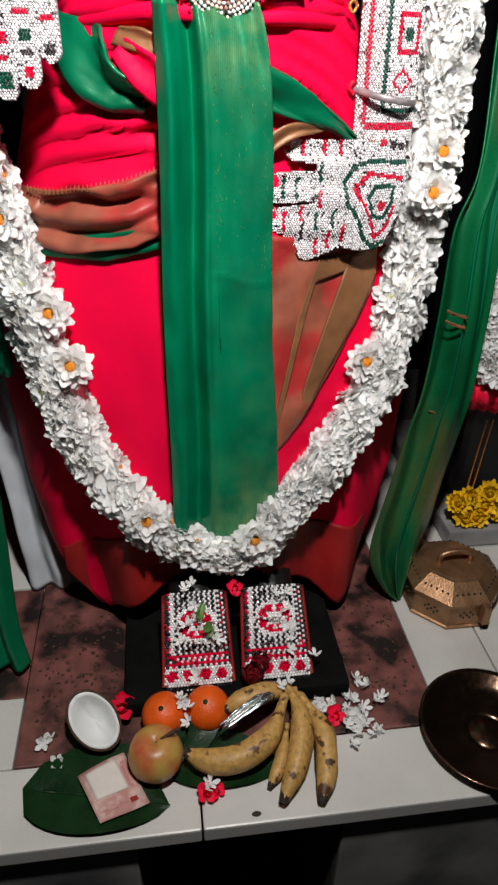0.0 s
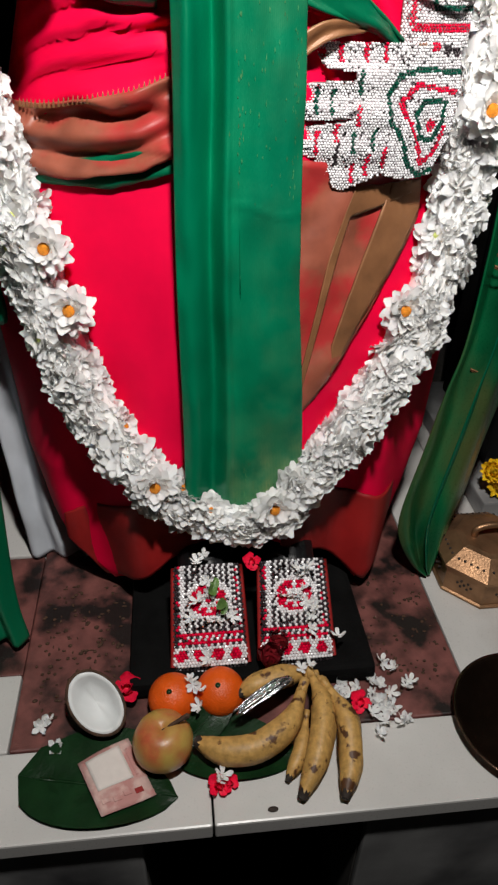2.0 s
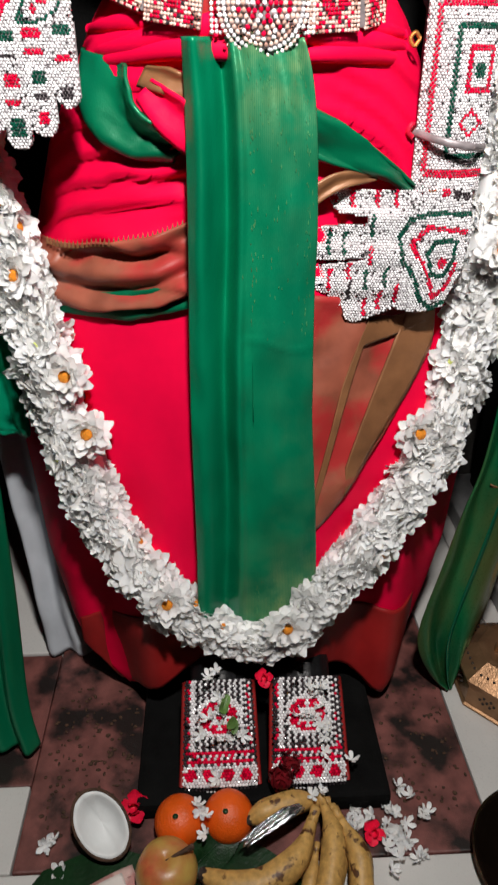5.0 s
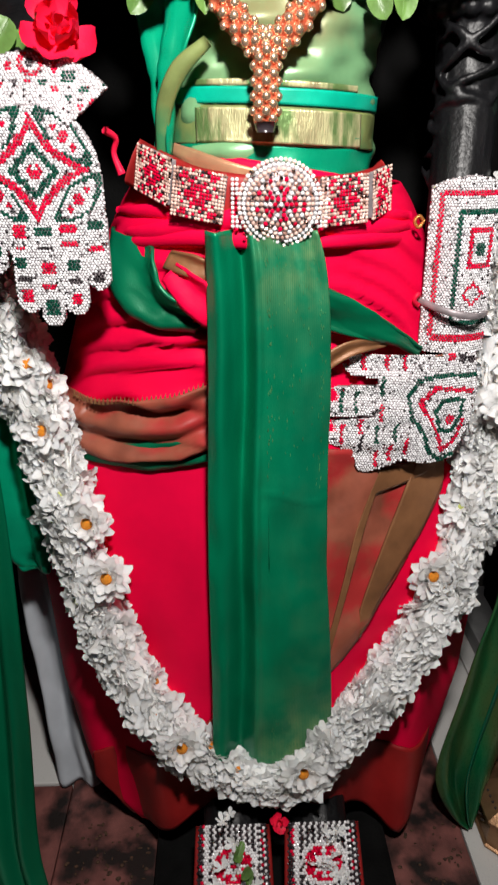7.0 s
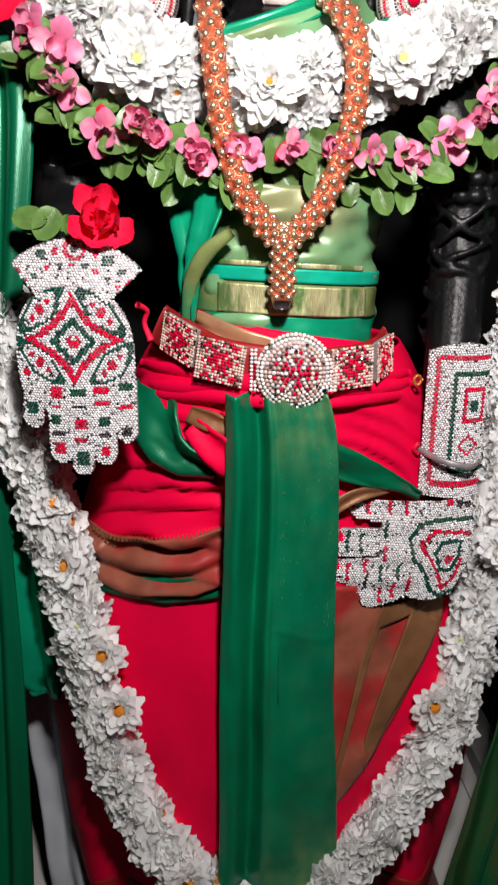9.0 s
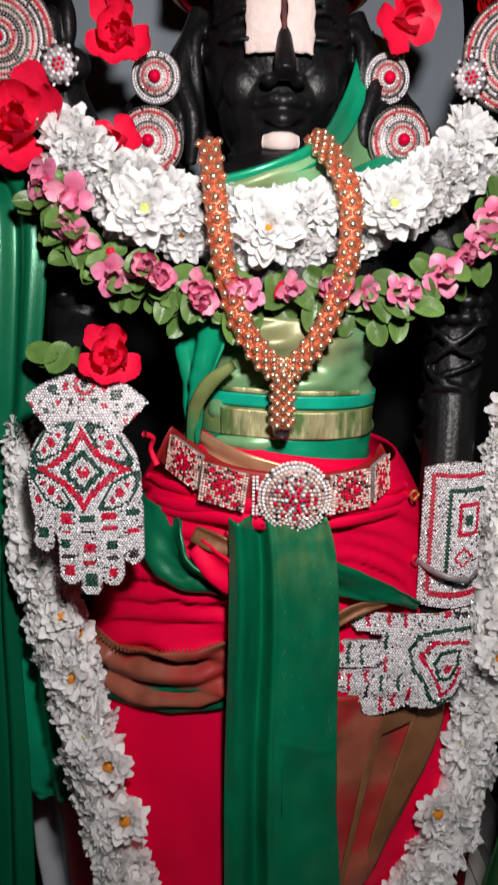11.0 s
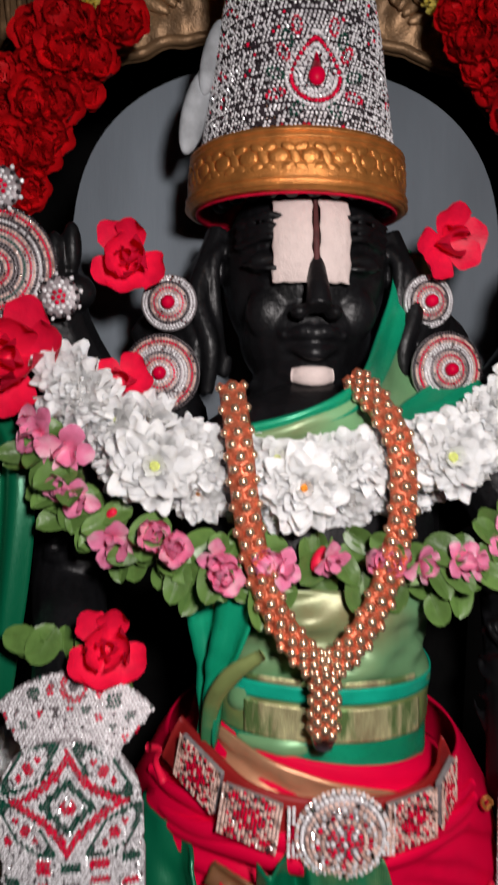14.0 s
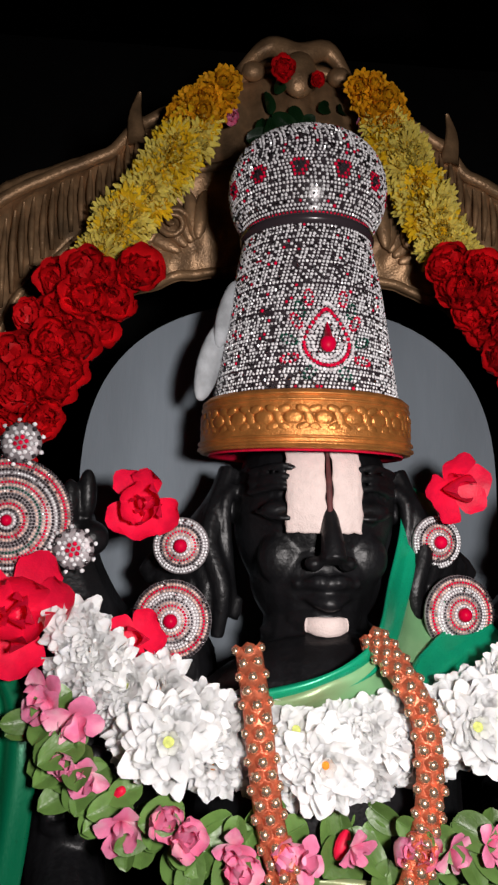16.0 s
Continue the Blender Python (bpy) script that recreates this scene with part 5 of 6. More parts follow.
part("tie", tube([(0.18, -0.09, 0.872), (0.176, -0.1, 0.88), (0.172, -0.1, 0.872), (0.178, -0.098, 0.866)], 0.003, 6, 12), HIBISCUS, sleeve, "red tying thread")

hand = thing("hand_cover", (0.18, -0.12, 0.66), "silver crystal hand cover with curled fingers and stone rings", "hand ornament", "jewelled hands")
FIN2 = [(628, 560, 720, 566, 27), (572, 632, 700, 626, 26), (582, 690, 700, 676, 23), (606, 722, 700, 700, 18), (633, 746, 720, 712, 19)]
PALM2 = [(660, 545), (705, 533), (745, 526), (850, 552), (852, 620), (832, 685), (800, 742), (745, 747), (690, 735), (640, 725), (664, 600)]
LINES2 = [("g", ((852, 592), (775, 585), (738, 594), (717, 622), (722, 658), (745, 688), (752, 722), (778, 744), (802, 732))),
          ("r", ((840, 618), (768, 606), (736, 632), (757, 662), (770, 690), (778, 722), (804, 708), (822, 668))),
          ("g", ((822, 632), (782, 628), (766, 648), (774, 682), (798, 688), (818, 660), (822, 632)))]
MARKS2 = [(682, 560, "r"), (713, 562, "r"), (665, 650, "r"), (627, 672, "r"), (590, 692, "r"), (708, 712, "r"), (678, 724, "r"), (652, 738, "r"), (640, 560, "r"), (670, 604, "g"), (620, 632, "g"), (594, 632, "g"), (655, 690, "g"), (690, 686, "g"), (625, 708, "k")]


def hand_grid(x, z):
    """The hand's own drawing grid."""
    v = 560 + (0.81 - z) / 0.00072
    return 625 + (x - 0.098 - (v - 560) * 0.00008) / 0.000662, v


def hand_in(x, z):
    u, v = hand_grid(x, z)
    hit = False
    for (ax, ay), (bx, by) in zip(PALM2, PALM2[1:] + PALM2[:1]):
        if (ay > v) != (by > v) and u < ax + (v - ay) * (bx - ax) / (by - ay):
            hit = not hit
    return hit or any(capsule(u, v, *c) for c in FIN2)


def hand_colour(x, z):
    u, v = hand_grid(x, z)
    for cx, cy, c in ((750, 540, "r"), (776, 548, "p"), (800, 556, "r"), (822, 561, "k"), (840, 564, "k")):
        if math.hypot(u - cx, v - cy) < 7.5:
            return c
    if math.hypot(u - 794, v - 664) < 9:
        return "r"
    for c, pts in LINES2:
        if any(capsule(u, v, *p, *q, 3.7) for p, q in zip(pts, pts[1:])):
            return c
    for cx, cy, c in MARKS2:
        if abs(v - cy) < 17 and abs(u - cx - 0.012 * (v - cy) ** 2 + 0.15 * (v - cy)) < 3.3:
            return c
    return "s"


jewel_plate(hand, 0.06, 0.262, 0.652, 0.816, 0.0033, hand_in, hand_colour, lambda x, z: -0.138 - 0.012 * math.cos((z - 0.735) * 16) + 0.35 * max(0, x - 0.2) + 0.12 * max(0, 0.16 - x) - 0.0025 * math.sin((z - 0.66) * 165) * (1 if x < 0.17 else 0))

# belt: linked panels and a round clasp
belt = thing("belt", (0, -0.15, 0.94), "silver belt of square panels and round clasp set with rubies", "belt")


def panel(c, yaw, w, h, tilt=0):
    m = Matrix.Translation(c) @ pose(0, 0, 0, 0, tilt, yaw)
    holder = part("panel", ([m @ Vector(p) for p in box(-w / 2, w / 2, -0.002, 0.004, -h / 2, h / 2, 0.001)[0]], box(-w / 2, w / 2, -0.002, 0.004, -h / 2, h / 2, 0.001)[1]), SILVER, belt, "square panel with ruby flower", smooth=False)
    items = []
    nx, nz = int(w / 0.0036), int(h / 0.0036)
    for i in range(nx + 1):
        for j in range(nz + 1):
            x, z = -w / 2 + w * i / nx, -h / 2 + h * j / nz
            e = abs(abs(x) - w / 2 + 0.006)
            d = math.hypot(x, z)
            c2 = "w"
            if abs(x) < w / 2 - 0.007:
                flower_r = 0.012 + 0.004 * math.cos(6 * math.atan2(z, x))
                c2 = "r" if 0.004 < d < flower_r else ("r" if (i * 2 + j) % 5 == 0 else "k" if (i + 2 * j) % 7 == 0 else "w")
                if abs(abs(x) - 0.016) < 0.003 and abs(abs(z) - 0.018) < 0.004:
                    c2 = "r"
            items.append((c2, m @ Vector((x, -0.003, z)), m.to_3x3() @ Vector((0, -1, 0)), 0.002))
    set_stones(items, holder)


for c, yaw, w, tilt in (((-0.131, -0.106, 1.014), -50, 0.062, 14), ((-0.082, -0.15, 0.996), -24, 0.058, 8), ((0.071, -0.152, 0.991), 22, 0.054, -3), ((0.116, -0.118, 0.997), 54, 0.045, -8)):
    panel(c, yaw, w, 0.047, tilt)
part("strap", tube([(-0.16, -0.06, 1.026), (-0.128, -0.098, 1.012), (-0.08, -0.141, 0.996), (0.0, -0.154, 0.988), (0.07, -0.143, 0.99), (0.112, -0.112, 0.996), (0.135, -0.07, 1.004)], 0.026, 10, 40, 0.14), MAROON, belt, "dull red cloth strap behind the panels")
clasp = part("clasp", lathe([(0.0, -0.014), (0.02, -0.012), (0.038, -0.006), (0.041, 0.0), (0.0, 0.001)], (0, 0, 0), 36), SILVER, belt, "round domed clasp")
for v in clasp.data.vertices:
    v.co = Matrix.Translation((0.002, -0.165, 0.989)) @ pose(0, 0, 0, -90, 0, 0) @ v.co
items = []
for r, n, pat in ((0.0, 1, "s"), (0.006, 6, "r"), (0.011, 10, "rs"), (0.0155, 16, "rrs"), (0.02, 22, "w"), (0.0245, 28, "rws"), (0.029, 36, "ws"), (0.0335, 42, "w"), (0.038, 50, "s"), (0.0425, 56, "sw")):
    for k in range(n):
        a = 2 * math.pi * k / n
        items.append((pat[k % len(pat)], (0.002 + r * math.cos(a), -0.168 - 0.014 * (1 - (r / 0.043) ** 2), 0.989 + r * math.sin(a)), (math.cos(a) * r * 9, -1, math.sin(a) * r * 9), 0.0026))
for s in (-1, 1):
    for k in range(11):
        for j in range(2):
            items.append(("r" if k in (4, 5, 6) and j == 0 else "s", (0.002 + s * (0.0445 + 0.0045 * j), -0.163, 0.966 + 0.0046 * k), (0, -1, 0), 0.0023))
for k in range(9):
    a = radians(-150 + 15 * k)
    for j in range(2):
        items.append(("s" if j == 0 else "r", (0.002 + (0.047 + 0.005 * j) * math.cos(a), -0.163, 0.989 + (0.047 + 0.005 * j) * math.sin(a)), (0, -1, 0), 0.0022))
set_stones(items, clasp)

# necklace: thick copper-gold strand of beads with a pendant
necklace = thing("necklace", (-0.01, -0.1, 1.05), "heavy copper-gold bead necklace with a straight pendant", "necklace")
NL = spline([(-0.1, -0.055, 1.395), (-0.094, -0.094, 1.345), (-0.088, -0.104, 1.29), (-0.078, -0.11, 1.235), (-0.06, -0.12, 1.185), (-0.036, -0.13, 1.15), (-0.012, -0.132, 1.134), (0.014, -0.13, 1.152), (0.04, -0.12, 1.19), (0.058, -0.112, 1.24), (0.066, -0.106, 1.29), (0.062, -0.096, 1.345), (0.042, -0.07, 1.385), (0.026, -0.045, 1.405)], 62)
part("strand", tube(NL, 0.0135, 10, 0, 0.5), COPPER, necklace, "copper strand")
PD = np.array([(-0.012, -0.135, 1.13 - 0.0068 * k) for k in range(10)])
part("pendant", tube(PD, 0.0125, 10, 0, 0.5), COPPER, necklace, "copper pendant bar")
items, cups = [], []
for line_pts in (NL, PD):
    for i in range(len(line_pts)):
        d = Vector(line_pts[min(i + 1, len(line_pts) - 1)] - line_pts[max(i - 1, 0)]).normalized()
        side = d.cross(Vector((0, -1, 0))).normalized()
        for k in ((-1, 1) if i % 2 else (-1.9, 0, 1.9)):
            if abs(k) > 1.5 and i % 2 == 0:
                r = 0.0042
            else:
                r = 0.0056
            p = Vector(line_pts[i]) + side * k * 0.0068 + Vector((0, -0.0075 + 0.0022 * abs(k), 0.0))
            n = Vector((0, -1, 0)) + side * k * 0.35
            items.append(("p", p, n, r * 1.0))
            cups.append((p - n.normalized() * 0.002, n, r * 1.4))
part("cup_setting", bead_geom(cups), COPPER, necklace, "tiny copper cups", kind="stuff", smooth=False)
part("bead_setting", join(*[ball(p, r, 8, 6) for c, p, n, r in items]), PEARL, necklace, "round gilt beads", kind="stuff")
part("tassel", tube([(-0.012, -0.137, 1.066), (-0.012, -0.137, 1.056)], [0.0125, 0.009], 8), DARKSTONE, necklace, "dark tassel cap")


# round stone-set ornaments
def roundel(name, c, rad, n, label, category, group, knob=0.008, pats=("s", "w", "r", "w", "k", "s"), dome=0.2, step=0.0035):
    o = thing(name, c, label, category, group)
    m = facing(c, n)
    g = lathe([(0.0, dome * rad), (rad * 0.5, dome * rad * 0.75), (rad, 0.0), (rad, -0.004), (0.0, -0.004)], (0, 0, 0), 32)
    part("disc", ([m @ Vector(v) for v in g[0]], g[1]), SILVER, o, "domed silver disc")
    items = []
    r, k = knob + 0.002, 0
    while r < rad:
        cnt = max(6, int(2 * math.pi * r / step))
        for i in range(cnt):
            a = 2 * math.pi * i / cnt
            h = dome * rad * (1 - (r / rad) ** 1.5)
            items.append((pats[k % len(pats)], m @ Vector((r * math.cos(a), r * math.sin(a), h)), m.to_3x3() @ Vector((0.3 * math.cos(a), 0.3 * math.sin(a), 1)), step * 0.52))
        r += step * 0.93
        k += 1
    set_stones(items, o)
    part("knob", ball(m @ Vector((0, 0, dome * rad + 0.002)), knob, 14, 10), REDSTONE, o, "large ruby knob")
    return o, m


for c, rad, n in (((-0.17, 0.052, 1.489), 0.0325, (-0.1, -1, 0.0)), ((-0.178, 0.032, 1.408), 0.0445, (-0.1, -1, 0.05)), ((0.137, 0.062, 1.497), 0.032, (0.15, -1, 0)), ((0.154, 0.036, 1.416), 0.0445, (0.15, -1, 0.05))):
    roundel("earring", c, rad, n, "round silver earring with crystal rings and ruby centre", "earring", "earrings")
for c, tx, orn in (((-0.352, 0.0, 1.516), -1, ((-0.341, -0.005, 1.598), (-0.282, -0.005, 1.487))), ((0.283, 0.0, 1.512), 1, ((0.268, -0.005, 1.59), (0.226, -0.005, 1.484)))):
    o, m = roundel("disc_emblem", c, 0.067, (0, -1, 0.0), "large round crystal emblem with small side flowers", "emblem", "emblems", 0.006, ("s", "k", "w", "r", "w", "k", "k", "w", "g", "w", "r", "w", "k"), 0.08)
    for q in orn:
        items = []
        for r, cnt, kind in ((0.0, 1, "r"), (0.006, 6, "r"), (0.011, 12, "s"), (0.016, 9, "s"), (0.02, 12, "k"), (0.024, 9, "s")):
            for i in range(cnt):
                a = 2 * math.pi * i / cnt + r * 40
                items.append((kind, (q[0] + r * math.cos(a), q[1] - 0.004, q[2] + r * math.sin(a)), (0, -1, 0), 0.0027))
        fl = part("side_flower", ball(q, (0.022, 0.004, 0.022), 14, 8), SILVER, o, "small crystal flower")
        set_stones(items, fl)

# crown
crown = thing("crown", (-0.02, 0.1, 1.6), "tall crystal-covered crown with ruby drop and gold band", "crown")
CC = (-0.02, 0.1, 0.0)
CP = [(0.117, 1.655), (0.113, 1.68), (0.104, 1.74), (0.095, 1.80), (0.083, 1.86), (0.079, 1.878), (0.086, 1.89), (0.096, 1.91), (0.101, 1.935), (0.098, 1.96), (0.085, 1.985), (0.06, 2.003), (0.02, 2.012), (0.001, 2.013)]
part("cap", lathe(CP, CC, 56), DARKSTONE, crown, "dark inner cap")
cr, cz = [p[0] for p in CP], [p[1] for p in CP]
items = []
prof = spline([(p[0], p[1], 0) for p in CP], 400)
dist, row = 0.0, 0
for i in range(1, 400):
    dist += float(np.hypot(*(prof[i] - prof[i - 1])[:2]))
    if dist < row * 0.0042:
        continue
    r, z = prof[i][:2]
    t = prof[min(i + 1, 399)] - prof[max(i - 1, 0)]
    nr, nz = float(t[1]), float(-t[0])
    cnt = max(4, int(2 * math.pi * r / 0.0047))
    for k in range(cnt):
        a = 2 * math.pi * (k + 0.5 * (row % 2)) / cnt
        x, y = float(r) * math.cos(a), float(r) * math.sin(a)
        c = "s"
        if (k + row // 2) % 3 == 0 and row % 2 == 0:
            c = "k"
        elif R.random() < 0.08:
            c = R.choice("kr")
        if 1.872 < z < 1.888:
            c = "r" if row % 2 else "s"
        fx = x - 0.006
        if y < 0 and 1.672 < z < 1.79:
            d = math.hypot(fx, (z - 1.715) * (0.62 if z > 1.715 else 1.0))
            if d < 0.05:
                c = "s"
        if z > 1.9 and z < 1.96:
            w = (math.degrees(a) % 30) - 15
            d = math.hypot(w / 15 * 0.026, z - 1.93)
            c = "k" if d < 0.006 else "r" if d < 0.011 else "s" if d < 0.017 else c
        rad = 0.0019 if R.random() < 0.8 else 0.0023
        items.append((c, (CC[0] + x, CC[1] + y, float(z)), (nr * math.cos(a), nr * math.sin(a), nz), rad))
    row += 1


def on_crown(x, z, off=0.0035):
    r = float(np.interp(z, cz[:6], cr[:6]))
    return Vector((CC[0] + x, CC[1] - math.sqrt(max(r * r - x * x, 1e-6)) - off, z))


for rad, n, c in ((0.026, 40, "r"), (0.0215, 32, "s"), (0.031, 46, "s"), (0.0165, 24, "s")):
    for k in range(n):
        a = 2 * math.pi * k / n
        x = rad * math.sin(a) * (1 - 0.55 * max(0, math.cos(a)) ** 1.5)
        z = 1.718 + rad * math.cos(a) * (1.55 if math.cos(a) > 0 else 1.0)
        items.append((c, on_crown(0.006 + x, z), (0, -1, 0.1), 0.0024))
for s in (-1, 1):
    for dx, z, turn, c in ((0.034, 1.744, 30, "r"), (0.042, 1.722, 60, "g"), (0.042, 1.7, 100, "r"), (0.03, 1.758, 15, "g"), (0.02, 1.772, 5, "r"), (0.02, 1.684, 140, "g")):
        for k in range(10):
            a = 2 * math.pi * k / 10
            t = radians(turn) * s
            ex, ez = 0.0045 * math.cos(a), 0.0095 * math.sin(a)
            items.append((c, on_crown(0.006 + s * dx + ex * math.cos(t) + ez * math.sin(t), z - ex * math.sin(t) + ez * math.cos(t)), (0, -1, 0.1), 0.0018))
set_stones(items, crown)
part("drop", join(ball((-0.014, -0.016, 1.716), (0.009, 0.006, 0.0095), 14, 10), tube([(-0.014, -0.014, 1.722), (-0.014, -0.009, 1.742)], [0.006, 0.0008], 10)), REDSTONE, crown, "large ruby drop")
part("collar", lathe([(0.081, 1.868), (0.086, 1.872), (0.086, 1.878), (0.081, 1.882)], CC, 48), DARKSTONE, crown, "ring between cap and dome")
band = part("band", lathe([(0.117, 1.665), (0.124, 1.664), (0.127, 1.655), (0.129, 1.632), (0.131, 1.61), (0.13, 1.6), (0.122, 1.598), (0.117, 1.665)], CC, 72), GOLD, crown, "embossed gold band")
for z, r in ((1.659, 0.1262), (1.652, 0.1272), (1.611, 0.131), (1.604, 0.1315)):
    n = 150
    part("rope", lathe([(r - 0.001, z - 0.0022), (r + 0.0022, z - 0.001), (r + 0.0022, z + 0.001), (r - 0.001, z + 0.0022)], CC, n), GOLD, band, "rope edging")
rel = []
for k in range(-7, 8):
    a = -math.pi / 2 + k * 0.26
    for da, z, sa, sz in ((0, 1.632, 0.024, 0.008), (0.08, 1.641, 0.018, 0.005), (0.08, 1.622, 0.018, 0.005), (0.13, 1.632, 0.012, 0.012), (-0.08, 1.641, 0.018, 0.005), (-0.08, 1.622, 0.018, 0.005)):
        b = a + da
        rel.append(ball((CC[0] + 0.1287 * math.cos(b), CC[1] + 0.1287 * math.sin(b), z), (sa * 0.5, 0.0022, sz), 10, 6, pose(0, 0, 0, 0, 20 * np.sign(da) * (1 if z > 1.632 else -1), math.degrees(b) + 90)))
part("relief", join(*rel), GOLD, band, "raised leaf and lozenge pattern", kind="stuff")
part("lining", lathe([(0.1165, 1.66), (0.1165, 1.6), (0.121, 1.596), (0.1215, 1.599)], CC, 48), HIBISCUS, crown, "red cloth lining under the band")
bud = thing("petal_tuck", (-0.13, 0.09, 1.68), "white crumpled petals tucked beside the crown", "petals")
# White petals greyed in colour to stand in for shade beside the crown.
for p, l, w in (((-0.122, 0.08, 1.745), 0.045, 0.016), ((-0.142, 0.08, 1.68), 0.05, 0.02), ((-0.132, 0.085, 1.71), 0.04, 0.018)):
    part("petal", ball((p[0], p[1], p[2] + l * 0.6), (w * 0.8, 0.008, l), 14, 10, pose(0, 0, 0, 0, 14, 20)), material("shaded_white_petal", (0.4, 0.42, 0.44), 0.7, vary=0.25, scale=50, bump=0.4, fine=200), bud)

# forehead and chin marks of clay paste
mark = thing("forehead_mark", (-0.01, 0.0, 1.51), "white clay paste mark in two blocks with a dark red line", "mark")


def brow(x, z):
    q = 1 - ((x - CX) / 0.1) ** 2 - ((z - 1.53) / 0.125) ** 2
    return 0.105 - 0.098 * math.sqrt(max(q, 0.02)) - 0.0125


for x0, x1, s in ((-0.0545, -0.0135, 1), (-0.0045, 0.0285, 2)):
    def pad(u, v, x0=x0, x1=x1, s=s):
        z = 1.508 + 0.09 * v
        w = 0.0018 * noise.noise(Vector((z * 90, s, 0))) + 0.001 * math.sin(z * 230 + s)
        x = x0 + (x1 - x0) * u + (w if u in (0.0, 1.0) else 0)
        z += 0.0015 * noise.noise(Vector((x * 130, s, 5)))
        edge = 0.002 * min(1, 6 * u, 6 * (1 - u), 8 * v, 8 * (1 - v))
        return (x, brow(x, z) - edge - 0.0007 * noise.noise(Vector((x * 150, z * 150, 2))), z)
    part("block", sheet(pad, 24, 40), PASTE, mark, "white clay block", solid=0.003)
part("line", tube([(-0.009, brow(-0.009, 1.598) - 0.001, 1.598), (-0.0095, brow(-0.009, 1.56) - 0.002, 1.56), (-0.0088, brow(-0.009, 1.53) - 0.003, 1.53), (-0.0088, -0.012, 1.507)], [0.0022, 0.0036, 0.003, 0.0035], 8, 16, 0.5), BROWNPASTE, mark, "dark red line")
chin = tagged(part("chin_mark", tube([(-0.031, 0.008, 1.408), (-0.02, -0.001, 1.4075), (-0.009, -0.004, 1.407), (0.003, -0.001, 1.4075), (0.013, 0.007, 1.408)], [0.008, 0.0105, 0.011, 0.0105, 0.008], 12, 20, 0.45), PASTE), "white clay patch on the idol's chin", "mark")

# foot covers
for fx in (-0.055, 0.073):
    o = thing("foot_cover", (fx, -0.28, 0.04), "crystal-set maroon foot cover with rosette and fringe", "foot ornament", "foot covers")

    def fp(u, v, up=0.0, fx=fx):
        w = 0.05 + 0.006 * v
        bow = 0.012 * (1 - u * u)
        return Vector((fx + u * w, -0.243 - 0.091 * v - up * 0.65 - bow * 0.5, 0.148 - 0.104 * v + up * 0.75 + bow * 0.6 - 0.006 * v * v))
    part("plate", sheet(lambda a, b: fp(a * 2 - 1, b), 16, 20), MAROON, o, "maroon cloth-backed plate", solid=0.004)
    items = []
    nn = Vector((0, -0.66, 0.75))
    for j in range(37):
        v = j / 36
        for i in range(25):
            u = (i / 24) * 2 - 1 + (0.04 if j % 2 else 0)
            if abs(u) > 0.97:
                continue
            d = math.hypot(u * 0.053, (v - 0.36) * 0.165)
            c = "s" if (i + j) % 2 else R.choice("kkr")
            if abs(u) > 0.9:
                c = "k"
            elif d < 0.034:
                ang = math.atan2((v - 0.36) * 0.165, u * 0.053)
                pet = 0.016 + 0.007 * math.cos(8 * ang)
                c = "s" if d < pet and d > 0.004 else "r" if d < 0.0265 else "s"
            elif v < 0.68 and abs(u) < 0.72:
                c = "k" if (i + j) % 2 else "s"
            elif abs(v - 0.7) < 0.016 or abs(v - 0.79) < 0.014:
                c = "r"
            if v > 0.83:
                w = ((u + 1) * 2.1) % 1 - 0.5
                c = "s" if math.hypot(w * 0.025, (v - 0.9) * 0.16) > 0.0085 else "r"
            items.append((c, fp(u, v, 0.003), nn, 0.0027))
    for i in range(22):
        u = i / 21 * 2 - 1
        for k in range(4):
            items.append(("s" if k % 2 else "k", fp(u, 1.0) + Vector((0, -0.003, -0.004 - 0.005 * k)), (0, -1, 0.3), 0.0022))
    set_stones(items, o)
    part("side_rim", tube([fp(-1, v / 8, 0.002) for v in range(9)], 0.0035, 6), MAROON, o, "red piping")
    part("side_rim", tube([fp(1, v / 8, 0.002) for v in range(9)], 0.0035, 6), MAROON, o, "red piping")

# ---- offerings on the altar ----
ORANGE = material("orange_peel", (0.78, 0.105, 0.006), 0.4, vary=0.12, scale=40, bump=0.5, fine=420, spec=0.5)
APPLE = material("apple_skin", (0.46, 0.09, 0.04), 0.36, vary=0.35, scale=30, bump=0.1, fine=400, second=(0.5, 0.33, 0.08), mix=(0.42, 0.6))
BANANA = material("ripe_banana_peel", (0.5, 0.29, 0.085), 0.5, vary=0.25, scale=120, bump=0.2, fine=300, second=(0.09, 0.035, 0.012), mix=(0.575, 0.63))
BTIP = material("banana_black_tip", (0.03, 0.02, 0.015), 0.8, vary=0.4, scale=120, bump=0.5)
COCO = material("coconut_flesh", (0.72, 0.74, 0.74), 0.45, vary=0.06, scale=40, bump=0.1)
HUSK = material("coconut_shell", (0.07, 0.035, 0.02), 0.9, vary=0.5, scale=120, bump=1.0, fine=400)
NOTE = material("pink_banknote_paper", (0.62, 0.42, 0.38), 0.7, vary=0.15, scale=70, bump=0.1, second=(0.5, 0.24, 0.22), mix=(0.5, 0.6))
NOTEW = material("pale_banknote_paper", (0.72, 0.66, 0.62), 0.7, vary=0.05, scale=70, bump=0.05)
# Brown glossy metal with darker patches.
STEEL = material("brown_reflective_metal", (0.22, 0.13, 0.09), 0.2, metal=0.95, vary=0.35, scale=14, bump=0.1, fine=120, second=(0.1, 0.06, 0.04), mix=(0.45, 0.6))
BOXBRASS = material("reddish_brass", (0.34, 0.19, 0.10), 0.4, metal=0.75, vary=0.3, scale=30, bump=0.3, fine=300)
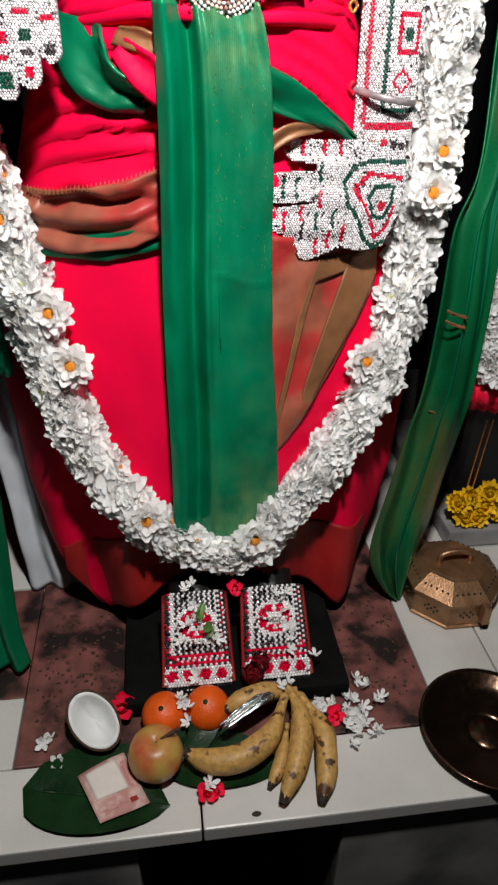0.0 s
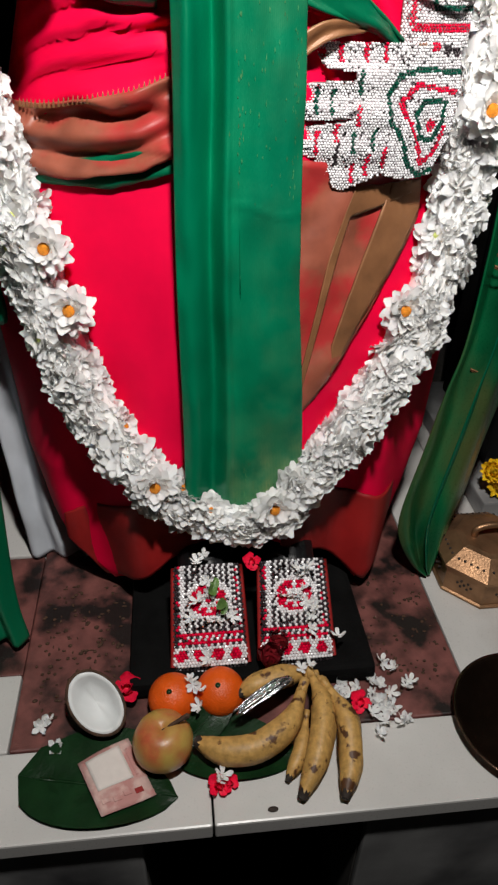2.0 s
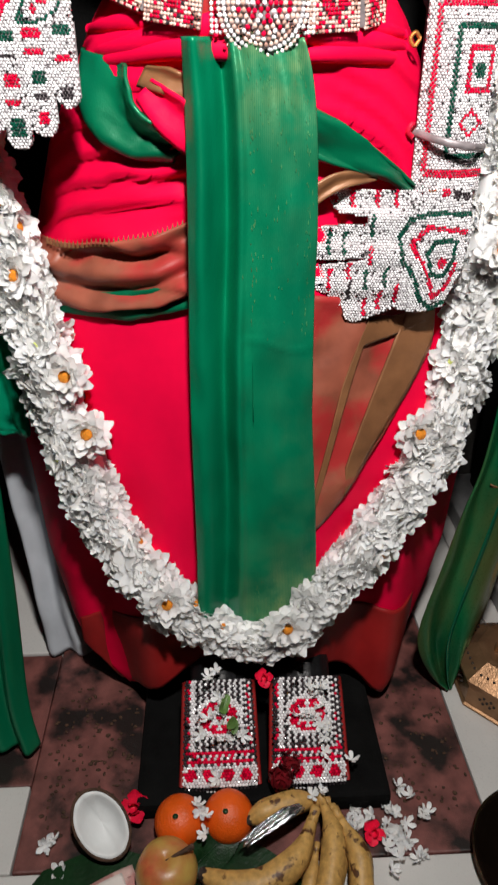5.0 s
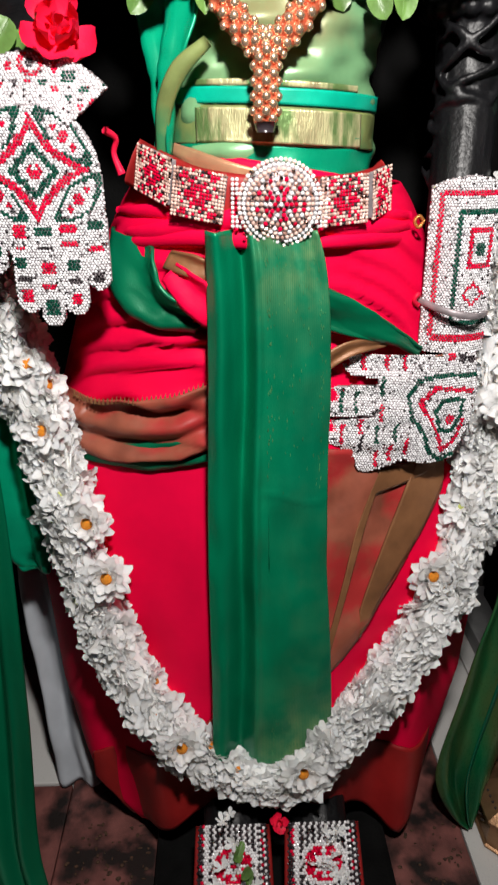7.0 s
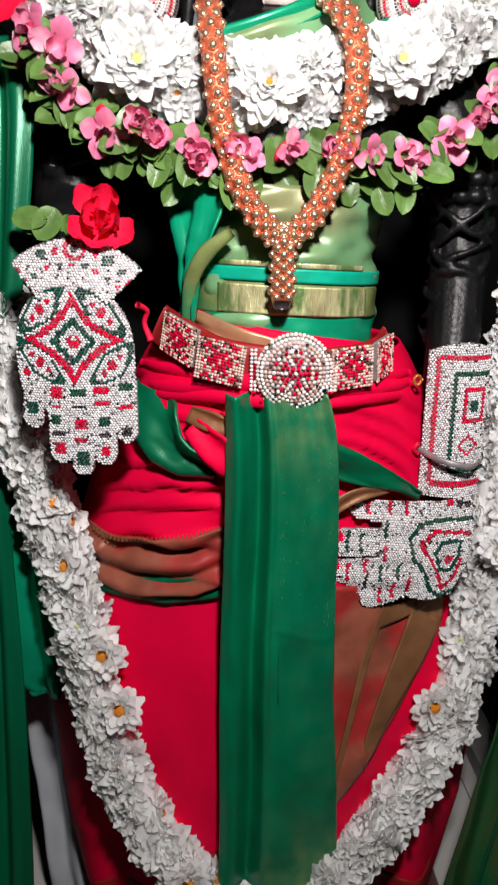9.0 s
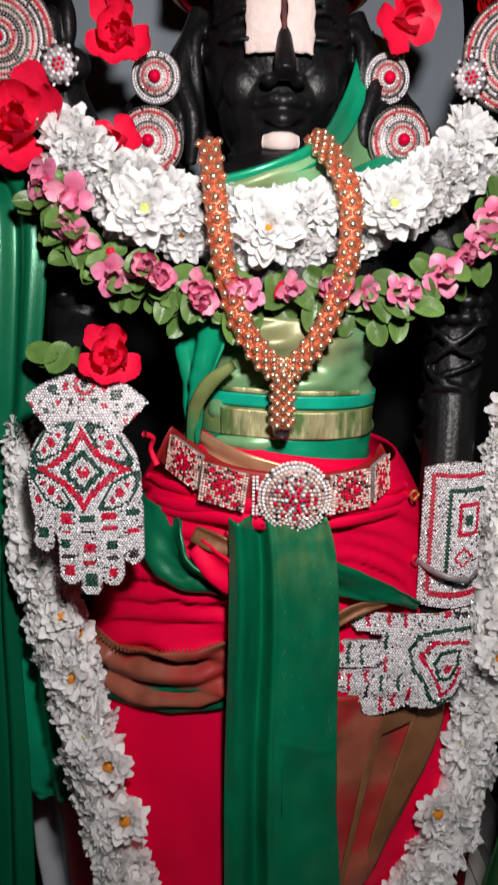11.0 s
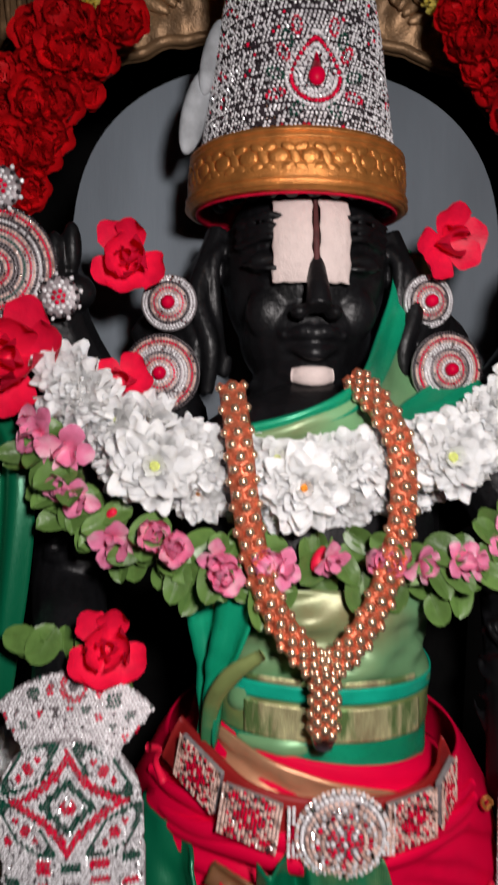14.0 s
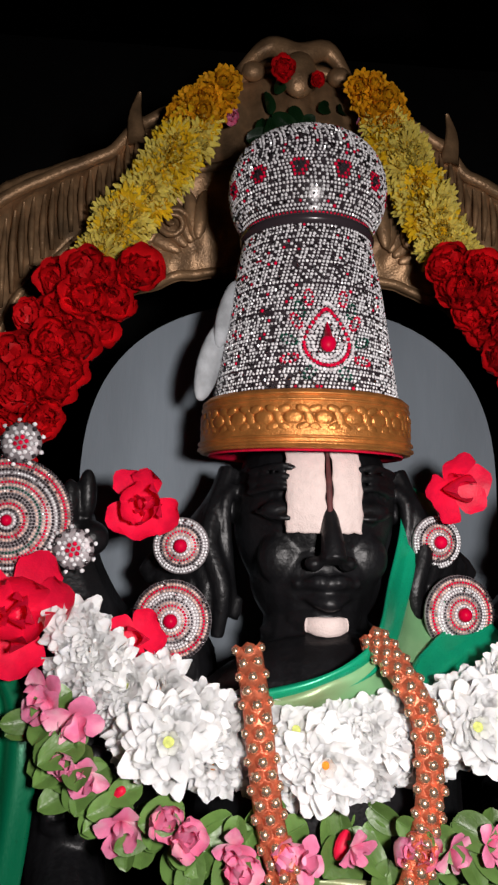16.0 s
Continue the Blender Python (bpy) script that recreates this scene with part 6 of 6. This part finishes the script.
FOIL = material("crumpled_foil", (0.6, 0.6, 0.62), 0.2, metal=0.95, vary=0.2, scale=80, bump=0.8, fine=200)

for x, y in ((-0.112, -0.382), (-0.045, -0.378)):
    o = thing("orange", (x, y, 0.0), "ripe orange on the altar edge", "orange", "oranges")
    part("fruit", ball((x, y, 0.034), (0.035, 0.035, 0.0335), 28, 18), ORANGE, o)
    part("stem", ball((x - 0.004, y - 0.012, 0.066), (0.004, 0.004, 0.0025), 8, 6), DARKLEAF, o, "small green stem end")
o = thing("apple", (-0.126, -0.45, 0.0), "yellow red apple lying on its side", "apple")
part("fruit", lathe([(0.0, 0.006), (0.012, 0.002), (0.028, 0.01), (0.039, 0.03), (0.04, 0.045), (0.033, 0.064), (0.018, 0.074), (0.006, 0.071), (0.0, 0.066)], (-0.126, -0.45, -0.001), 32), APPLE, o)
part("stem", tube([(-0.126, -0.45, 0.064), (-0.1, -0.445, 0.078), (-0.092, -0.44, 0.076)], [0.002, 0.003, 0.004], 6, 8), HUSK, o, "dark stem")


def banana(pts, rad, label):
    o = thing("banana", (pts[1][0], pts[1][1], 0.0), label, "banana", "bananas")
    c = spline(pts, 26)
    prof = [0.35, 0.5, 0.85, 1, 1, 1, 0.95, 0.75, 0.4]
    g = tube(c, [rad * q for q in prof], 10)
    v = []
    for i, p in enumerate(g[0]):
        a = (i % 10)
        s = 1.04 if a % 2 == 0 else 0.95
        ctr = Vector(c[i // 10])
        v.append(ctr + (Vector(p) - ctr) * s)
    part("peel", (v, g[1]), BANANA, o)
    e = Vector(c[-1]) + (Vector(c[-1]) - Vector(c[-3])).normalized() * 0.005
    part("tip", tube([c[-2], c[-1], e], [rad * 0.5, rad * 0.45, rad * 0.3], 8), BTIP, o, "black dried tip")
    s = Vector(c[0]) + (Vector(c[0]) - Vector(c[2])).normalized() * 0.012
    part("stem", tube([c[1], c[0], s], [rad * 0.42, rad * 0.36, rad * 0.4], 8), BANANA, o, "stubby stem")


banana([(0.07, -0.395, 0.052), (0.045, -0.44, 0.044), (0.0, -0.468, 0.038), (-0.045, -0.468, 0.034), (-0.08, -0.452, 0.034)], 0.0195, "spotted ripe banana lying across a leaf")
banana([(0.085, -0.37, 0.045), (0.05, -0.372, 0.05), (0.01, -0.382, 0.05), (-0.018, -0.392, 0.046)], 0.017, "brownish ripe banana behind the others")
banana([(0.086, -0.375, 0.05), (0.094, -0.42, 0.046), (0.078, -0.48, 0.034), (0.05, -0.527, 0.016)], 0.0165, "spotted ripe banana pointing to the altar edge")
banana([(0.10, -0.385, 0.04), (0.1, -0.43, 0.03), (0.08, -0.48, 0.02), (0.062, -0.512, 0.014)], 0.0145, "ripe banana under the bunch")
banana([(0.105, -0.395, 0.05), (0.124, -0.44, 0.04), (0.12, -0.49, 0.026), (0.104, -0.533, 0.018)], 0.0165, "ripe banana with a split black tip")
banana([(0.07, -0.43, 0.03), (0.056, -0.47, 0.02), (0.036, -0.5, 0.012)], 0.011, "small banana under the bunch")

o = thing("coconut", (-0.217, -0.385, 0.0), "broken half coconut with white flesh facing up", "coconut")
mm = facing((-0.217, -0.388, 0.046), (0.12, -0.62, 0.78), 0.5) @ Matrix.Diagonal((0.78, 1.12, 1, 1))
g = lathe([(0.0, -0.04), (0.02, -0.036), (0.036, -0.022), (0.043, -0.004), (0.0435, 0.003), (0.041, 0.004)], (0, 0, 0), 32)
part("shell", ([mm @ Vector(v) for v in g[0]], g[1]), HUSK, o, "brown hairy shell", solid=0.003)
g = lathe([(0.0415, 0.002), (0.0395, 0.005), (0.034, 0.001), (0.027, -0.009), (0.016, -0.016), (0.0, -0.019)], (0, 0, 0), 32)
part("flesh", ([mm @ Vector((v[0], v[1], v[2] + 0.001 * math.sin(v[0] * 300))) for v in g[0]], g[1]), COCO, o, "white coconut flesh")

lf = leaf_mesh("betel_leaf", 0.2, 0.155, DARKLEAF, 5, 0.02, True)
o = thing("betel_leaf", (-0.2, -0.49, 0.0), "large dark green betel leaf under the banknote", "leaf", "leaves on the altar")
piece("blade", lf, Matrix.Translation((-0.288, -0.466, 0.005)) @ pose(0, 0, 0, 0, 0, -13) @ Matrix.Scale(0.92, 4), o)
o = thing("betel_leaf", (-0.2, -0.45, 0.0), "dark green betel leaf beneath another leaf", "leaf", "leaves on the altar")
piece("blade", lf, Matrix.Translation((-0.265, -0.452, 0.002)) @ pose(0, 0, 0, 0, 0, 4) @ Matrix.Scale(0.75, 4), o)
o = thing("betel_leaf", (-0.02, -0.45, 0.0), "dark green leaf under the bananas", "leaf", "leaves on the altar")
piece("blade", lf, Matrix.Translation((-0.098, -0.43, 0.004)) @ pose(0, 0, 0, 0, 0, -14) @ Matrix.Scale(0.8, 4), o)
o = thing("betel_leaf", (-0.05, -0.41, 0.0), "dark green leaf standing behind the bananas", "leaf", "leaves on the altar")
piece("blade", lf, Matrix.Translation((-0.09, -0.43, 0.012)) @ pose(0, 0, 0, 35, -20, 35) @ Matrix.Scale(0.42, 4), o)

note = thing("banknote", (-0.187, -0.48, 0.01), "pale pink banknote folded on a betel leaf", "banknote")
A, B, C, D = [Vector(p) for p in ((-0.239, -0.457, 0.016), (-0.174, -0.428, 0.018), (-0.136, -0.505, 0.015), (-0.203, -0.53, 0.014))]


def note_at(u, v, up=0.0):
    p = A.lerp(B, u).lerp(D.lerp(C, u), v)
    return p + Vector((0, 0, up + 0.004 * math.sin(3 * u + 2 * v)))


def note_zone(name, u0, u1, v0, v1, up, mat, label):
    part(name, sheet(lambda a, b: note_at(u0 + (u1 - u0) * a, v0 + (v1 - v0) * b, up), 10, 10), mat, note, label, solid=0.0006)


note_zone("paper", 0, 1, 0, 1, 0.0, NOTE, "pink paper")
note_zone("blank_field", 0.12, 0.78, 0.06, 0.62, 0.0012, NOTEW, "pale blank field")
for k in range(4):
    note_zone("print_bar", 0.1 + 0.2 * k, 0.24 + 0.2 * k, 0.76 + 0.03 * (k % 2), 0.84 + 0.03 * (k % 2), 0.0012, MAROON if k == 3 else NOTE, "")
note_zone("print_bar", 0.84, 0.9, 0.15, 0.6, 0.0012, NOTE, "")

o = thing("foil", (0.0, -0.41, 0.02), "crumpled silver foil beside the bananas", "foil")
part("strip", drape([((-0.03, -0.425, 0.058), (-0.022, -0.433, 0.055)), ((0.0, -0.408, 0.07), (0.012, -0.42, 0.066)), ((0.03, -0.392, 0.074), (0.045, -0.402, 0.07)), ((0.052, -0.385, 0.066), (0.058, -0.39, 0.06))], 10, 24, 2, 0.004), FOIL, o, solid=0.001)

DEEPROSE = material("crushed_rose_petal", (0.2, 0.004, 0.010), 0.55, vary=0.4, scale=40, bump=0.2, fine=300)
wilted = flower_mesh("wilted_rose", ROSES[1:], [DEEPROSE], 0, 41, 4, 4)
for nm, lab, p, s in (("crushed_rose", "crushed dark red rose at the idol's feet", (0.03, -0.335, 0.05), 0.8), ("crushed_rose", "crushed dark red rose beside another", (0.045, -0.318, 0.06), 0.7), ("red_blossom", "small red flower lying on the tiles", (-0.056, -0.5, 0.012), 0.55), ("red_blossom", "small red flower lying on the tiles", (-0.042, -0.497, 0.01), 0.45), ("red_blossom", "pink red petal beside the coconut", (-0.178, -0.352, 0.025), 0.8), ("red_blossom", "red flower between the foot covers", (0.01, -0.25, 0.16), 0.5), ("red_blossom", "red flower head on the granite", (0.155, -0.395, 0.01), 0.6)):
    o = thing(nm, (p[0], p[1], 0.0), lab, "flower", "red flowers on the altar")
    piece("petals", wilted if "crushed" in nm else scarlets[1], facing(p, (0.1, -0.6, 0.8), p[0] * 40, s * (1.0 if "crushed" in nm else 0.5)), o)

spots = []
for c, n, sx, sy in (((0.185, -0.385), 16, 0.03, 0.03), ((0.2, -0.425), 9, 0.03, 0.02), ((0.13, -0.375), 8, 0.03, 0.015), ((0.21, -0.33), 3, 0.02, 0.02), ((-0.3, -0.39), 4, 0.02, 0.02), ((-0.09, -0.36), 4, 0.012, 0.01)):
    for k in range(n):
        spots.append((c[0] + R.gauss(0, sx * 0.6), c[1] + R.gauss(0, sy * 0.6), 0.008))
for fx, n in ((-0.048, 11), (0.098, 14)):
    for k in range(n):
        y = -0.292 + R.gauss(0, 0.02)
        spots.append((fx + R.gauss(0, 0.017), y, 0.172 + 0.128 * (y + 0.222) / 0.112 + 0.018 + R.uniform(0, 0.008)))
spots += [(-0.075, -0.392, 0.062), (-0.083, -0.387, 0.066), (-0.077, -0.41, 0.05), (-0.086, -0.38, 0.068), (0.072, -0.37, 0.06), (0.085, -0.365, 0.06), (-0.055, -0.5, 0.022), (-0.05, -0.493, 0.022)]
for i, p in enumerate(spots):
    o = new("jasmine", jasmine_mesh)
    o.matrix_world = facing(p, (R.uniform(-0.7, 0.7), R.uniform(-1, 0.3), 1), R.uniform(0, 6), R.uniform(0.65, 1.05))
    tagged(o, "loose white jasmine blossom scattered among the offerings", "jasmine", "scattered jasmine")
o = thing("tulsi_sprig", (-0.045, -0.29, 0.1), "small green sprig among the jasmine on the foot cover", "leaves")
for k in range(7):
    piece("leaf", leaves[k % 3], facing((-0.045 + R.uniform(-0.016, 0.016), -0.285 + R.uniform(-0.014, 0.014), 0.118 + 0.004 * k), (R.uniform(-1, 1), -0.6, 0.8), R.uniform(0, 6), 0.42), o)
grit = [ball((R.uniform(-0.32, -0.19), R.uniform(-0.38, -0.12), 0.001), (R.uniform(0.001, 0.005), R.uniform(0.001, 0.004), 0.0016), 6, 4) for k in range(160)] + [ball((R.uniform(0.2, 0.32), R.uniform(-0.38, -0.14), 0.001), (R.uniform(0.001, 0.004), R.uniform(0.001, 0.004), 0.0016), 6, 4) for k in range(90)]
tagged(part("crumb_scatter", join(*grit), HUSK, kind="stuff"), "dark crumbs and dried petals on the granite", "crumbs")
tagged(part("drop", ball((0.011, -0.533, 0.001), (0.007, 0.004, 0.002), 10, 6), BTIP), "small black wick scrap on the tile", "scrap")

plate_o = thing("plate", (0.388, -0.452, 0.0), "round brown metal offering plate at the altar edge", "plate")
part("dish", lathe([(0.0, 0.004), (0.03, 0.004), (0.031, 0.006), (0.04, 0.006), (0.075, 0.006), (0.088, 0.012), (0.1, 0.022), (0.107, 0.026), (0.108, 0.024), (0.1, 0.016), (0.085, 0.003), (0.0, 0.002)], (0.388, -0.452, 0.0), 64), STEEL, plate_o)
part("centre_boss", lathe([(0.03, 0.006), (0.026, 0.009), (0.0, 0.0095)], (0.388, -0.452, 0.0), 32), STEEL, plate_o, "raised centre")

bx = thing("brass_box", (0.44, -0.15, 0.0), "octagonal pierced reddish brass box with domed lid", "box")
o8 = lambda r, z: [(0.44 + r * math.cos(radians(22.5 + 45 * k)), -0.15 + r * math.sin(radians(22.5 + 45 * k)), z) for k in range(8)]


def stack(levels):
    v = [p for r, z in levels for p in o8(r, z)]
    f = [(8 * i + k, 8 * i + (k + 1) % 8, 8 * i + 8 + (k + 1) % 8, 8 * i + 8 + k) for i in range(len(levels) - 1) for k in range(8)]
    return v, f + [tuple(range(8))[::-1], tuple(range(8 * len(levels) - 8, 8 * len(levels)))]


part("body", stack([(0.094, 0.001), (0.094, 0.004), (0.09, 0.006), (0.09, 0.052), (0.093, 0.054)]), BOXBRASS, bx, smooth=False)
lid = part("lid", stack([(0.096, 0.0545), (0.096, 0.06), (0.088, 0.066), (0.06, 0.085), (0.05, 0.087)]), BOXBRASS, bx, "eight-sided domed lid", smooth=False)
part("handle", tube([(0.41, -0.15, 0.086), (0.412, -0.15, 0.103), (0.44, -0.15, 0.11), (0.468, -0.15, 0.103), (0.47, -0.15, 0.086)], 0.006, 10, 20), BOXBRASS, lid, "arched handle")
holes = []
for k in range(8):
    a = radians(45 * k - 90)
    n = Vector((math.cos(a), math.sin(a), 0))
    t = Vector((-n.y, n.x, 0))
    for du, dz in ((-0.012, 0.03), (0, 0.03), (0.012, 0.03), (-0.006, 0.024), (0.006, 0.024), (-0.006, 0.036), (0.006, 0.036)):
        holes.append(ball(Vector((0.44, -0.15, dz)) + n * 0.0832 + t * du, (0.0025, 0.0025, 0.0025), 8, 6))
    for j in range(5):
        holes.append(ball(Vector((0.44, -0.15, 0.0715)) + n * 0.0735 + t * (j - 2) * 0.011, (0.0025, 0.0025, 0.0025), 8, 6))
part("pierced_pattern", join(*holes), BTIP, bx, "rows of dark pierced holes", kind="stuff")
part("latch", box(0.462, 0.476, -0.252, -0.235, 0.02, 0.06, 0.002), BOXBRASS, bx, "small latch", smooth=False)

# beyond the right-hand cloth: ledge, yellow flowers, incense, hanging garland
ledge = tagged(part("ledge", box(0.49, 1.0, -0.02, 0.45, 0.001, 0.045, 0.005), MARBLE, smooth=False), "grey stone ledge behind the brass box", "ledge", kind="structure")
fl = thing("marigold_heap", (0.55, 0.02, 0.045), "heap of bright yellow marigolds on the stone ledge", "flowers")
ym = flower_mesh("marigold", [(16, 0.024, 0.013, 5, 0.2), (14, 0.022, 0.012, 28, 0.4), (12, 0.018, 0.011, 50, 0.5), (8, 0.013, 0.01, 68, 0.6)], [YELLOW], 0, 21)
for p in ((0.525, 0.005, 0.07), (0.55, 0.0, 0.068), (0.51, 0.01, 0.10), (0.535, 0.015, 0.105), (0.575, 0.01, 0.12), (0.565, 0.005, 0.09), (0.59, 0.01, 0.075)):
    piece("marigold", ym, facing(p, (R.uniform(-0.4, 0.2), -0.8, 0.5), R.uniform(0, 6), 1.05), fl)
for x in (0.535, 0.548):
    o = tagged(part("incense_stick", tube([(x, 0.04, 0.05), (x + 0.02, 0.05, 0.27)], 0.0017, 6), GOLD), "thin yellow incense stick standing in the flowers", "incense", "incense sticks")
pillar = tagged(part("side_pillar", box(0.53, 0.75, 0.09, 0.3, 0.045, 1.2, 0.02), STONE, smooth=False), "black stone pillar behind the hanging cloth", "pillar")
hg = thing("side_garland", (0.53, 0.05, 0.38), "end of a white chrysanthemum garland on the side pillar", "garland")
# Pale core added behind the side garland's flowers.
part("string", tube([(0.55, 0.07, 0.66), (0.535, 0.055, 0.5), (0.545, 0.05, 0.4)], 0.03, 8, 10), WHITECLOTH, hg, "added pale core that brightens the gaps")
for k in range(42):
    t = k / 41
    a = R.uniform(-1.6, 1.6)
    p = Vector((0.55 - 0.02 * math.sin(math.pi * t) + 0.036 * math.sin(a), 0.07 - 0.02 * t - 0.03 * math.cos(a), 0.66 - 0.27 * t))
    piece("flower", R.choice(mums), facing(p, (math.sin(a), -math.cos(a), R.uniform(-0.3, 0.3)), R.uniform(0, 6), 0.95), hg)
rc = thing("red_cloth", (0.55, 0.06, 0.3), "gathered red cloth under the side garland", "cloth")
part("fold", drape([((0.49, 0.06, 0.37), (0.62, 0.06, 0.37)), ((0.5, 0.04, 0.33), (0.62, 0.04, 0.32)), ((0.52, 0.07, 0.29), (0.62, 0.07, 0.27))], 20, 16, 4, 0.008), HIBISCUS, rc, solid=0.004)
